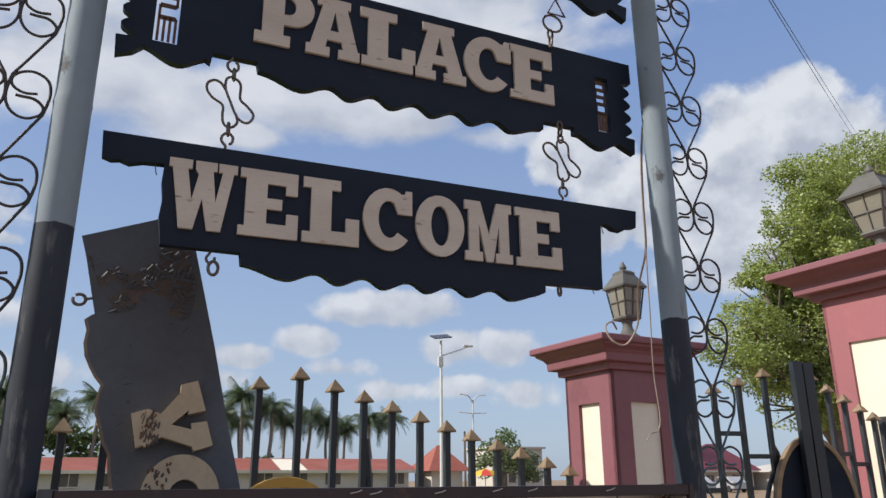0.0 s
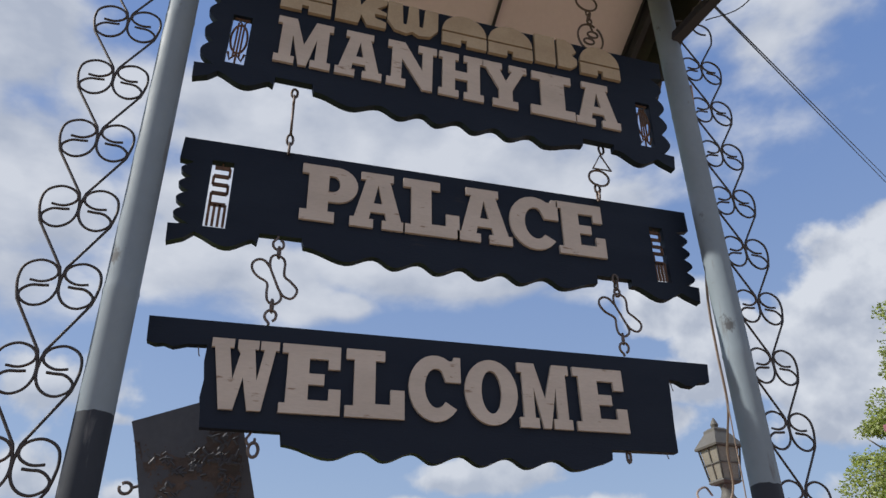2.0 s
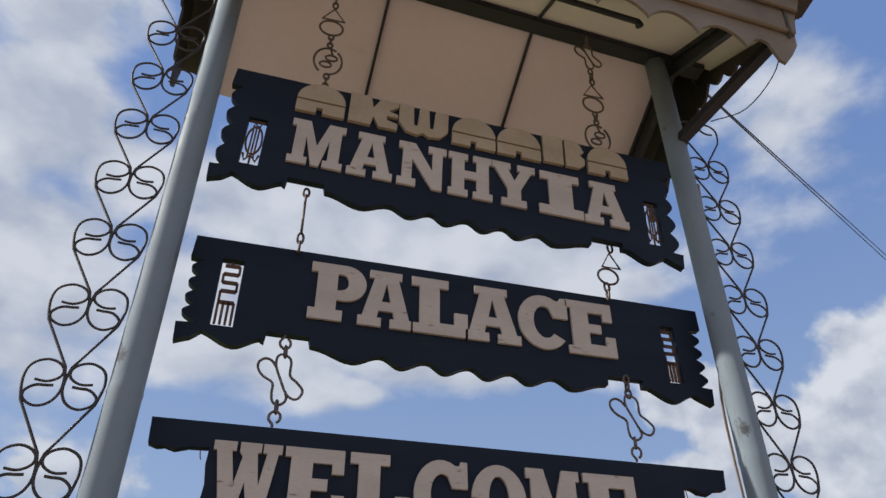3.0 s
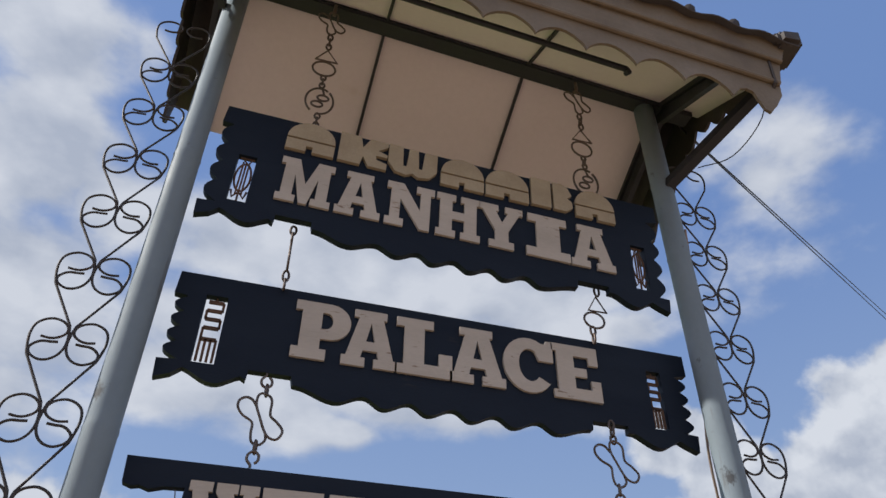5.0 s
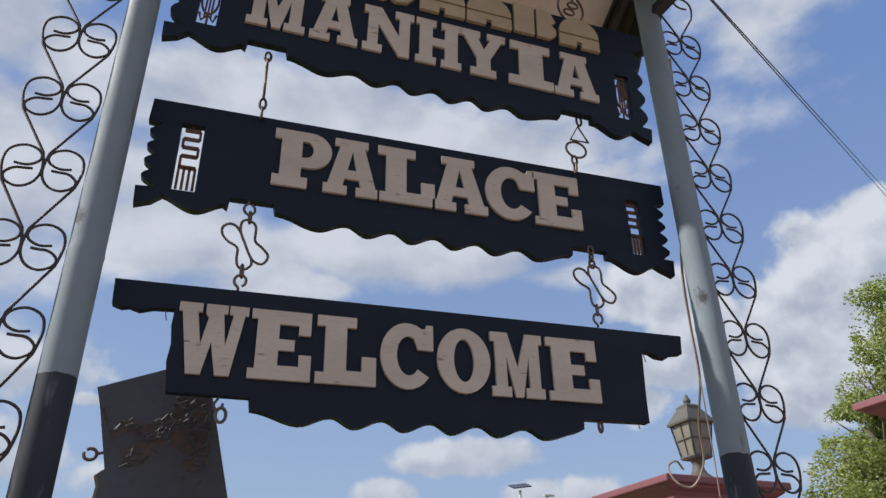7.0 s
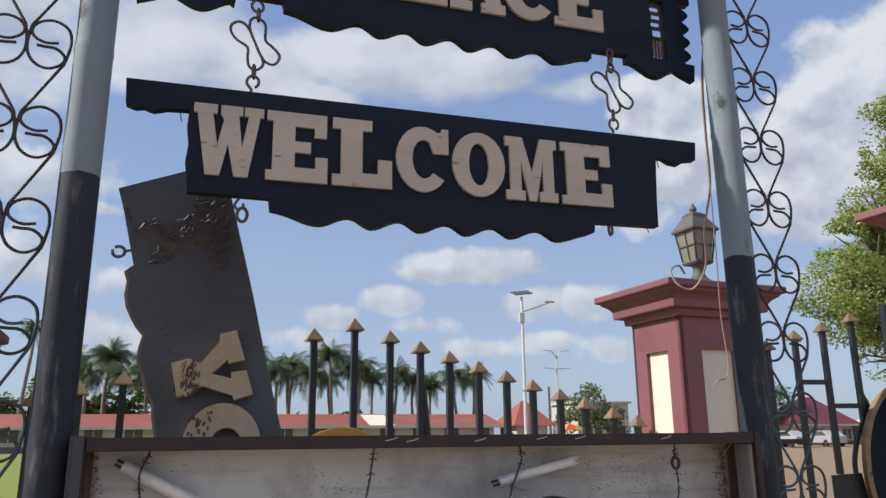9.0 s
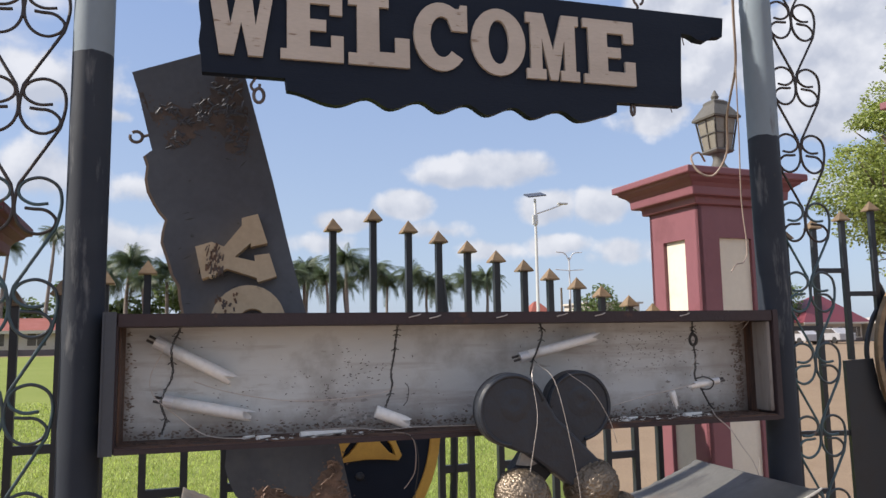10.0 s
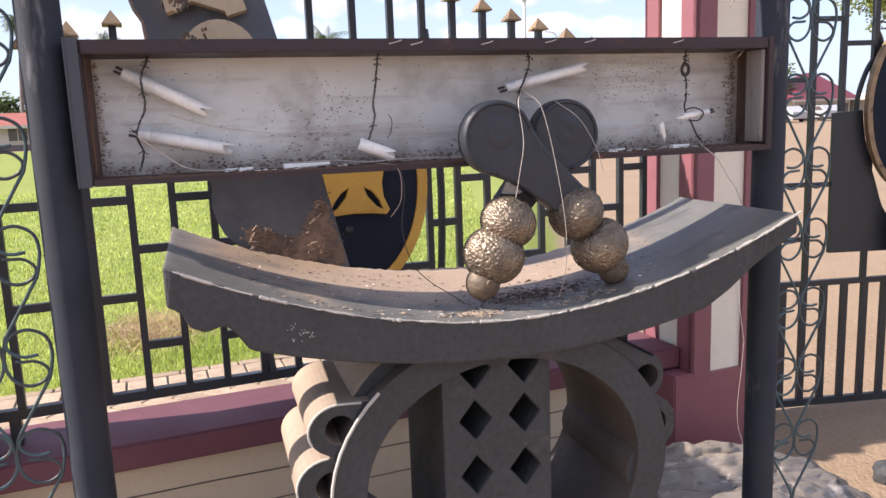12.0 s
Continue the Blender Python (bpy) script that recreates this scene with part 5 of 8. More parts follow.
for ch, a, b in (("W", -.700, -.520), ("E", -.511, -.346), ("L", -.333, -.165), ("C", -.153, .005), ("O", .014, .177), ("M", .180, .346), ("E", .361, .531)):
    put_letter(low_b, ch, a, b, 2.470, 2.667, 0.034)
part("eye_hook", tube(smooth_line([(-.572, .048, 2.432), (-.575, .048, 2.416), (-.584, .048, 2.400), (-.577, .048, 2.387), (-.564, .048, 2.393), (-.562, .048, 2.404)], 4), 0.0038, 6), M_CHAIN, low_b, "open steel hook")
part("link", ring(-.564, 2.374, .013, .019, .050, n=14), M_CHAIN, low_b, "open steel link")
part("eye_hook", ring(.528, 2.406, .006, .018, .048, n=12), M_CHAIN, low_b)
for x, z in ((-.735, 2.645), (.712, 2.65), (.655, 2.432)):
    part("nail", tube([(x, .045, z), (x + .003, .045, z - 0.02), (x + 0.006, 0.045, z - 0.028)], 0.0016, 5), M_CHAIN, low_b)


# ---- chains of shaped links ----
def small_links(x, z0, z1, y, n):
    h = (z0 - z1) / n
    out = []
    for i in range(n):
        zc = z0 - h * (i + 0.5)
        if i % 2 == 0:
            out.append(ring(x, zc, 0.010, h * 0.62, y, n=10))
        else:
            out.append(moved(ring(0, 0, 0.010, h * 0.62, 0, n=10), Matrix.Translation((x, y, zc)) @ pose(0, 0, 0, 0, 0, 90)))
    return out


def butterfly(x, z0, z1, y, s=1):
    """A link of two leaning waisted lobes, welded to one another at the waist."""
    k = (z0 - z1) / .176
    right = [(.002, -.009), (.019, -.018), (.026, -.035), (.027, -.075), (.047, -.093), (.067, -.116), (.063, -.137), (.049, -.148), (.029, -.141), (.015, -.122), (0, -.089), (-.016, -.051), (-.017, -.022), (-.008, -.010)]
    left = [(-.016, -.051), (-.031, -.032), (-.050, -.027), (-.067, -.040), (-.067, -.062), (-.050, -.084), (-.021, -.102), (-.019, -.133), (-.015, -.157), (-.002, -.169), (.013, -.165), (.024, -.149), (.019, -.125)]
    loop = smooth_line([(x + s * a, y, z0 + k * b) for a, b in right + right[:1]], 4)[:-1]
    wing = smooth_line([(x + s * a, y + .003, z0 + k * b) for a, b in left], 4)
    return [tube(loop, 0.0040, 6, True), tube(wing, 0.0040, 6)]


def open_hook(x, z, y, way):
    """A screw hook bent round almost to a ring; way +1 stands on a board, -1 hangs from one."""
    pts = [(-.004, -.024), (-.005, -.016), (-.016, -.002), (-.014, .014), (0, .024), (.014, .014), (.014, -.002), (.006, -.011)]
    return tube(smooth_line([(x + a, y, z + way * b) for a, b in pts], 4), .0042, 6)


def chain(label, geos):
    return single("chain", joined(*geos), M_CHAIN, label, "chain", "sign chains", smooth=True)


def tri(x, z0, h, w, y):
    return tube([(x, y, z0), (x + w, y, z0 - h), (x - w, y, z0 - h)], 0.0045, 6, True)


chain("plain steel rod with small links joining two sign boards", small_links(-.553, 3.575, 3.515, 0.03, 2) + [tube([(-.553, .03, 3.52), (-.551, .05, 3.40)], 0.0045, 6)] + small_links(-.551, 3.405, 3.335, .06, 2))
chain("steel chain with a triangle and an oval link", small_links(.576, 3.56, 3.525, .03, 1) + [tri(.574, 3.525, .066, .036, .04), ring(.562, 3.425, .040, .034, .05)] + small_links(.556, 3.40, 3.335, .06, 2))
chain("steel butterfly-shaped chain link between sign boards", [open_hook(-.551, 3.008, .08, -1), moved(ring(0, 0, .008, .019, 0, n=10), Matrix.Translation((-.548, .07, 2.970)) @ pose(0, 0, 0, 0, 0, 70))] + butterfly(-.553, 2.964, 2.788, .06) + [moved(ring(0, 0, .008, .020, 0, n=10), Matrix.Translation((-.553, .055, 2.785)) @ pose(0, 0, 0, 0, 0, 70)), open_hook(-.554, 2.746, .048, 1)])
chain("steel butterfly-shaped chain link between sign boards", small_links(.584, 3.040, 2.962, .075, 3) + butterfly(.577, 2.970, 2.802, .06, 1.06) + [moved(ring(0, 0, .008, .018, 0, n=10), Matrix.Translation((.570, .055, 2.795)) @ pose(0, 0, 0, 0, 0, 70)), open_hook(.566, 2.756, .048, 1)])
for x, z in ((-.543, 4.725), (.572, 4.60)):
    g = [tube([(x, -.06, z + .05), (x, -.06, z + .01), (x, -.05, z - .012)], 0.008, 8)] + butterfly(x - 0.004, z, z - .165, -.06, 0.85) + small_links(x, z - .155, z - .25, -.05, 3)
    g += [tri(x, z - .245, .07, .044, -.04), ring(x - .004, z - .36, .046, .044, -.035)] + small_links(x, z - .40, z - .47, -.03, 3)
    c = z - .54
    g += [ring(x, c, .054, .074, -.02, 60, 235, 14), ring(x, c, .054, .074, -.02, -90, 50, 14)]
    g += [ring(x - .008, c - .020, .022, .016, -.02), ring(x + .012, c + .020, .022, .016, -.02), tube([(x + .015, -.02, c + .038), (x + .004, -.02, c + .078)], .0045, 6)]
    g += small_links(x + 0.002, c - .066, c - .142 if x < 0 else c - .11, -.012, 3)
    chain("steel chain of butterfly, triangle, oval and ring links", g)

# ---- canopy roof ----
canopy = thing("sign_canopy", "small gabled canopy with ceiling boards and scalloped tan eaves", "canopy")
canopy.matrix_world = Matrix.Translation((.2, 0, 4.7)) @ pose(0, 0, 0, 0, 4.8, 0) @ Matrix.Translation((-.2, 0, -4.7))
RIDGE, SL = 4.79, 0.56
part("ridge_beam", bblock(-1.15, 1.18, -0.055, 0.025, RIDGE - 0.075, RIDGE - 0.01, 0.006), M_BEAM, canopy, "dark painted beam over both poles")
for sgn, y_end in ((1, 0.60), (-1, -0.47)):
    xs = (-0.99, -0.315, 0.352, 1.02) if sgn > 0 else (-1.17, -0.99, -0.315, 0.352, 1.02, 1.245)
    for a, b in zip(xs, xs[1:]):
        y0, y1 = sgn * 0.02, y_end
        z0, z1 = RIDGE - 0.03, RIDGE - 0.03 - SL * abs(y_end)
        g = ([(a + .004, y0, z0), (b - .004, y0, z0), (b - .004, y1, z1), (a + .004, y1, z1), (a + .004, y0, z0 + .012), (b - .004, y0, z0 + .012), (b - .004, y1, z1 + .012), (a + .004, y1, z1 + .012)],
             [(0, 1, 2, 3), (7, 6, 5, 4), (0, 4, 5, 1), (1, 5, 6, 2), (2, 6, 7, 3), (3, 7, 4, 0)])
        part("ceiling_board", g, M_CEIL, canopy)
    for x in xs:
        part("cover_strip", tube([(x, sgn * .03, RIDGE - 0.046), (x, y_end, RIDGE - 0.045 - SL * abs(y_end))], 0.009 if abs(x) < .9 else 0.018, 4), M_BEAM, canopy)
    pts_y, pts_z = (sgn * 0.0, sgn * abs(y_end) + sgn * 0.1), (RIDGE + 0.21, RIDGE + 0.21 - SL * (abs(y_end) + .1))
    rows = []
    for i in range(96):
        x = -1.22 + i * 2.56 / 95
        r_ = 0.016 * math.sin(i * 2 * math.pi / 8)
        rows.append(((x, pts_y[0], pts_z[0] + r_), (x, pts_y[1], pts_z[1] + r_)))
    v = [p for r in rows for p in r]
    f = [(2 * i, 2 * i + 1, 2 * i + 3, 2 * i + 2) for i in range(95)]
    sheet = part("roof_sheet", (v, f), M_TILEDARK, canopy, "weathered ribbed roof sheet", smooth=True)
    sd = sheet.modifiers.new("thick", "SOLIDIFY")
    sd.thickness = 0.006
def scallop_edge(x0, x1, low, n, drop):
    out = []
    for i in range(n):
        a, b = x0 + (x1 - x0) * i / n, x0 + (x1 - x0) * (i + 1) / n
        out += [(a + (b - a) * t, low + drop * math.sin(math.pi * t) ** 0.7) for t in (0.0, .04, .12, .25, .4, .5, .6, .75, .88, .96)]
    return out + [(x1, low)]


EY = -0.50
out_low = scallop_edge(-1.22, 1.235, 4.272, 12, 0.078)
part("valance", plate([ccw(out_low[:-10] + [(1.07, 4.33), (1.10, 4.345), (1.13, 4.335), (1.15, 4.28), (1.165, 4.245), (1.19, 4.235), (1.225, 4.29), (1.265, 4.37), (1.27, 4.44), (-1.22, 4.44)])], EY, EY + 0.012), M_TILE, canopy, "tan scalloped lower eave sheet")
part("fascia", plate([[(-1.23, 4.43), (1.265, 4.43), (1.29, 4.57), (-1.23, 4.57)]], EY - 0.014, EY + 0.006), M_TILE, canopy, "tan lower eave board", bevel=0.003)
part("fascia", plate([[(-1.23, 4.57), (1.29, 4.57), (1.335, 4.715), (-1.23, 4.715)]], EY - 0.030, EY + 0.004), M_TILE, canopy, "tan upper eave board", bevel=0.004)
part("drip_roll", tube([(-1.23, EY - .026, 4.574), (1.288, EY - .026, 4.574)], 0.010, 8), M_TILE, canopy)
part("drip_roll", tube([(-1.23, EY - .008, 4.438), (1.262, EY - .008, 4.438)], 0.012, 8), M_TILE, canopy)
for i in range(13):
    x = -1.20 + i * 0.208
    part("tile_roll", tube([(x, EY - .042, 4.725), (x, EY + .10, 4.80)], 0.026, 8, taper=1.1), M_TILEDARK, canopy, smooth=True)
cb = bmesh.new()
bmesh.ops.create_cube(cb, size=1.0)
for v in cb.verts:
    v.co = (1.335 + v.co.x * (.13 + .03 * v.co.y), EY + .0 + v.co.y * .16, 4.715 + v.co.z * (.09 + .02 * v.co.x) + .03 * v.co.x)
bmesh.ops.bevel(cb, geom=cb.edges[:], offset=.018, segments=2, affect="EDGES")
part("corner_tile", cb, M_TILEDARK, canopy)
for x, deep in ((1.235, .13), (-1.19, .03)):
    back = 0.65
    up_pts = [(back, RIDGE + .20 - SL * back), (0.0, RIDGE + .22), (EY - .02, RIDGE + .20 + SL * EY)]
    low_pts = []
    n_ = 11
    for i in range(n_ * 4 + 1):
        y = EY - .02 + (back - EY + .02) * i / (n_ * 4)
        low_pts.append((y, RIDGE + .05 - SL * abs(y) - deep - .05 * abs(math.sin(math.pi * i / 4))))
    bm = plate([ccw(low_pts + up_pts)], -0.006, 0.006)
    bmesh.ops.transform(bm, matrix=Matrix.Translation((x, 0, 0)) @ pose(0, 0, 0, 0, 0, 90), verts=bm.verts[:])
    part("gable_sheet", bm, M_TILEDARK, canopy, "weathered scalloped gable sheet")
part("strut", tube([(1.0, -.03, 4.20), (1.215, EY + .04, 4.44)], 0.030, 4), M_BEAM, canopy)
part("strut", tube([(-0.98, -.02, 4.52), (-1.10, EY + .03, 4.58)], 0.02, 4), M_BEAM, canopy)
for s in (-1, 1):
    part("end_board", plate([[(-0.45, 4.50), (0.0, 4.74), (0.54, 4.44), (0.52, 4.37), (0.0, 4.66), (-0.43, 4.44)]], -0.012, 0.012, Matrix.Translation((s * 1.035, 0, 0)) @ pose(0, 0, 0, 0, 0, 90)), M_BEAM, canopy)
part("rail", tube([(-0.95, -.36, 4.46), (0.66, -.36, 4.44)], 0.013, 8), M_BEAM, canopy)
part("rail_hook", tube([(0.66, -.36, 4.44), (0.67, -.36, 4.425), (0.655, -.36, 4.41)], 0.012, 8), M_BEAM, canopy)


# ---- light box, slab, stool ----
lb = thing("light_box", "open rusty sign light box without its face, stained white inside", "light box")
X0, X1, BZ0, BZ1, BF, BB = -0.890, 0.893, 1.497, 1.803, -0.075, 0.055
part("back_panel", block(X0 + .01, X1 - .01, BB - .008, BB, BZ0 + .01, BZ1 - .01), M_BOXPANEL, lb, "stained whitish sheet panel")
part("top_rail", bblock(X0, X1, BF, BB + .002, BZ1 - 0.030, BZ1, 0.002), M_BOXFRAME, lb)
part("bottom_rail", bblock(X0, X1, BF, BB + .002, BZ0, BZ0 + 0.012, 0.002), M_BOXRUST, lb, "rusted box floor")
part("bottom_lip", block(X0 + .024, X1 - .018, BF - .005, BF - .001, BZ0 - .003, BZ0 + .009), M_BOXFRAME, lb, "dark rusty front lip")
part("left_rail", bblock(X0 - .003, X0 + 0.024, BF - .002, BB + .003, BZ0 - .002, BZ1 + .002, 0.002), M_BOXFRAME, lb)
part("right_rail", bblock(X1 - 0.018, X1 + .003, BF - .002, BB + .003, BZ0 - .002, BZ1 + .002, 0.002), M_BOXFRAME, lb)
part("side_strip", bblock(X1 - 0.030, X1 - 0.018, BF + .010, BF + .074, BZ0 + .020, BZ1 - .032, 0.002), M_OLDTIN, lb, "streaked strip of grey side sheet")
part("side_sheet", bblock(X1 - 0.022, X1 - 0.018, BF + .0745, BB - .008, BZ0 + .012, BZ1 - .030, 0.001), M_BOXRUST, lb, "rusted brown side sheet")
part("side_sheet", bblock(X0 + 0.024, X0 + .028, BF + .03, BB - .008, BZ0 + .012, BZ1 - .030, 0.001), M_BOXRUST, lb, "rusted brown side sheet")
part("corner_angle", joined(block(X0 - .006, X0 + .021, BF - .006, BF - .002, BZ0 - .004, BZ1 + .004), block(X0 - .0075, X0 - .0035, BF - .008, BF + .045, BZ0 - .004, BZ1 + .004)), M_ANGLE, lb, "grey-painted steel corner angle")
for x, z in ((-.20, 1.79), (-.148, 1.787), (.03, 1.787), (.20, 1.79), (.31, 1.79), (.57, 1.788)):
    part("tie_wire", tube([(x, BF - .003, z), (x + .018, BF - .008, z + .004), (x + .030, BF - .004, z + .008)], 0.0014, 5), M_WIRE, lb)


def lamp_tube(a, b, r, cap=True, jag=True):
    """A broken length of fluorescent tube: glass, one end cap with two pins."""
    th = thing("broken_tube", "broken white fluorescent tube hung in the light box", "fluorescent tube", "broken tubes")
    a, b = Vector(a), Vector(b)
    d = (b - a).normalized()
    v, f = tube([a, a + (b - a) * 0.5, b], r, 14)
    rg = random.Random(int(abs(a.x) * 1000))
    if jag:
        for i in range(len(v) - 14, len(v)):
            v[i] = v[i] + d * rg.uniform(-0.018, 0.022)
    f = f[:-1]
    part("glass", (v, f), M_TUBE, th, smooth=True)
    if cap:
        part("end_cap", tube([a - d * .022, a + d * .004], r * 1.04, 14), M_GALV, th)
        s = d.orthogonal().normalized() * r * 0.45
        for k in (-1, 1):
            part("pin", tube([a - d * .022 + s * k, a - d * .04 + s * k], 0.0035, 6), M_DARKCAP, th)
    return th


lamp_tube((-.775, .012, 1.730), (-.628, .010, 1.652), .0155)
lamp_tube((-.755, .012, 1.598), (-.580, .010, 1.560), .0150)
lamp_tube((-.274, -.025, 1.560), (-.200, -.030, 1.531), .0155, cap=False)
lamp_tube((.135, -.02, 1.688), (.342, -.01, 1.735), .0135, cap=True)
lamp_tube((.693, -.032, 1.603), (.628, -.030, 1.594), .0095, cap=True)
lamp_tube((.564, -.030, 1.580), (.574, -.030, 1.548), .0085, cap=False)


def wire(pts, r, mat, label, per=5):
    return single("wire", tube(smooth_line(pts, per), r, 5), mat, label, "wire", "loose wires")


def twisted(line, y, label="dark tie wire hanging twisted in the light box"):
    """Two strands wound round each other along a crooked line, with short ends."""
    rg = random.Random(int(abs(line[0][0]) * 997))
    path = smooth_line([(x, y, z) for x, z in line], 14)
    geos = []
    for ph in (0, math.pi):
        geos.append(tube([(p[0] + .0019 * math.cos(i * .95 + ph) + .002 * noise.noise(Vector((p[0] * 40, 0, p[2] * 60))), y + .0019 * math.sin(i * .95 + ph), p[2]) for i, p in enumerate(path)], .0014, 4))
    for _ in range(4):
        p = path[rg.randrange(4, len(path) - 4)]
        geos.append(tube([(p[0] - .009, y, p[2] + rg.uniform(-.005, .005)), (p[0], y - .006, p[2] + .003), (p[0] + .010, y - .003, p[2] - rg.uniform(-.004, .008))], .0013, 5))
    return single("wire", joined(*geos), M_BWIRE, label, "wire", "loose wires")


twisted([(-.735, 1.790), (-.740, 1.762), (-.755, 1.720), (-.752, 1.661), (-.775, 1.603), (-.764, 1.565), (-.772, 1.529)], -.030)
twisted([(-.214, 1.790), (-.220, 1.755), (-.229, 1.688), (-.236, 1.645), (-.233, 1.622), (-.250, 1.569)], -.030)
twisted([(.165, 1.790), (.174, 1.746), (.160, 1.705), (.145, 1.672), (.139, 1.638)], -.035)
twisted([(.645, 1.790), (.640, 1.755), (.642, 1.738)], -.030)
single("wire", ring(.641, 1.722, .011, .015, -.030, n=14), M_BWIRE, "open loop of dark tie wire", "wire", "loose wires")
twisted([(.641, 1.708), (.645, 1.675), (.643, 1.643), (.640, 1.620), (.655, 1.590), (.679, 1.547), (.696, 1.526)], -.030)
wire([(.655, -.035, 1.690), (.635, -.036, 1.655), (.618, -.036, 1.628)], 0.0010, M_WIRE, "short pale wire end beside the tie wire")
wire([(.640, -.03, 1.612), (.660, -.046, 1.618), (.688, -.048, 1.604), (.680, -.04, 1.584), (.655, -.03, 1.584)], 0.0020, M_BWIRE, "dark wire wound round the tube stub")
wire([(-.200, -.03, 1.628), (-.192, -.034, 1.614), (-.196, -.036, 1.585), (-.206, -.034, 1.572)], 0.0010, M_BWIRE, "thin dark wire end curling in the box")
wire([(.845, -.03, 1.786), (.822, -.036, 1.768), (.806, -.03, 1.748)], 0.0011, M_WIRE, "frayed pale wire in the box corner")
wire([(.840, -.03, 1.780), (.812, -.034, 1.772), (.790, -.03, 1.764)], 0.0009, M_WIRE, "frayed pale wire in the box corner")
wire([(-.775, -.02, 1.715), (-.80, -.02, 1.66), (-.79, -.03, 1.615), (-.739, -.03, 1.569), (-.684, -.03, 1.527), (-.634, -.035, 1.515), (-.582, -.05, 1.514)], 0.0011, M_WIRE, "thin bare wire drooping inside the light box")
wire([(-.705, .0, 1.645), (-.63, -.02, 1.620), (-.53, -.03, 1.600), (-.445, -.03, 1.592), (-.34, -.03, 1.596), (-.263, -.03, 1.604), (-.223, -.03, 1.620)], 0.0011, M_WIRE, "thin bare wire across the box")
wire([(-.448, -.03, 1.522), (-.337, -.035, 1.524), (-.26, -.04, 1.516), (-.18, -.05, 1.520), (-.05, -.05, 1.518), (.05, -.06, 1.517)], 0.0010, M_WIRE, "pale wire along the box floor")
wire([(-.240, -.06, 1.512), (-.205, -.09, 1.507), (-.195, -.11, 1.480), (-.199, -.12, 1.428), (-.215, -.12, 1.400), (-.226, -.12, 1.388)], 0.00115, M_CABLE, "pale wire hanging from the light box")
wire([(-.215, -.08, 1.511), (-.196, -.11, 1.495), (-.190, -.12, 1.441), (-.200, -.12, 1.359), (-.180, -.12, 1.275), (-.140, -.12, 1.225), (-.085, -.12, 1.185), (-.05, -.13, 1.158)], 0.0012, M_BWIRE, "thin dark wire falling on the stool")
wire([(.377, -.03, 1.548), (.481, -.03, 1.570), (.580, -.03, 1.587), (.640, -.03, 1.600)], 0.0012, M_WIRE, "thin wire across the box")
wire([(.690, -.03, 1.526), (.655, -.10, 1.512), (.680, -.12, 1.482), (.716, -.12, 1.432), (.745, -.12, 1.395), (.764, -.12, 1.352)], 0.00130, M_WIRE, "pale flex hanging over the box edge")
wire([(.105, -.14, 1.668), (.085, -.17, 1.64), (.088, -.19, 1.55), (.075, -.19, 1.47), (.065, -.19, 1.42)], 0.00075, M_WIRE, "pale wire over the black finial")
wire([(.115, -.14, 1.668), (.14, -.18, 1.63), (.165, -.20, 1.50), (.185, -.21, 1.35), (.19, -.20, 1.24), (.175, -.19, 1.165)], 0.00075, M_WIRE, "pale wire hanging to the stool seat")
wire([(.20, -.13, 1.645), (.25, -.16, 1.60), (.29, -.17, 1.53), (.31, -.17, 1.47)], 0.00075, M_WIRE, "pale wire over the black finial")

# flakes on the box floor
rg = random.Random(11)


def flakes(name, label, spots, mat, zf, size):
    v, f = [], []
    for x, y in spots:
        a, s = rg.uniform(0, math.pi), rg.uniform(*size)
        z = zf(x, y) + 0.001
        k = len(v)
        lift = rg.uniform(0.0005, s * 0.35)
        v += [(x - s * math.cos(a), y - s * math.sin(a), z), (x + s * .35 * math.sin(a), y - s * .35 * math.cos(a), z + lift), (x + s * math.cos(a), y + s * math.sin(a), z + 0.0006), (x - s * .35 * math.sin(a), y + s * .35 * math.cos(a), z)]
        f += [(k, k + 1, k + 2), (k, k + 2, k + 3)]
    return single(name, (v, f), mat, label, "debris", kind="stuff")


flakes("glass_flakes", "white flakes of broken tube lying in the box", [(rg.uniform(.34, .70), rg.uniform(-.07, .02)) for _ in range(90)] + [(rg.uniform(-.56, -.28), rg.uniform(-.07, .02)) for _ in range(40)], M_FLAKE, lambda x, y: BZ0 + .012, (.004, .014))
flakes("rust_flakes", "dark rust flakes on the box floor", [(rg.uniform(-.85, .85), rg.uniform(-.07, .04)) for _ in range(520)] + [(rg.uniform(.25, .86), rg.uniform(-.07, .04)) for _ in range(520)], M_DEBRIS, lambda x, y: BZ0 + .012, (.003, .010))
for x0, x1, y, r in ((-.46, -.35, -.04, .008), (.60, .66, -.03, .007), (-.56, -.53, -.05, .006), (-.59, -.565, -.03, .005), (.42, .45, -.04, .005)):
    single("tube_shard", tube([(x0, y, BZ0 + .012 + r * .6), ((x0 + x1) / 2, y + .01, BZ0 + .012 + r * .7), (x1, y + .004, BZ0 + .014 + r * .8)], r, 7, taper=.5), M_TUBE, "long white shard of tube glass in the box", "shard", "tube shards")

rs = random.Random(77)
sv, sf = [], []
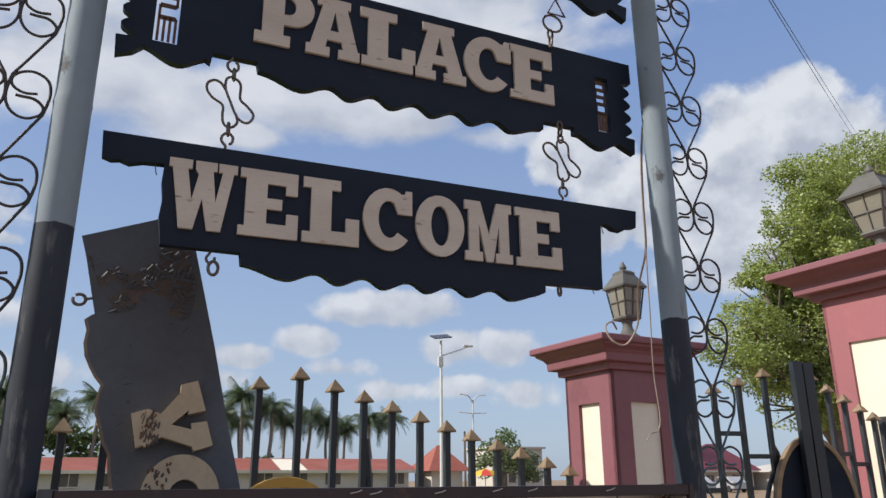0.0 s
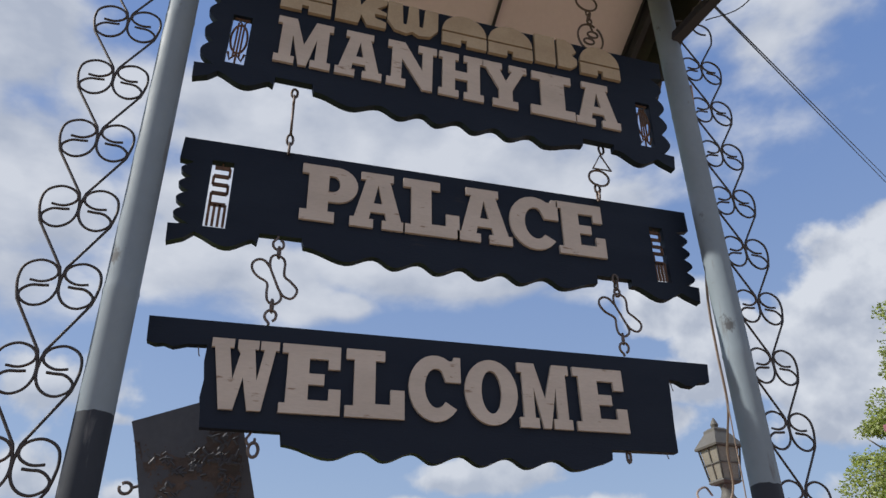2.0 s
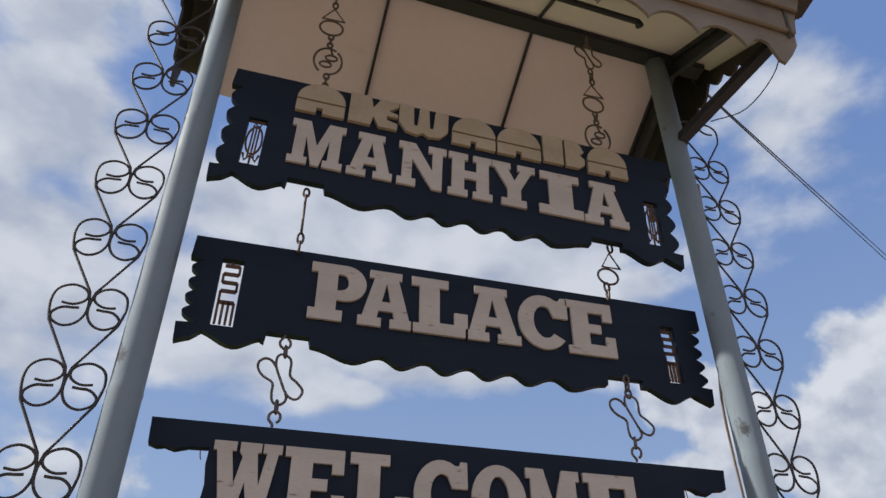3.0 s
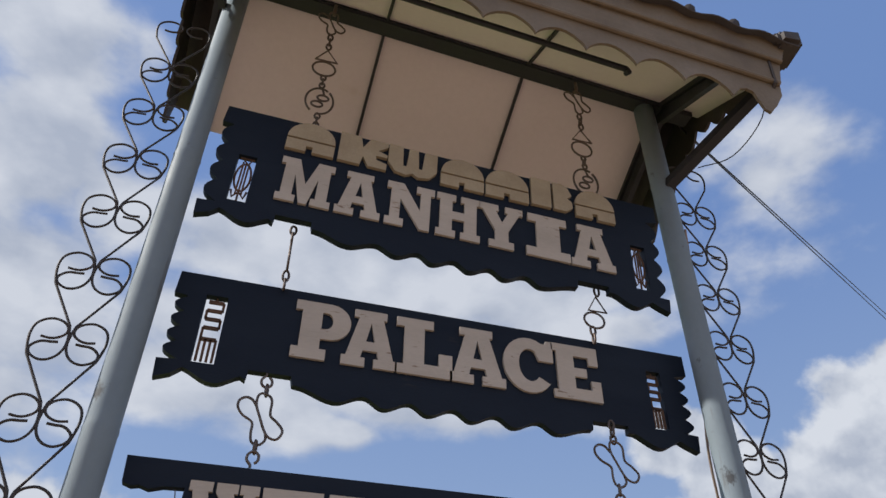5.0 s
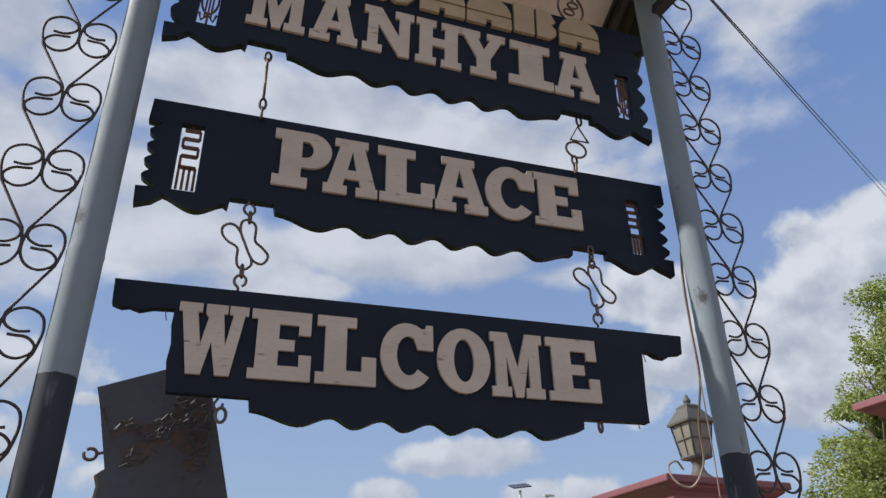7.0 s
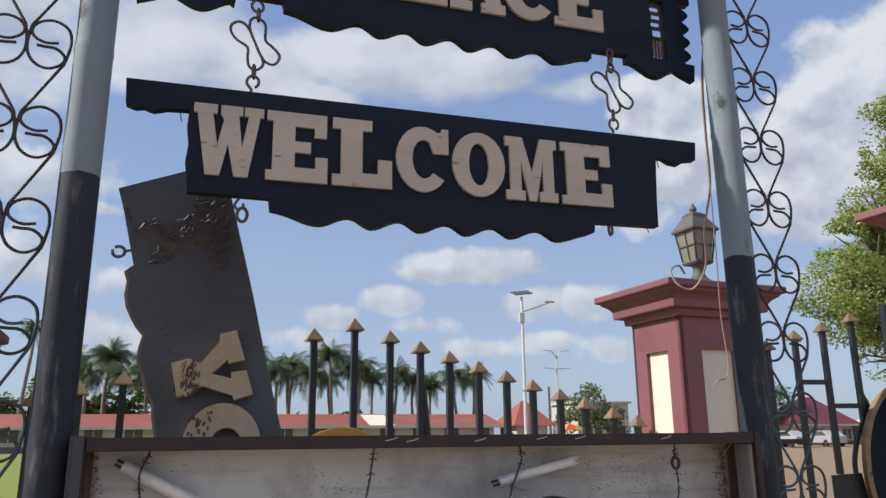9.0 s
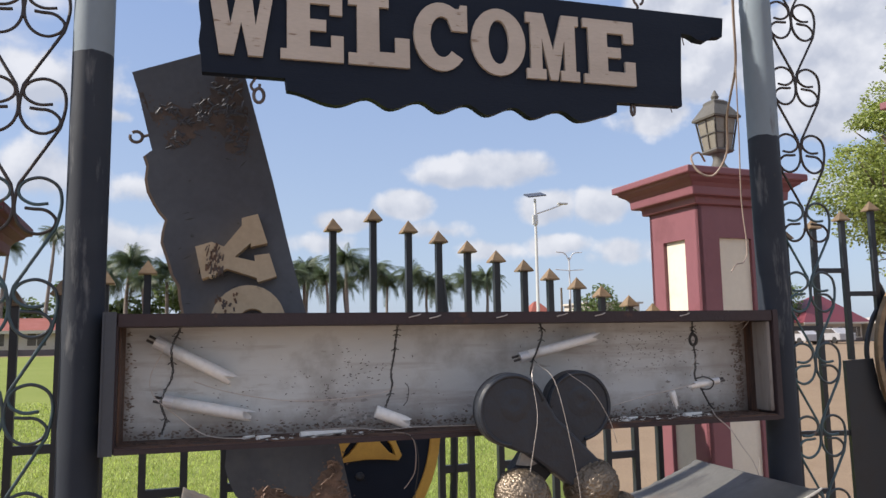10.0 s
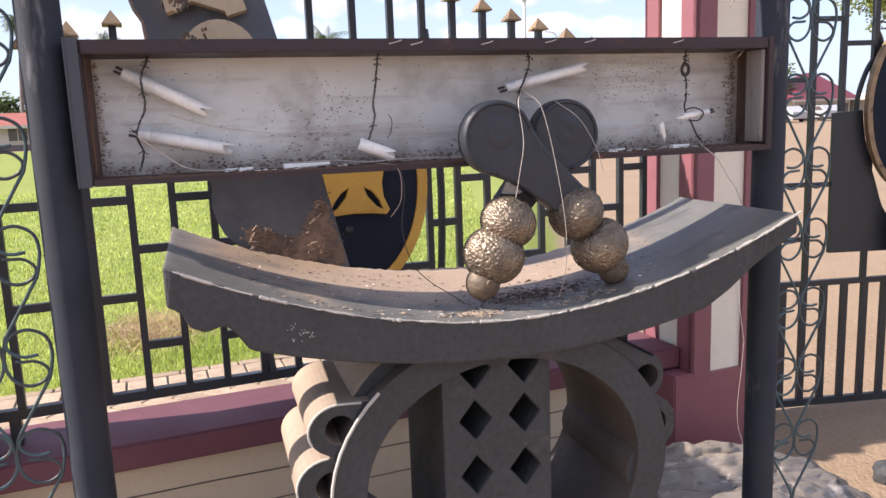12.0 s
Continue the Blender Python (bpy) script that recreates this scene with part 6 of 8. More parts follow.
for cx, cz, sx, sz, num in ((-.33, 1.655, .075, .020, 70), (-.40, 1.60, .06, .02, 30), (-.30, 1.69, .05, .02, 16), (-.62, 1.60, .12, .03, 24), (.52, 1.665, .09, .028, 110), (.60, 1.72, .08, .02, 60), (.45, 1.72, .10, .02, 30), (.70, 1.60, .06, .02, 30), (-.12, 1.60, .05, .03, 14), (-.45, 1.555, .25, .012, 60), (.2, 1.75, .2, .02, 24), (-.7, 1.74, .1, .02, 14)):
    for _ in range(num):
        x, z = rs.gauss(cx, sx), rs.gauss(cz, sz)
        if not (X0 + .03 < x < X1 - .03 and BZ0 + .02 < z < BZ1 - .035):
            continue
        a, ln, w = rs.choice((rs.uniform(-.3, .3), rs.uniform(0, 3.1))), rs.uniform(.0012, .0042), rs.uniform(.0007, .0016)
        dx, dz, y = math.cos(a), math.sin(a), BB - .0086
        k = len(sv)
        sv += [(x - dx * ln, y, z - dz * ln), (x + dz * w, y, z - dx * w), (x + dx * ln, y, z + dz * ln), (x - dz * w, y, z + dx * w)]
        sf.append((k, k + 1, k + 2, k + 3))
single("grime_specks", (sv, sf), M_SPECK, "dark specks of grime on the white box panel", "grime", kind="stuff")
rust = random.Random(19)


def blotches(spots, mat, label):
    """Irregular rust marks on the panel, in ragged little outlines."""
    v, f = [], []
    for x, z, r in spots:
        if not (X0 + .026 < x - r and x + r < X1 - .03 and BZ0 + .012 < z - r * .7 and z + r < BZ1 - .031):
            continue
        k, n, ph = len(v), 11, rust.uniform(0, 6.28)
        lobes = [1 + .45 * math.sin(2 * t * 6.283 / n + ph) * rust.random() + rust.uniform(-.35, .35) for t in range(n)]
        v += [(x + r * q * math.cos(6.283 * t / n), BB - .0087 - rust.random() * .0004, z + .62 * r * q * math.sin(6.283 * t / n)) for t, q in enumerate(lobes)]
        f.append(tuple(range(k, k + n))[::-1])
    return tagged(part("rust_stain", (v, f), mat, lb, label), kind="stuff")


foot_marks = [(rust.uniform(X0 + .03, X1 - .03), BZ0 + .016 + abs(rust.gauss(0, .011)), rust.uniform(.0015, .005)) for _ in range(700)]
side_marks = [(X1 - .034 - abs(rust.gauss(0, .016)), rust.uniform(BZ0 + .02, BZ1 - .04), rust.uniform(.0015, .005)) for _ in range(260)]
side_marks += [(X0 + .030 + abs(rust.gauss(0, .008)), rust.uniform(BZ0 + .02, BZ1 - .04), rust.uniform(.001, .004)) for _ in range(90)]
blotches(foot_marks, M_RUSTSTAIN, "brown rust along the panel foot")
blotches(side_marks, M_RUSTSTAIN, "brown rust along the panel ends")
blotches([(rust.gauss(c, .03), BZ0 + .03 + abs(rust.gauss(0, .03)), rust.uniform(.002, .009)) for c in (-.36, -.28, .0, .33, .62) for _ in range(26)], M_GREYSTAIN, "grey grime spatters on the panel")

# ---- slab standing on the stool behind the box ----
slab = thing("broken_board", "broken black board standing behind the stool, paint peeling", "sign")
SY = 0.205
edge_l = [(-0.625, 1.466), (-0.660, 1.582), (-0.700, 1.700), (-0.738, 1.800), (-0.748, 1.849), (-0.752, 1.885), (-0.770, 1.915), (-0.782, 1.955), (-0.798, 2.001), (-0.796, 2.031), (-0.789, 2.063), (-0.807, 2.084), (-0.821, 2.107), (-0.837, 2.139), (-0.844, 2.174), (-0.841, 2.210), (-0.850, 2.238), (-0.834, 2.252)]
o = [(-0.268, 1.171), (-0.338, 1.168), (-0.406, 1.178), (-0.474, 1.195), (-0.538, 1.226), (-0.568, 1.308), (-0.602, 1.342), (-0.619, 1.379), (-0.629, 1.415)] + edge_l + [(-0.875, 2.414), (-0.893, 2.471), (-0.720, 2.536), (-0.624, 2.573), (-0.610, 2.547), (-0.593, 2.475), (-0.516, 2.182), (-0.465, 1.969), (-0.424, 1.812), (-0.345, 1.503)]
part("board", plate([ccw(o)], SY, SY + .036), M_SLAB, slab, "black painted plywood")
for k, dx in ((.004, .004), (.015, .009), (.026, .005)):
    strip = [(x - dx, z) for x, z in edge_l[3:]] + [(x + .006, z) for x, z in edge_l[3:]][::-1]
    part("ply_layer", plate([ccw(strip)], SY + k, SY + k + .009), M_PLYEDGE, slab, "bare frayed plywood edge")
rn = random.Random(31)
for _ in range(15):
    q = rn.random()
    x, z = -.78 + rn.random() * .22, 1.82 + rn.random() * .42
    a = rn.uniform(-.5, .9)
    ln = rn.uniform(.004, .016)
    w = rn.uniform(.0010, .0022)
    c, d = math.cos(a), math.sin(a)
    part("nick", ([(x - c * ln, SY - .0006, z - d * ln), (x + d * w, SY - .0006, z - c * w), (x + c * ln, SY - .0006, z + d * ln), (x - d * w, SY - .0006, z + c * w)], [(0, 1, 2, 3)]), M_BWIRE, slab)


def peel(name, pts, th, wood=M_PEEL):
    """A patch of bare wood with a ragged outline and curled flakes of paint along it."""
    pts = smooth_line([(a, b, 0) for a, b in pts + [pts[0]]], 8)[:-1]
    r2 = random.Random(len(pts))
    o2 = [(p.x + r2.uniform(-.007, .007), p.y + r2.uniform(-.007, .007)) for p in pts]
    ob = part(name, plate([ccw(o2)], SY - th * .2, SY + .004), wood, slab, "brown bare wood where the paint has peeled")
    fv, ff = [], []
    for _ in range(110):
        c = pts[r2.randrange(len(pts))]
        x, z = c.x + r2.gauss(0, .012), c.y + r2.gauss(0, .012)
        a, sz = r2.uniform(0, 6.28), r2.uniform(.002, .008)
        k = len(fv)
        fv += [(x, SY - .001, z), (x + sz * math.cos(a), SY - r2.uniform(.001, .003), z + sz * math.sin(a)), (x + sz * math.cos(a + 1.2), SY - .001, z + sz * math.sin(a + 1.2))]
        ff.append((k, k + 1, k + 2))
    tagged(part("paint_flakes", (fv, ff), wood, ob), kind="stuff")
    # curls of old paint still holding to the bare wood
    cv_, cf_ = [], []
    corner = [(p.x, p.y) for p in pts]
    lo, hi = [min(q) for q in zip(*corner)], [max(q) for q in zip(*corner)]
    while len(cf_) < 2 * 190:
        x, z = r2.uniform(lo[0], hi[0]), r2.uniform(lo[1], hi[1])
        crossings = sum((az_ > z) != (bz_ > z) and x < ax_ + (z - az_) * (bx_ - ax_) / (bz_ - az_) for (ax_, az_), (bx_, bz_) in zip(corner, corner[1:] + corner[:1]))
        if crossings % 2 == 0 or noise.noise(Vector((x * 28, z * 28, 3))) < -.05:
            continue
        a, ln, w = r2.uniform(-.9, 1.4), r2.uniform(.004, .013), r2.uniform(.002, .005)
        c, d, up = math.cos(a), math.sin(a), r2.uniform(.002, .006)
        k = len(cv_)
        y = SY - .0016
        cv_ += [(x - c * ln, y, z - d * ln), (x + c * ln, y, z + d * ln), (x + c * ln - d * w, y - up, z + d * ln + c * w), (x - c * ln - d * w, y - up, z - d * ln + c * w), (x + c * ln * .8 - d * w * 1.9, y - up * .6, z + d * ln * .8 + c * w * 1.9), (x - c * ln * .8 - d * w * 1.9, y - up * .6, z - d * ln * .8 + c * w * 1.9)]
        cf_ += [(k, k + 1, k + 2, k + 3), (k + 3, k + 2, k + 4, k + 5)]
    return tagged(part("lifted_paint", (cv_, cf_), M_SLAB if wood is M_PEEL else wood, ob, "small curls of lifted paint"), kind="stuff")


peel("peeled_patch", [(-0.868, 2.416), (-0.843, 2.359), (-0.802, 2.385), (-0.741, 2.380), (-0.690, 2.422), (-0.670, 2.479), (-0.614, 2.473), (-0.598, 2.411), (-0.583, 2.329), (-0.594, 2.256), (-0.635, 2.256), (-0.659, 2.307), (-0.701, 2.323), (-0.730, 2.287), (-0.781, 2.256), (-0.801, 2.292), (-0.766, 2.333), (-0.801, 2.349), (-0.832, 2.333)], .004)
peel("peeled_patch", [(-0.551, 1.352), (-0.504, 1.352), (-0.455, 1.328), (-0.405, 1.342), (-0.370, 1.401), (-0.335, 1.410), (-0.321, 1.347), (-0.294, 1.260), (-0.338, 1.236), (-0.416, 1.241), (-0.504, 1.272), (-0.547, 1.308)], .004, M_PEELDRY)
part("screw_eye", ring(-.878, 2.293, .016, .015, SY + .015, -200, 130, 14), M_CHAIN, slab)
part("screw_eye", tube([(-.864, SY + .015, 2.294), (-.836, SY + .015, 2.302)], .004, 6), M_CHAIN, slab)
yl = [(-0.713, 1.984), (-0.672, 1.997), (-0.640, 1.985), (-0.596, 2.042), (-0.596, 2.063), (-0.554, 2.075), (-0.528, 1.996), (-0.572, 1.985), (-0.571, 1.996), (-0.612, 1.958), (-0.560, 1.946), (-0.562, 1.962), (-0.523, 1.968), (-0.503, 1.906), (-0.551, 1.890), (-0.556, 1.902), (-0.632, 1.926), (-0.664, 1.910), (-0.694, 1.898)]
part("letter", plate([ccw(yl)], SY - .042, SY), M_TANLETTER, slab, "loose tan wooden letter with broken foot")
rb = random.Random(6)
for _ in range(90):
    x, z, w, h = rb.gauss(-.665, .011), rb.uniform(1.908, 1.985), rb.uniform(.0012, .0032), rb.uniform(.003, .012)
    if not -.708 < x < -.642:
        continue
    y = SY - .042 - rb.uniform(.0004, .0018)
    part("splinter", moved(block(-w, w, 0, .02, -h, h), Matrix.Translation((x, y, z)) @ pose(0, 0, 0, rb.uniform(-4, 4), rb.gauss(8, 12), rb.uniform(-5, 5))), rb.choice((M_TANLETTER, M_RUST, M_PEEL)), slab)
for _ in range(26):
    x, z = rb.uniform(-.66, -.60), rb.uniform(1.78, 1.86)
    part("splinter", moved(block(-rb.uniform(.001, .004), .003, 0, .02, -.004, rb.uniform(.002, .008)), Matrix.Translation((x, SY - .046 - rb.uniform(.0, .001), z)) @ pose(0, 0, 0, rb.uniform(-4, 4), rb.uniform(-30, 30), 0)), rb.choice((M_PEEL, M_RUST)), slab)
cl = [(-0.672, 1.760)] + [(-.575 + .098 * math.cos(radians(a)), 1.775 + .107 * math.sin(radians(a))) for a in range(175, -1, -12)] + [(-0.501, 1.765), (-0.532, 1.765)] + [(-.565 + .04 * math.cos(radians(a)), 1.775 + .045 * math.sin(radians(a))) for a in range(0, 181, 20)] + [(-0.611, 1.760)]
part("letter", plate([ccw(cl)], SY - .045, SY), M_TANLETTER, slab, "loose tan wooden letter")

# it stands against the back of the stool, tipped a little away
slab.matrix_world = (Matrix.Translation((-.645, -1.887, 1.72)) @ Matrix.Scale(1.058, 4) @ Matrix.Translation((.645, 1.887, -1.72))
                     @ Matrix.Translation((-.65, SY, 0)) @ pose(0, 0, 0, 0, 0, -3) @ Matrix.Translation((.65, -SY, 0))
                     @ Matrix.Translation((0, SY, 1.9)) @ pose(0, 0, 0, -2.5, 0, 0) @ Matrix.Translation((0, -SY, -1.9)))

# ---- the carved stool ----
stool = thing("stool_sculpture", "large black-painted cement ceremonial stool with curved seat", "stool")
SXL, SXR, SYF, SYB = -0.735, 0.838, -0.25, 0.27


def seat_top(x):
    t = (x - 0.05) / 0.787
    return 1.140 + 0.195 * abs(t) ** 1.9


def seat_low(x):
    t = (x - 0.05) / 0.787
    if x < -0.575:          # the end is cut in two small lobes
        knots = ((-0.76, 1.262), (-0.727, 1.247), (-0.706, 1.232), (-0.695, 1.203), (-0.662, 1.188), (-0.627, 1.199), (-0.611, 1.192), (-0.590, 1.160), (-0.575, 1.1385))
        for (xa, za), (xb, zb) in zip(knots, knots[1:]):
            if x <= xb:
                return za + (zb - za) * (x - xa) / (xb - xa)
    if x > 0.56:            # the other end thins out
        knots = ((0.56, 1.1069), (0.63, 1.148), (0.70, 1.202), (0.79, 1.258), (0.86, 1.290))
        for (xa, za), (xb, zb) in zip(knots, knots[1:]):
            if x <= xb:
                return za + (zb - za) * (x - xa) / (xb - xa)
    return 1.044 + 0.150 * abs(t) ** 2.0


def seat_lift(x, y):
    q = min(1, abs((x - .05) / .8))
    return (y - SYF) / (SYB - SYF) * (0.035 * (1 - q) + 0.024 * q * (x < .05))


def build_seat():
    nx, ny = 110, 12
    rg2 = random.Random(2)
    bm = bmesh.new()
    tops, lows = [], []
    for i in range(nx + 1):
        x = SXL + (SXR - SXL) * i / nx
        rt, rl = [], []
        for j in range(ny + 1):
            y = SYF + (SYB - SYF) * j / ny
            wob = 0.0 if 0 < j < ny else rg2.uniform(-.0022, .0022)
            rt.append(bm.verts.new((x, y + wob, seat_top(x) + seat_lift(x, y) + wob)))
            rl.append(bm.verts.new((x, y, seat_low(x) + seat_lift(x, y) * .6)))
        tops.append(rt)
        lows.append(rl)
    for i in range(nx):
        for j in range(ny):
            f = bm.faces.new((tops[i][j], tops[i + 1][j], tops[i + 1][j + 1], tops[i][j + 1]))
            f.material_index = 1
            f.smooth = True
            bm.faces.new((lows[i][j + 1], lows[i + 1][j + 1], lows[i + 1][j], lows[i][j]))
        bm.faces.new((lows[i][0], lows[i + 1][0], tops[i + 1][0], tops[i][0]))
        bm.faces.new((tops[i][ny], tops[i + 1][ny], lows[i + 1][ny], lows[i][ny]))
    for j in range(ny):
        bm.faces.new((tops[0][j], tops[0][j + 1], lows[0][j + 1], lows[0][j]))
        bm.faces.new((lows[nx][j], lows[nx][j + 1], tops[nx][j + 1], tops[nx][j]))
    me = bpy.data.meshes.new("seat")
    bm.to_mesh(me)
    bm.free()
    me.materials.append(M_STOOL)
    me.materials.append(M_SEAT)
    return part("seat", me, None, stool, "curved seat, dark paint worn to tan cement on top", bevel=.005)


build_seat()
# bare chipped line along the front upper edge
cv, cf = [], []
rg3 = random.Random(8)
x = SXL + .02
while x < SXR - .005:
    ln = rg3.choice((rg3.uniform(.004, .015), rg3.uniform(.01, .06)))
    if rg3.random() < .84:
        t0 = rg3.uniform(.0012, .0046)
        pts = [(x + ln * k / 3, SYF - .0005 + rg3.uniform(-.0008, .0008), seat_top(x + ln * k / 3) - .0012 + rg3.uniform(-.0012, .0012)) for k in range(4)]
        g = tube(pts, t0, 5, taper=rg3.uniform(.5, 1.3))
        k0 = len(cv)
        cv += g[0]
        cf += [tuple(i + k0 for i in q) for q in g[1]]
    x += ln * .96
chips = part("chipped_edge", (cv, cf), M_CHIP, stool, "pale chipped cement along the seat edge")
tagged(chips, kind="stuff")

scv, scf = [], []
for cx, cz, num, sp in ((-.47, 1.165, 16, .007), (-.485, 1.182, 9, .004), (-.45, 1.16, 7, .004), (.70, 1.20, 4, .02)):
    for _ in range(num):
        x, z, w = rg3.gauss(cx, sp * 1.6), rg3.gauss(cz, sp), rg3.uniform(.0006, .0026)
        if not seat_low(x) + .012 < z < seat_top(x) - .008:
            continue
        k = len(scv)
        a = rg3.uniform(0, 6.28)
        scv += [(x + w * math.cos(a + q), SYF - .0022, z + w * 1.3 * math.sin(a + q)) for q in (0, 1.7, 3.9)]
        scf.append((k, k + 1, k + 2))
tagged(part("scuff", (scv, scf), M_CHIP, stool, "pale scuffs on the seat front"), kind="stuff")

# openwork base: two round hoops with a pierced column between
HX, HZ = 0.03, 0.72


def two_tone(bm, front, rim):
    """Mesh with dark paint on its flat faces and a sunlit or shaded cement tone on its rims."""
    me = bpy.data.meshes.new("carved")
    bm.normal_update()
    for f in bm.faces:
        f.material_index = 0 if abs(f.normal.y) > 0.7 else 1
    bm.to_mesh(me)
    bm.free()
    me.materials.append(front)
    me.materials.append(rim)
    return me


def hoop(y0, y1):
    n = 64
    outer = [(HX + 0.45 * math.cos(2 * math.pi * i / n), HZ + 0.385 * math.sin(2 * math.pi * i / n)) for i in range(n)]
    inner = [(HX + 0.365 * math.cos(2 * math.pi * i / n), HZ + 0.305 * math.sin(2 * math.pi * i / n)) for i in range(n)][::-1]
    return plate([outer, inner], y0, y1)


part("hoop", two_tone(hoop(-0.20, 0.22), M_STOOL, M_SHADED_WEAR), None, stool, "thick cement hoop", bevel=.006)
dia = []
for z in (1.002, 0.870, 0.724, 0.578, 0.44):
    for cxx in (-0.047, 0.085):
        top_ = .052
        dia.append([(cxx - .043, z), (cxx, z - top_), (cxx + .043, z), (cxx, z + top_)][::-1])
col_out = [(-.133, .30), (.157, .30), (.157, 1.055), (-.133, 1.055)]
dia = [[(a, min(b, 1.05)) for a, b in d] for d in dia]
part("pierced_column", plate([col_out] + dia, -0.17, 0.19), M_STOOL, stool, "column pierced with diamond holes", bevel=.004)


def oval(cx, cz, rx, rz, a0=0, a1=360, n=28):
    steps = n if a1 - a0 >= 360 else n + 1
    return [(cx + rx * math.cos(radians(a0 + (a1 - a0) * i / n)), cz + rz * math.sin(radians(a0 + (a1 - a0) * i / n))) for i in range(steps)]


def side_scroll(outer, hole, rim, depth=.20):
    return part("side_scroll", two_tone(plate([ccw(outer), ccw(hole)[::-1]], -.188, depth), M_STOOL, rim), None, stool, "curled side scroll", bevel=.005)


# on one side three rolls, the uppermost running flat into the hoop, with chipped rims
roll = oval(-.385, .905, .077, .064, 90, 300, 22)
# rims on this side take the tone with sunlight in it
side_scroll(roll + [(-.30, .86), (-.29, .966)], oval(-.388, .905, .035, .036), M_SUNLIT_TANWEAR, .16)
part("chipped_rim", tube(smooth_line([(-.335, -.1895, .966)] + [(x, -.1895, z) for x, z in roll[:13]], 2), .0030, 5), M_CHIP, stool)
for cx, cz in ((-.419, .770), (-.400, .632)):
    roll = oval(cx, cz, .078, .071)
    side_scroll(roll, oval(cx + .006, cz - .002, .040, .037), M_SUNLIT_TANWEAR)
    part("chipped_rim", tube([(x, -.1895, z) for x, z in roll[7:16]], .0030, 5), M_CHIP, stool)
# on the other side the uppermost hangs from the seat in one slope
# rims here take the tone darkened for shade
side_scroll([(.20, 1.075), (.26, 1.062), (.309, 1.041), (.35, 1.021), (.392, 1.001), (.443, .976)] + oval(.430, .926, .047, .061, 62, -75, 12) + [(.38, .88), (.30, .96)], oval(.427, .924, .034, .033), M_SHADED_WEAR)
for cx, cz, rx in ((.450, .789, .064), (.424, .662, .057)):
    side_scroll(oval(cx, cz, rx, .074), oval(cx + .004, cz + .004, .032, .035), M_SHADED_WEAR)
# added piece: sunlit tan painted where the seat shades the hoop
part("shoulder", two_tone(plate([ccw([(-.350, .966), (-.322, 1.000), (-.290, 1.032), (-.250, 1.060), (-.20, 1.072), (-.20, 1.04), (-.27, .99), (-.33, .93)])], -.150, .16), M_STOOL, M_SUNLIT_TANWEAR), None, stool, "tan shoulder under the seat, sunlight put into its colour", bevel=.004)
rimh = [(HX + 0.45 * math.cos(radians(a)), -.2015, HZ + .385 * math.sin(radians(a))) for a in range(136, 200, 6)]
part("chipped_rim", tube(rimh, .0042, 5), M_CHIP, stool)
part("neck", bblock(-.20, .27, -0.20, 0.22, 1.03, 1.085, .02), M_STOOL, stool)
part("foot_slab", bblock(-.62, .72, -0.24, 0.26, 0.10, 0.345, .015), M_STOOL, stool)
part("plinth", bblock(-.75, .85, -0.30, 0.32, GZ - .05, 0.10, .02), M_STOOL, stool)

# ---- crossed tassel ornament on the seat ----
orn = thing("finial_ornament", "crossed black rods with round heads and bronze beaded ends", "ornament")


OY = -0.115


def paddle(cx, cz, r, ex, ez, w0, w1, y0, y1):
    """A round flat head that runs over into a tapered rod, with a raised rim and a hub dimple."""
    c, e = Vector((cx, cz)), Vector((ex, ez))
    d = (e - c).normalized()
    ang = math.degrees(math.atan2(d.y, d.x))
    nrm = Vector((-d.y, d.x))
    half = math.degrees(math.asin(min(.98, w0 / r)))
    arc_pts = [(cx + r * math.cos(radians(ang + t)), cz + r * math.sin(radians(ang + t))) for t in [half + 22 + (316 - 2 * half) * i / 34 for i in range(35)]]
    neck = r * 1.12
    o_ = arc_pts + [tuple(c + d * neck - nrm * w0), tuple(e - nrm * w1), tuple(e + nrm * w1), tuple(c + d * neck + nrm * w0)]
    part("rod", plate([ccw(o_)], y0, y1, whole=True), M_BLACKCAST, orn, "black round head running into a rod", bevel=.007)
    rim = [(cx + (r - .007) * math.cos(radians(ang + t)), y0 + .0005, cz + (r - .007) * math.sin(radians(ang + t))) for t in [half + 14 + (332 - 2 * half) * i / 40 for i in range(41)]]
    part("rim", tube(rim, .0052, 8), M_BLACKCAST, orn, smooth=True)
    swell = [(.0005, -.0006), (.006, .0002), (.011, .0016), (.016, .0022), (.022, .0024), (.030, .0016), (.038, .0002), (.044, -.0016)]
    part("hub", moved(lathe(swell, 32), Matrix.Translation((cx + .004, y0, cz + .012)) @ pose(0, 0, 0, 90)), M_BLACKCAST, orn, "soft swelling with a dimple", smooth=True)


paddle(.034, 1.562, .089, .238, 1.390, .058, .046, OY - .055, OY - .005)
paddle(.238, 1.560, .090, .080, 1.380, .050, .042, OY + .0, OY + .05)

part("chip", plate([ccw([(.060, 1.425), (.072, 1.452), (.092, 1.462), (.106, 1.440), (.118, 1.428), (.094, 1.421)])], OY - .012, OY + .004), M_CHIP, orn, "white chip where the paint has gone")


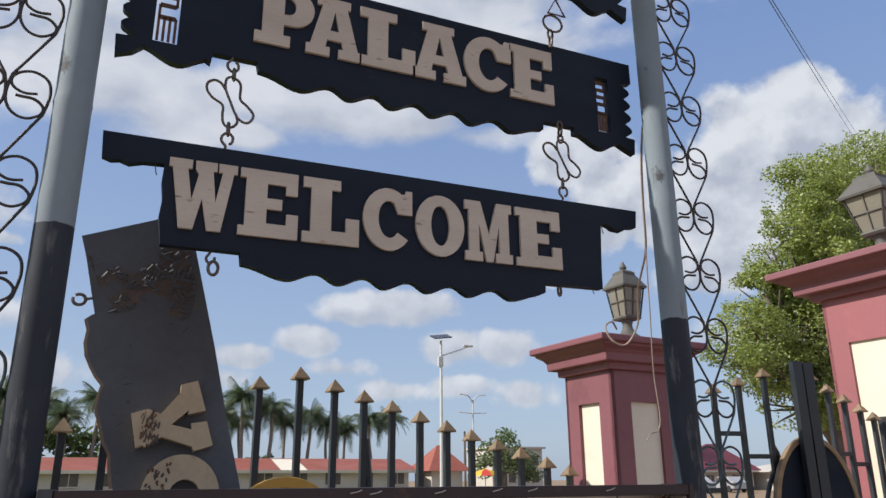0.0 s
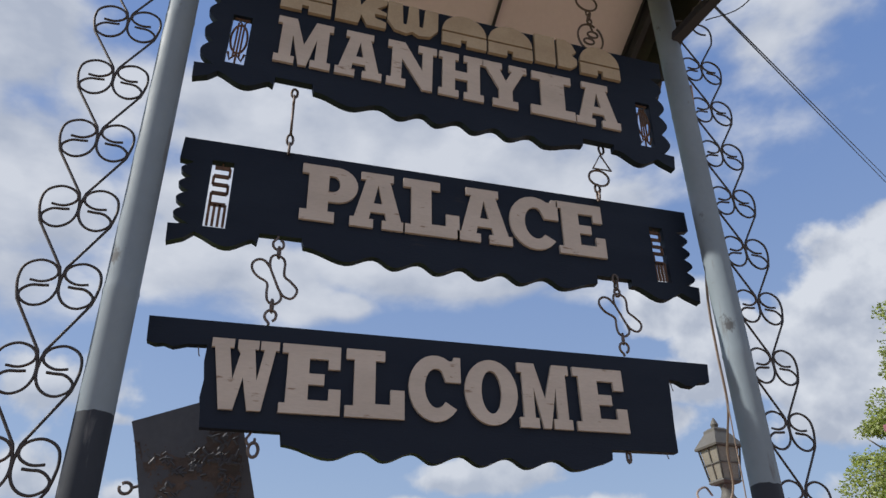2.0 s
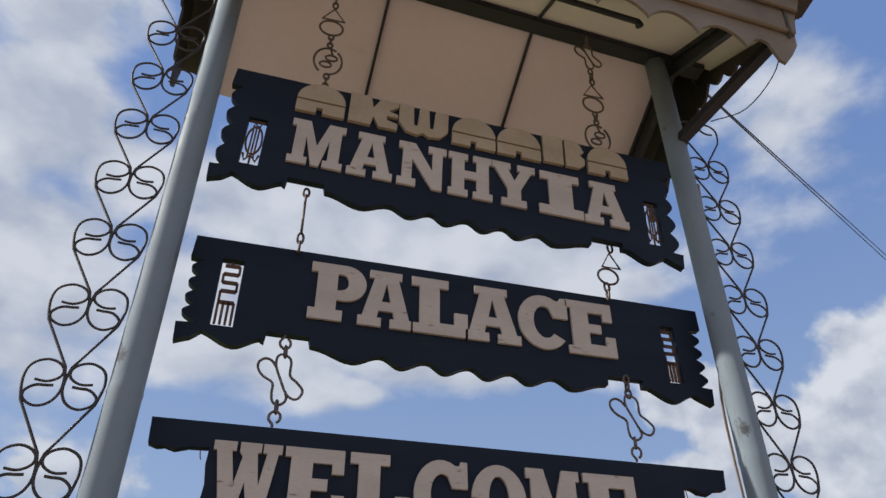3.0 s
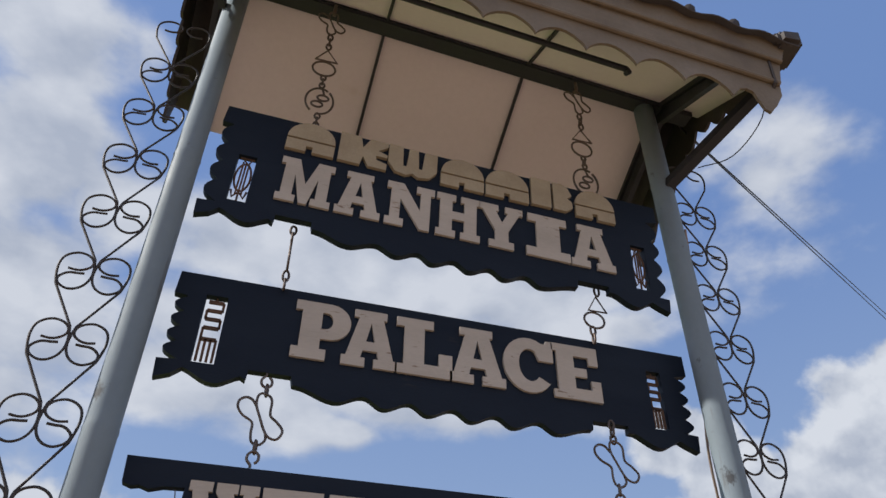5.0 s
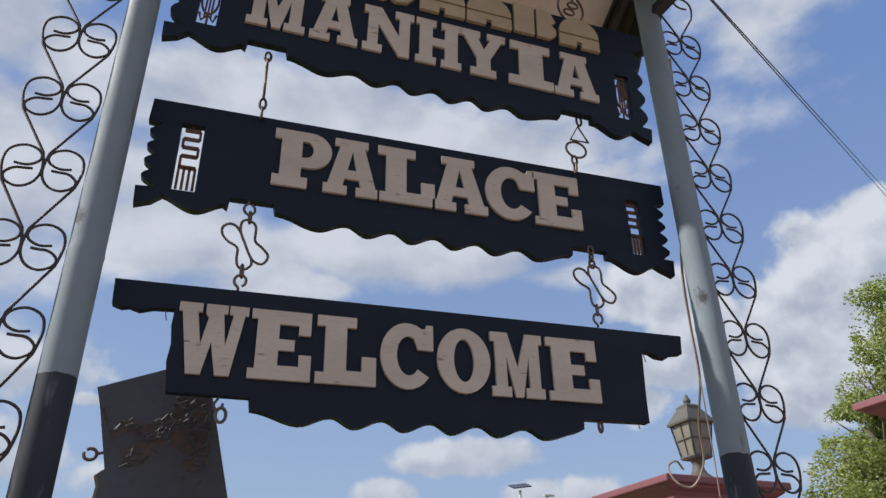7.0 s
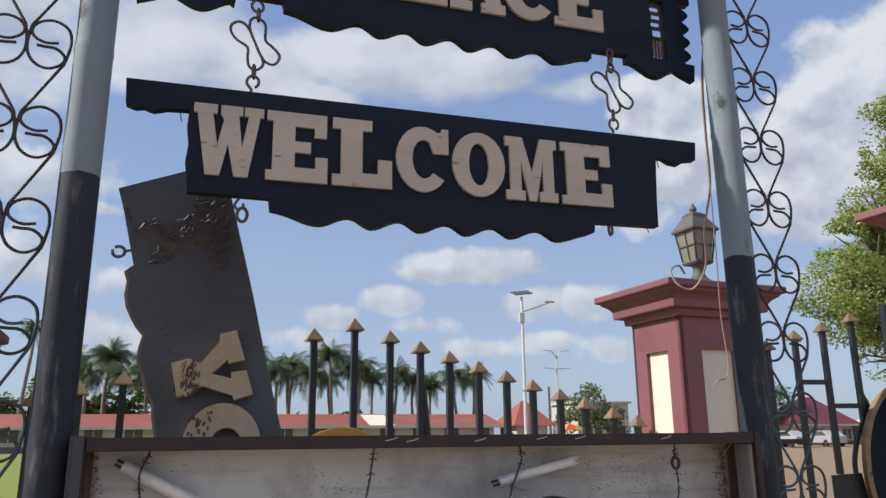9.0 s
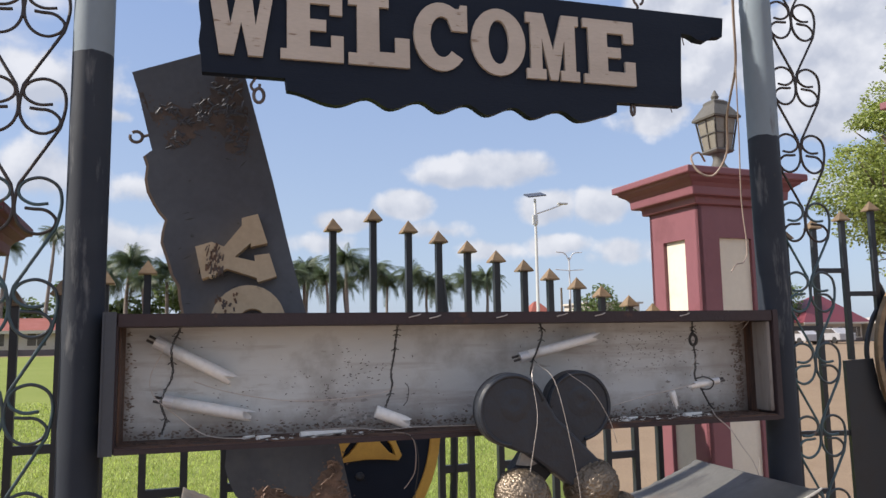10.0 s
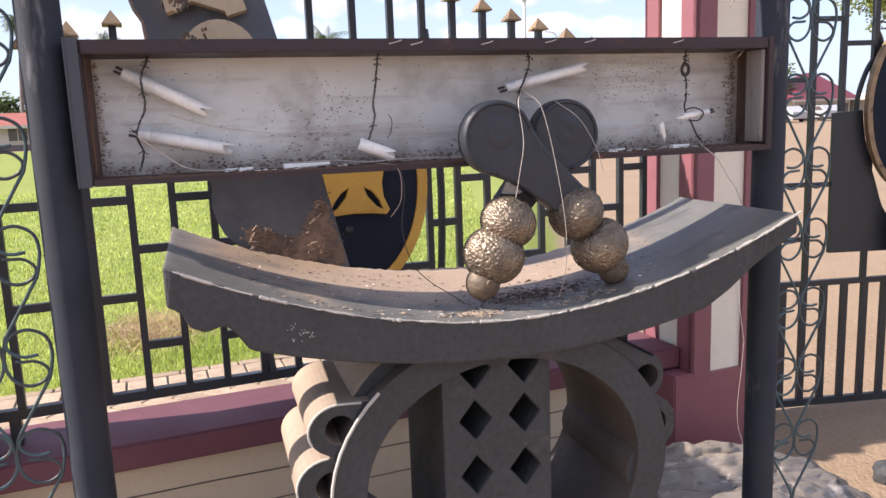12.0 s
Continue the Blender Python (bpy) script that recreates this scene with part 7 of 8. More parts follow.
def nut(cx, cy, cz, rx, rz, tilt):
    """A bead modelled with worm-like wrinkles."""
    bm = bmesh.new()
    bmesh.ops.create_icosphere(bm, subdivisions=6, radius=1.0)
    for v in bm.verts:
        p = v.co.copy()
        q = Vector((p.x * 7.0, p.y * 7.0, p.z * 11.0)) + Vector((cx * 31, cz * 17, 0))
        q += Vector((noise.noise(q * .7), noise.noise(q * .7 + Vector((9, 0, 0))), noise.noise(q * .7 + Vector((0, 9, 0))))) * .8
        crease = min(1.0, abs(noise.noise(q * 1.15)) * 3.2) ** .7 * .7 + min(1.0, abs(noise.noise(q * 2.1)) * 3.0) * .3
        v.co = Vector((p.x * rx, p.y * rx, p.z * rz)) * (1 + 0.095 * (crease - 0.6))
    m = Matrix.Translation((cx, cy, cz)) @ pose(0, 0, 0, 0, tilt, 0)
    bmesh.ops.transform(bm, matrix=m, verts=bm.verts[:])
    return part("bead", bm, M_BRONZE, orn, "wrinkled bronze-painted bead", smooth=True)


def bead_tip(cx, cy, cz, r, tilt, ex, ez):
    """A smooth ball with a turned groove and a pierced boss."""
    prof = [(r * .30 * math.sin(math.pi * .05), -r)] + [(r * math.sin(math.pi * t), -r * math.cos(math.pi * t)) for t in (.1, .2, .3, .38)]
    prof += [(r * .945, -r * .30), (r * .95, -r * .24)] + [(r * math.sin(math.pi * t), -r * math.cos(math.pi * t)) for t in (.46, .55, .65, .75, .85, .95)]
    ball = part("bead_tip", moved(lathe(prof, 24), Matrix.Translation((cx, cy, cz)) @ pose(0, 0, 0, 0, tilt, 0)), M_BRONZETIP, orn, smooth=True)
    part("eyelet", tube([(ex + .0085 * math.cos(i * .785), cy - r * .93, ez + .0085 * math.sin(i * .785)) for i in range(8)], .0036, 6, True), M_BRONZETIP, ball, smooth=True)


BY = -0.145
nut(.062, BY, 1.356, .069, .062, 25)
nut(.022, BY, 1.277, .075, .069, 25)
bead_tip(-.010, BY - .004, 1.211, .043, 20, -.004, 1.216)
nut(.246, BY, 1.367, .069, .064, -35)
nut(.312, BY, 1.278, .073, .067, -35)
bead_tip(.354, BY + .004, 1.212, .041, -30, .366, 1.219)

zs = lambda x, y: seat_top(x) + seat_lift(x, y)
spots = []
while len(spots) < 1100:
    x, y = rg.gauss(.15, .085), rg.gauss(-.10, .032)
    if SXL + .05 < x < SXR - .05 and SYF + .01 < y < SYB - .02:
        spots.append((x, y))
flakes("seat_debris", "dark dry flakes and chips scattered on the stool seat", spots + [(rg.uniform(-.6, .6), rg.uniform(-.22, .2)) for _ in range(420)], M_DEBRIS, zs, (.002, .008))
flakes("seat_flakes", "small white flakes on the stool seat", [(rg.gauss(.2, .14), rg.uniform(-.2, 0)) for _ in range(30)] + [(rg.uniform(-.6, .5), rg.uniform(-.23, .1)) for _ in range(90)], M_FLAKE, zs, (.0015, .006))
flakes("seat_crumbs", "tan crumbs of worn cement along the seat front", [(rg.gauss(-.05, .035), rg.gauss(-.195, .012)) for _ in range(130)] + [(rg.gauss(.25, .06), rg.gauss(-.195, .014)) for _ in range(110)] + [(rg.gauss(-.35, .10), rg.gauss(-.21, .012)) for _ in range(40)], M_SUNLIT_TANWEAR, zs, (.003, .009))
flakes("seat_paper", "scrap of white paper on the seat", [(.185, .03)], M_FLAKE, zs, (.016, .018))


# ---- loose cable, pavement, distance ----
single("cable", tube(smooth_line([(.99, -.03, 3.9), (.965, .0, 3.4), (.95, .08, 3.04), (1.03, .2, 2.86), (1.106, .3, 2.70), (1.21, .47, 2.645), (1.288, .6, 2.601), (1.37, .72, 2.49), (1.345, .78, 2.405), (1.285, .80, 2.42), (1.28, .84, 2.49), (1.40, .95, 2.545), (1.50, 1.05, 2.535)], 6), .0048, 6), M_CABLE, "pale old flex looped from pole to pillar cap", "cable", "loose wires")
single("cable", tube(smooth_line([(1.106, .3, 2.70), (1.15, .36, 2.57), (1.18, .4, 2.452), (1.213, .45, 2.233), (1.225, .45, 2.056), (1.20, .44, 2.0), (1.158, .43, 1.988), (1.128, .42, 1.96)], 6), .0025, 5), M_CABLE, "thin pale wire hanging beside the pole", "cable", "loose wires")
single("cable", tube(smooth_line([(1.595, .92, 1.20), (1.585, .91, .95), (1.59, .9, .751), (1.616, .9, .593), (1.617, .9, .56), (1.607, .9, .436), (1.592, .9, .265), (1.602, .9, .164), (1.625, .9, .09), (1.63, .88, GZ + .02)], 6), .0011, 5), M_WIRE, "thin pale wire hanging in front of the pillar", "cable", "loose wires")
for dz in (0, .035):
    a, b = Vector((1.15, .03, 4.64 + dz * .3)), Vector((45.3, 29.7, 22.9 + dz * 26))
    pts = [a + (b - a) * (i / 20) + Vector((0, 0, -.2 * math.sin(math.pi * i / 20))) for i in range(21)]
    single("overhead_cable", tube(pts, .0040, 6), M_BWIRE, "black overhead service cable", "cable", "overhead cables")
wire([(1.19, -.48, 4.38), (1.20, -.40, 4.25), (1.14, -.25, 4.16), (1.06, -.12, 4.19)], .0025, M_BWIRE, "short black cable looped under the eave")


def mound():
    """Crumpled sheeting over rubble at the foot of the pillar, ragged in outline."""
    n = 90
    v, f = [], []
    for i in range(n + 1):
        for j in range(n + 1):
            a, b = i / n * 2 - 1, j / n * 2 - 1
            e = .25 * noise.noise(Vector((a * 1.7, b * 1.7, 7)))
            h = min(1.0, max(0.0, (1 - abs(a + .05) ** 3 - abs(b) ** 3 + e) * 1.6)) ** .5
            fold = .034 * (1 - 3 * abs(noise.noise(Vector((a * .9, b * 3.0 + a * .6, 2))))) + .016 * (1 - 3 * abs(noise.noise(Vector((a * 2.0 - b, b * 5.5 + a, 5))))) + .005 * noise.noise(Vector((a * 9, b * 12, 4)))
            slope = .205 - .16 * max(0.0, a + .1) + .06 * b
            z = GZ - .01 + h * (slope + fold)
            v.append((1.45 + a * .62 + .03 * noise.noise(Vector((a * 9, b * 9, 5))), .62 + b * .34 + .03 * noise.noise(Vector((a * 9, b * 9, 8))), z))
    for i in range(n):
        for j in range(n):
            f.append((i * (n + 1) + j, (i + 1) * (n + 1) + j, (i + 1) * (n + 1) + j + 1, i * (n + 1) + j + 1))
    return v, f


single("crumpled_sheet", mound(), M_PLASTIC, "crumpled grey plastic sheeting heaped on the earth", "sheeting", smooth=True)
lump = bmesh.new()
bmesh.ops.create_icosphere(lump, subdivisions=3, radius=1.0)
for q in lump.verts:
    w = 1 + .25 * noise.noise(q.co * 1.6)
    q.co = Vector((2.26 + q.co.x * .085 * w, .66 + q.co.y * .07 * w, GZ + .03 + q.co.z * .075 * w))
single("stone", lump, M_STOOL, "dark rough stone lying on the earth", "stone")

# herringbone strip behind the fence
pav = thing("pavement", "strip of tan cement pavers behind the fence", "pavement", kind="structure")
PV = land(0, 2.2) + 0.03


part("bed", on_fence(block(-2.86, 1.36, 0.206, 1.25, PV - .3, PV - .009)), M_PAVERBED, pav)


def paver_mesh(a, b):
    me = bpy.data.meshes.new("paver")
    bm = bblock(-a, a, -b, b, -.03, 0, .004, 1)
    bm.to_mesh(me)
    bm.free()
    me.materials.append(M_PAVER)
    return me


def lay(me, u, v, turn):
    part("paver", me, None, pav, m=FENCE @ Matrix.Translation((u, v, PV + rg.uniform(-.002, .002))) @ pose(0, 0, 0, rg.uniform(-.8, .8), rg.uniform(-.8, .8), turn + rg.uniform(-1, 1)))


BLOCK, KERB = paver_mesh(.0955, .0465), paver_mesh(.0745, .036)
for i in range(26):                                    # edging course against the lawn
    lay(KERB, -2.75 + i * .158, 1.212, 0)
for i in range(40):                                    # soldier course
    lay(BLOCK, -2.75 + i * .103, 1.070, 90)
for r in range(-30, 31):                               # herringbone at 45 degrees
    for k in range(-12, 13):
        for x, y, turn in ((-r + 4 * k + 1.0, r + .5, 45), (-r + 4 * k + 2.5, r + 1.0, 135)):
            u, v = (x - y) * .0707 - .7, (x + y) * .0707 + .5
            if -2.7 < u < 1.28 and .15 < v < .92:
                lay(BLOCK, u, v, turn)

# grass
gv, gf = [], []
rgg = random.Random(21)
while len(gf) < 110000:
    v = 1.235 + rgg.random() ** 1.7 * 15
    u = rgg.uniform(-1.0 - v * .62, 1.2 + .42 * (v - 1))
    p = FENCE @ Vector((u, v, 0))
    z = land(p.x, p.y) - .004
    a, h, w = rgg.uniform(0, 6.283), rgg.uniform(.018, .058) * (1 + .3 * noise.noise(Vector((u, v, 0)) * 2)), rgg.uniform(.0014, .003) * (1 + v * .3)
    lean = rgg.uniform(.2, .9) * h
    b = rgg.uniform(0, 6.283)
    k = len(gv)
    gv += [(p.x - w * math.cos(a), p.y - w * math.sin(a), z), (p.x + w * math.cos(a), p.y + w * math.sin(a), z), (p.x + lean * math.cos(b), p.y + lean * math.sin(b), z + h)]
    gf.append((k, k + 1, k + 2))
single("grass", (gv, gf), M_GRASS, "short bright green mown grass blades", "grass", kind="stuff")


dv, df = [], []
DRY = Vector((-1.10, 3.45, 0))
for _ in range(6500):
    p = DRY + Vector((rgg.gauss(0, .15), rgg.gauss(.06, .22), 0))
    z = land(p.x, p.y)
    a, b, h = rgg.uniform(0, 6.283), rgg.uniform(0, 6.283), rgg.uniform(.02, .075)
    k = len(dv)
    w, lean = .0036, rgg.uniform(.4, 2.2) * h
    dv += [(p.x - w * math.cos(a), p.y - w * math.sin(a), z), (p.x + w * math.cos(a), p.y + w * math.sin(a), z), (p.x + lean * math.cos(b), p.y + lean * math.sin(b), z + h * .7)]
    df.append((k, k + 1, k + 2))
single("dry_grass", (dv, df), M_STRAW, "tuft of dry brown straw in the lawn", "grass", kind="stuff")


# ---- trees ----
def frond(length, droop, n=10, leaf=0.55):
    """A palm frond: a drooping rib with two rows of hanging leaflets."""
    v, f = [], []
    pts = []
    for i in range(n + 1):
        t = i / n
        pts.append(Vector((length * (t - .18 * t * t * droop), 0, length * (.42 * t - droop * .72 * t * t))))
    for i in range(n):
        a, b = pts[i], pts[i + 1]
        w = leaf * math.sin(math.pi * (0.12 + .86 * (i + .5) / n)) ** .6
        for s in (-1, 1):
            for q in (0.15, .6):
                c = a + (b - a) * q
                d = a + (b - a) * (q + .34)
                k = len(v)
                tip = c + (b - a) * .8 + Vector((0, s * w * .7, -w * .85))
                v += [c, d, tip]
                f.append((k, k + 1, k + 2))
    k = len(v)
    rib = tube(pts, .03, 4, taper=.3)
    return joined((v, f), rib)


def palm(seed, h=7.6, size=1.0, girth=.22):
    r = random.Random(seed)
    trunk = tube([(0.25 * math.sin(i * .5 + seed), .1 * i / 8, h * i / 8) for i in range(9)], girth, 8, taper=.62)
    top = Vector((0.25 * math.sin(4 + seed), .1, h))
    geos = []
    for i in range(44):
        g = frond(r.uniform(1.8, 2.8) * size, r.uniform(.5, 2.0), 12, r.uniform(.7, 1.0) * size)
        geos.append(moved(g, Matrix.Translation(top) @ pose(0, 0, 0, r.uniform(-18, 18), r.uniform(-62, 14), i * 137.5 + r.uniform(-12, 12))))
    return trunk, joined(*geos)


PALMS = []
for sd in (1, 5, 9):
    tr, cr = palm(sd)
    th = thing("palm_tree", "tall royal palm with pale trunk and drooping dark fronds", "palm tree", "row of palms")
    part("trunk", tr, M_PALMBARK, th, smooth=True)
    part("crown", cr, M_PALM, th)
    PALMS.append(th)
SPOTS = [(-30, 76, .95), (-26.5, 80, 1.12), (-23, 75, .9), (-13.5, 80, 1.05), (-11, 75, .88), (-9.4, 77, 1.10), (-7.6, 74, .84), (-5.8, 78, 1.04), (-4.0, 75, .86), (-1.5, 77, 1.08), (1.5, 75, .92), (4.0, 79, 1.1),
         (6.3, 75, .94), (7.9, 78, 1.06), (9.4, 74, .90), (11.6, 75, 1.16), (14.3, 75, 1.04), (16.6, 78, .88), (18.6, 76, .96), (20.8, 77, .88), (22.9, 78, .80), (25.2, 76, .92), (27.6, 77, .96), (-12.4, 83, 1.02), (-8.6, 84, .96), (5.1, 83, .98), (8.6, 84, 1.0), (13.0, 84, .92), (24.0, 84, .90)]
for i, (x, y, s) in enumerate(SPOTS):
    m = Matrix.Translation((x, y, land(x, y))) @ pose(0, 0, 0, 0, 0, i * 67) @ Matrix.Scale(s, 4)
    if i < 3:
        PALMS[i].matrix_basis = m
        continue
    cp = copy_thing(PALMS[i % 3], Matrix.Identity(4))
    cp.matrix_basis = m
for sd, x, h in ((3, -19.9, 9.8), (4, -16.2, 11.0)):
    tr, cr = palm(sd, h, .62, .20)
    th = thing("palm_tree", "slender tall palm with thin trunk and small crown", "palm tree", "row of palms", at=(x, 76, land(x, 76)))
    part("trunk", tr, M_PALMBARK, th, smooth=True)
    part("crown", cr, M_PALM, th)


def leafy(seed, blobs, per, leaf):
    """A crown of many small leaf blades in clumps, with gaps."""
    r = random.Random(seed)
    v, f = [], []
    for c, rad in blobs:
        c = Vector(c)
        for _ in range(int(per * rad * rad)):
            d = Vector((r.gauss(0, 1), r.gauss(0, 1), r.gauss(0, 1))).normalized() * rad * (r.random() ** .38)
            d.z *= .8
            p = c + d
            if noise.noise(p * .9) + .6 * noise.noise(p * 2.6) < -.10:
                continue
            a = Vector((r.gauss(0, 1), r.gauss(0, 1), r.gauss(0, .5) - .3)).normalized()
            s = a.cross(Vector((r.gauss(0, 1), r.gauss(0, 1), r.gauss(0, 1)))).normalized()
            ln, w = leaf * r.uniform(.7, 1.4), leaf * r.uniform(.22, .38)
            k = len(v)
            v += [p, p + a * ln * .5 + s * w, p + a * ln, p + a * ln * .5 - s * w]
            f.append((k, k + 1, k + 2, k + 3))
    return v, f


def limbs(base, blobs, r0, seed):
    r = random.Random(seed)
    base = Vector(base)
    fork = base + Vector((0, 0, 2.6))
    geos = [tube([base + Vector((0, 0, -.1)), base + Vector((.08, 0, 1.2)), fork], r0, 10, taper=.75)]
    for c, rad in blobs:
        if rad < .75:
            continue
        c = Vector(c)
        mid = fork.lerp(c, .5) + Vector((r.uniform(-.3, .3), r.uniform(-.3, .3), .3))
        geos.append(tube(smooth_line([fork - Vector((0, 0, .3)), mid, c], 4), r0 * .42, 7, taper=.25))
        for _ in range(3):
            d = Vector((r.gauss(0, 1), r.gauss(0, 1), r.gauss(0, .6))).normalized() * rad * .8
            geos.append(tube([mid.lerp(c, .6), c + d], r0 * .14, 5, taper=.3))
    return joined(*geos)


def tree(name, label, base, blobs, per, leaf, mat, seed, r0=.3):
    th = thing(name, label, "tree")
    part("trunk", limbs(base, blobs, r0, seed), M_BARK, th, smooth=True)
    part("crown", leafy(seed, blobs, per, leaf), mat, th)
    return th


rt = random.Random(3)
NB = []
for x, y, z, r in ((17.3, 14.5, 4.9, 1.0), (17.7, 15, 7.4, 1.1), (18.3, 15, 8.4, 1.0), (17.0, 15, 6.0, 1.3), (19.2, 14, 9.5, 1.1), (19.9, 15, 10.7, 1.2), (21.0, 15, 11.6, 1.6), (23.0, 15, 12.5, 1.7), (18.6, 15, 6.2, 1.5), (20.3, 14.5, 8.2, 1.7), (22.0, 15, 9.6, 1.8), (20.6, 15, 5.4, 1.7), (23.4, 15, 7.0, 2.0), (25.4, 15, 11.6, 2.1),
                   (18.4, 15, 4.0, 1.1), (18.2, 14.6, 9.5, .55), (17.5, 14.2, 7.2, .5), (16.2, 14.2, 5.2, .55), (25.6, 16, 8.4, 2.2), (22.4, 14.5, 4.6, 1.7), (19.2, 14.2, 7.4, .9), (19.2, 14.6, 4.2, 1.3), (21.6, 14.2, 6.6, 1.2), (26.6, 15, 13.6, 1.6), (20.0, 14.4, 11.4, .5), (17.9, 14.4, 8.0, .5), (24.6, 14.6, 13.4, .9), (18.9, 14.8, 8.3, 1.2), (20.4, 14.8, 9.2, 1.3), (18.4, 15.4, 7.4, 1.2), (19.8, 15.4, 6.8, 1.5), (21.4, 15.6, 8.0, 1.6), (18.0, 15.4, 5.0, 1.4), (23.6, 15.4, 10.4, 1.8)):
    NB.append(((x, y, z), r))
for (x, y, z), r in list(NB):
    for _ in range(5 if r > 1 else 2):
        d = Vector((rt.gauss(0, 1), rt.gauss(0, 1) - .3, rt.gauss(0, .9))).normalized() * r * rt.uniform(.75, 1.15)
        NB.append(((x + d.x, y + d.y, z + d.z * .8), r * rt.uniform(.22, .42)))
tree("neem_tree", "large bright green leafy neem tree behind the gate", (20.5, 15.2, land(20.5, 15.2)), NB, 2700, .105, M_LEAF, 5, .45)
tree("shade_tree", "round dark green shade tree far off", (33.5, 62, land(33.5, 62)), [((33.5, 62, 4.2), 2.2), ((31.7, 62, 3.2), 1.6), ((35.5, 62, 3.3), 1.8), ((33.5, 61.5, 5.6), 1.2), ((36.7, 62, 2.4), 1.1), ((31.9, 62, 4.7), .9)], 330, .3, M_DTREE, 6, .3)
tree("shade_tree", "dark green tree beside the maroon-roofed house", (53.8, 62, land(53.8, 62)), [((54.3, 62, 5.4), 1.9), ((55.4, 62, 3.8), 1.4), ((53.0, 62, 6.6), 1.5), ((51.6, 62, 4.4), 2.0), ((56.0, 62.4, 2.6), 1.0)], 330, .3, M_DTREE, 8, .3)
HB = []
for i in range(26):
    HB.append(((-44 + i * 2.7 + rt.uniform(-.6, .6), 84 + rt.uniform(-1, 1), 2.3 + rt.uniform(-.8, 1.3)), rt.uniform(1.5, 2.3)))
for i in range(11):
    HB.append(((-21 + i * 1.9 + rt.uniform(-.5, .5), 81 + rt.uniform(-1, 1), 5.4 + rt.uniform(-1.0, 1.2)), rt.uniform(1.5, 2.1)))
single("far_woods", leafy(12, HB, 150, .6), M_DTREE, "distant belt of dark trees behind the palms", "woods", kind="stuff")


# ---- buildings ----
def long_house(name, label, x0, x1, y, base, wall_h, ridge, roof_mat, depth, step, group=""):
    th = thing(name, label, "building", group)
    part("wall", block(x0, x1, y, y + depth, base - .5, base + wall_h), M_WHITEWALL, th)
    part("plinth", block(x0 - .02, x1 + .02, y - .04, y, base - .5, base + .45), M_GREYBAND, th)
    e = .7
    v = [(x0 - e, y - e, base + wall_h - .1), (x1 + e, y - e, base + wall_h - .1), (x1 + e, y + depth / 2, ridge), (x0 - e, y + depth / 2, ridge), (x1 + e, y + depth + e, base + wall_h - .1), (x0 - e, y + depth + e, base + wall_h - .1)]
    part("roof", (v, [(0, 1, 2, 3), (3, 2, 4, 5), (0, 3, 5), (1, 4, 2), (0, 5, 4, 1)]), roof_mat, th)
    part("eave_board", block(x0 - e, x1 + e, y - e - .05, y - e, base + wall_h - .32, base + wall_h - .08), M_WHITEWALL, th)
    x = x0 + step * .4
    while x < x1 - 1.2:
        w = part("window", block(x, x + 1.3, y - .05, y + .05, base + .75, base + 1.75), M_WINDOW, th)
        part("sill", block(x - .1, x + 1.4, y - .12, y - .05, base + .66, base + .75), M_WHITEWALL, w)
        part("mullion", block(x + .62, x + .68, y - .07, y - .05, base + .75, base + 1.75), M_WHITEWALL, w)
        x += step
    return th


red = long_house("long_building", "long white single-storey building with faded red metal roof", -48, 24.5, 63, .82, 2.0, 3.80, M_REDROOF, 8, 2.9)
part("patched_sheet", ([(13.0, 62.25, 2.74), (15.2, 62.25, 2.74), (15.2, 66.6, 3.73), (13.0, 66.6, 3.73)], [(0, 1, 2, 3)]), M_CREAM, red, "pale replaced roof sheet")
g = thing("gable_building", "white house with red hipped metal roof", "building")
part("wall", block(26.3, 29.3, 62, 66, .3, 2.75), M_WHITEWALL, g)
part("roof", ([(25.7, 61.2, 2.65), (29.9, 61.2, 2.65), (29.9, 67, 2.65), (25.7, 67, 2.65), (27.6, 63.8, 4.95), (28.0, 63.8, 4.95)], [(0, 1, 5, 4), (1, 2, 5), (2, 3, 4, 5), (3, 0, 4), (0, 3, 2, 1)]), M_REDROOF, g)
w2 = thing("white_block", "pale two-storey block far behind the trees", "building")
part("wall", block(36.5, 42.5, 70, 76, .3, 5.0), M_WHITEWALL, w2)
part("roof", block(36.2, 42.8, 69.7, 76.3, 5.0, 5.2), M_WHITEWALL, w2)
for i in range(4):
    for k in range(2):
        part("window", block(37.0 + i * 1.4, 37.8 + i * 1.4, 69.96, 70.02, 1.6 + k * 1.7, 2.6 + k * 1.7), M_WINDOW, w2)
mr = thing("maroon_roof_house", "white house with dark maroon hipped roof across the yard", "building")
part("wall", block(54.9, 61.9, 60, 66, .2, 2.75), M_WHITEWALL, mr)
part("plinth", block(54.88, 61.92, 59.95, 59.998, .2, 1.05), M_GREYBAND, mr)
part("roof", ([(54.2, 59.3, 2.62), (62.6, 59.3, 2.62), (62.6, 66.7, 2.62), (54.2, 66.7, 2.62), (57.6, 61.8, 5.35), (58.9, 61.8, 5.35)], [(0, 1, 5, 4), (1, 2, 5), (2, 3, 4, 5), (3, 0, 4), (0, 3, 2, 1)]), M_MAROONROOF, mr)
part("eave_board", block(54.2, 62.6, 59.25, 59.3, 2.45, 2.63), M_WHITEWALL, mr)
for x in (55.6, 57.3, 59.0, 60.7):
    w = part("window", block(x, x + .95, 59.93, 60.02, 1.15, 2.15), M_WINDOW, mr)
    part("mullion", block(x + .44, x + .50, 59.91, 59.93, 1.15, 2.15), M_WHITEWALL, w)
    part("sill", block(x - .08, x + 1.03, 59.86, 59.93, 1.06, 1.15), M_WHITEWALL, w)
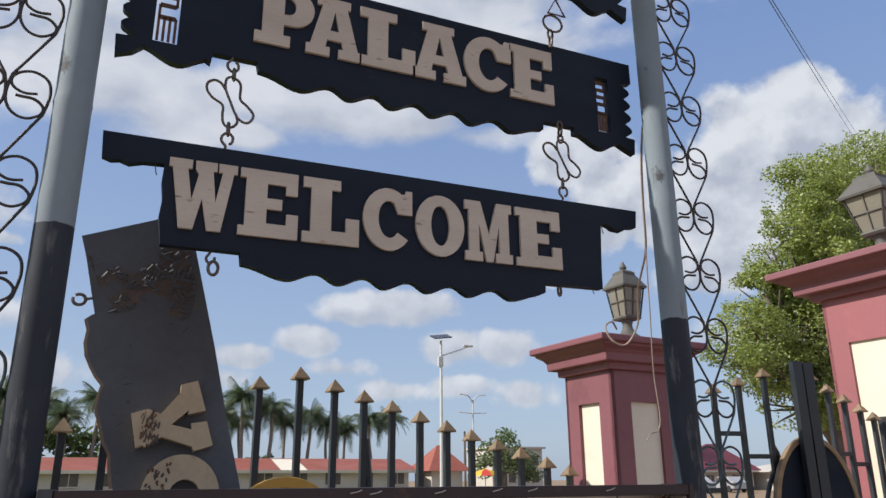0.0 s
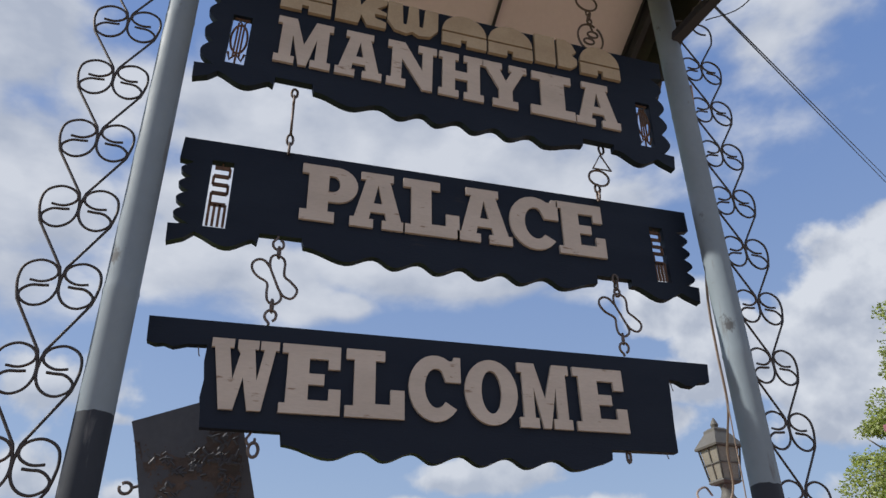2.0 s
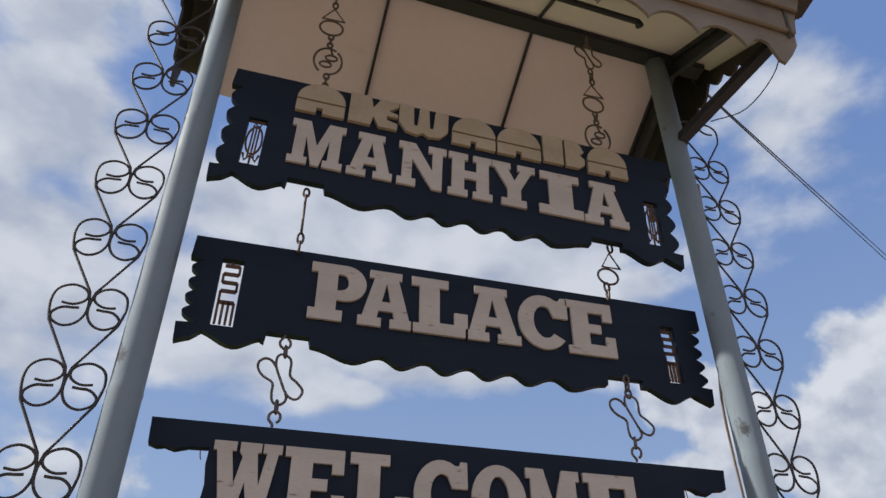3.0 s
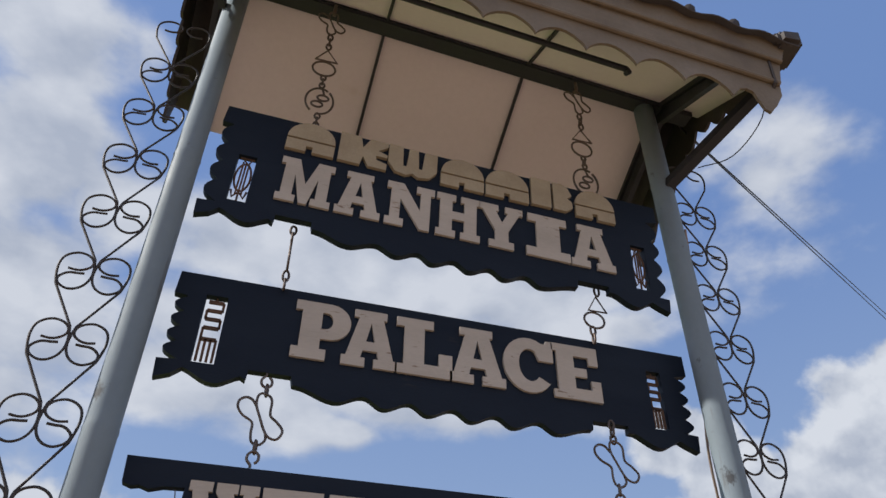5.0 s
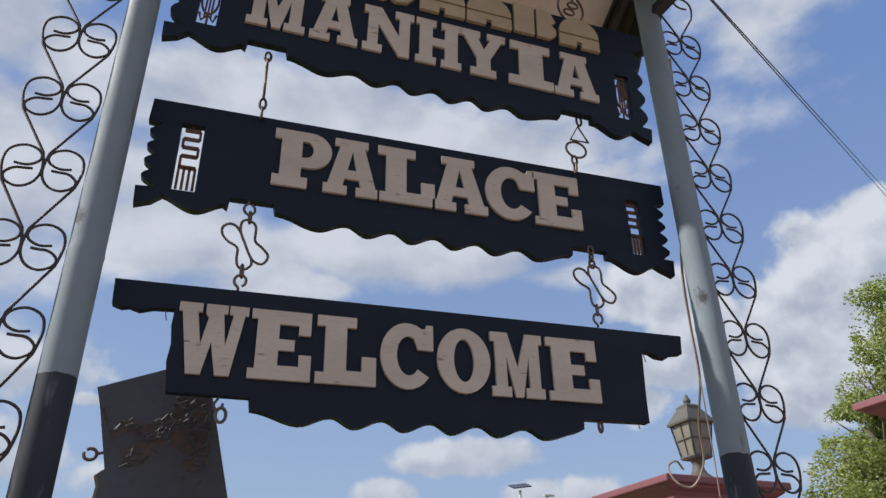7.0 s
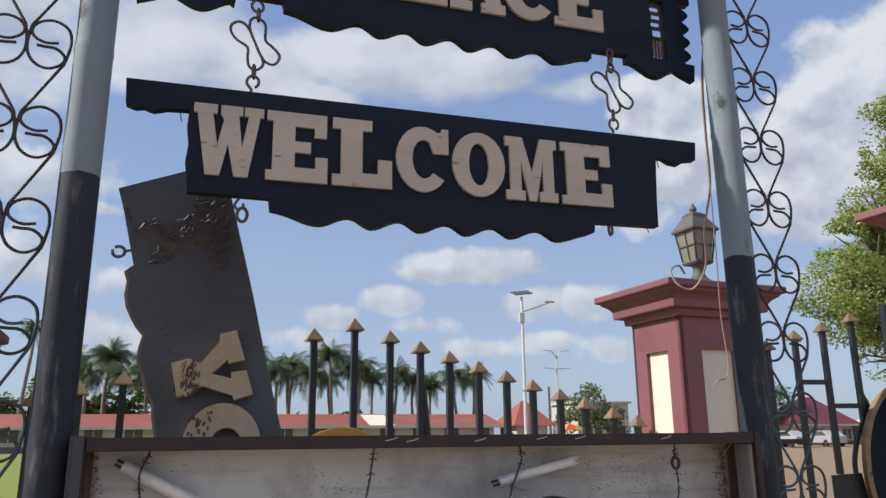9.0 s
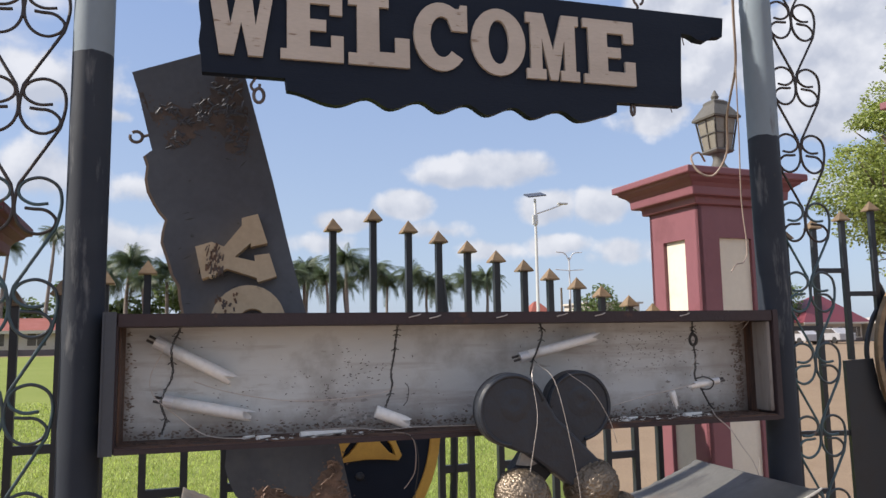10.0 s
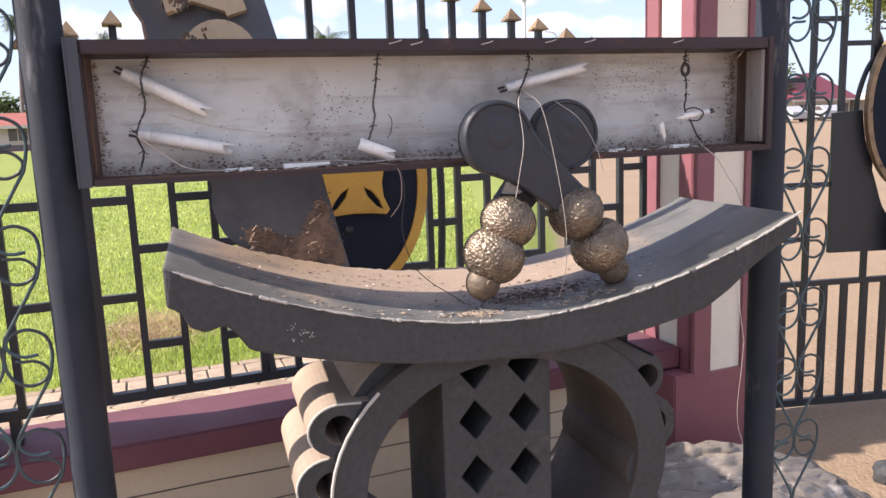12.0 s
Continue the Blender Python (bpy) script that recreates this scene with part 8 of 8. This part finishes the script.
an = thing("yard_shed", "low white outbuilding with a pale sloping sheet roof", "building")
part("wall", block(62.9, 68.5, 58.5, 63, .2, 2.5), M_WHITEWALL, an)
part("roof", ([(62.0, 57.8, 2.45), (69, 57.8, 3.3), (69, 63.6, 3.3), (62.0, 63.6, 2.45), (62.0, 57.8, 2.6), (69, 57.8, 3.45), (69, 63.6, 3.45), (62.0, 63.6, 2.6)], [(0, 3, 2, 1), (4, 5, 6, 7), (0, 1, 5, 4), (1, 2, 6, 5), (2, 3, 7, 6), (3, 0, 4, 7)]), M_WHITEWALL, an)


def car(x, y, turn):
    th = thing("car", "small pale parked car far across the yard", "car", "parked cars", at=(x, y, land(x, y)), turn=turn)
    prof = [(-2.0, .3), (2.0, .3), (2.05, .62), (1.9, .82), (1.1, .92), (.55, 1.38), (-.95, 1.40), (-1.6, .98), (-2.0, .92)]
    part("body", plate([ccw(prof)], -.8, .8), M_CAR, th, bevel=.06)
    part("glass", plate([ccw([(1.0, .93), (.52, 1.32), (-.9, 1.33), (-1.45, .97)])], -.81, .81), M_WINDOW, th)
    for a in (-1.25, 1.3):
        for b in (-.75, .75):
            part("wheel", moved(lathe([(.2, -.09), (.31, -.08), (.31, .08), (.2, .09)], 14), Matrix.Translation((a, b, .31)) @ pose(0, 0, 0, 90)), M_BWIRE, th)


for x, y, t in ((53.6, 55, 80), (48.6, 54, 88)):
    car(x, y, t)

# street lamps
sl = thing("solar_lamp", "tall galvanised solar street lamp with tilted panel", "street lamp", at=(17.62, 40, .35))
part("pole", tube([(0, 0, land(17.8, 40) - .6), (0, 0, 9.7)], .11, 10, taper=.7), M_GALV, sl)
part("panel", moved(block(-.58, .58, -.40, .40, -.03, .03), Matrix.Translation((0, 0, 9.95)) @ pose(0, 0, 0, 22, -8, 0)), M_PANELPV, sl, "dark solar panel")
part("arm", tube([(0, 0, 8.75), (1.0, 0, 9.1), (1.9, 0, 9.45)], .04, 6), M_GALV, sl)
part("lamp_head", bblock(1.5, 2.15, -.12, .12, 9.42, 9.52, .02), M_GALV, sl)
part("control_box", bblock(-.22, .10, -.16, .02, 8.1, 8.7, .02), M_GALV, sl)
dl = thing("street_lamp", "galvanised double-arm street lamp beside the yard", "street lamp", at=(34.38, 70, .3))
part("pole", tube([(0, 0, .6), (0, 0, 9.6)], .12, 8, taper=.6), M_GALV, dl)
for s in (-1, 1):
    part("arm", tube(smooth_line([(0, 0, 9.2), (s * .5, 0, 10.0), (s * 1.5, 0, 10.15)], 4), .06, 6), M_GALV, dl)
    part("arm", tube([(0, 0, 8.2), (s * 1.6, 0, 8.3)], .05, 6), M_GALV, dl)
for x, z in ((32.9, 6.6), (33.8, 5.4)):
    single("utility_pole", tube([(x, 69, .6), (x, 69, z)], .14, 8, taper=.8), M_BARK, "plain wooden utility pole far off", "pole", "utility poles")
um = thing("parasol", "red and yellow market parasol open over a stall", "parasol", at=(23.0, 45, land(23, 45)))
part("pole", tube([(0, 0, 0), (0, 0, 2.0)], .03, 6), M_GALV, um)
for i in range(8):
    a, b = i * math.pi / 4, (i + 1) * math.pi / 4
    part("panel", ([(0, 0, 2.08), (.62 * math.cos(a), .62 * math.sin(a), 1.9), (.62 * math.cos(b), .62 * math.sin(b), 1.9), (.95 * math.cos(a), .95 * math.sin(a), 1.62), (.95 * math.cos(b), .95 * math.sin(b), 1.62)], [(0, 1, 2), (1, 3, 4, 2)]), M_UMBR if i % 2 else M_UMBY, um)
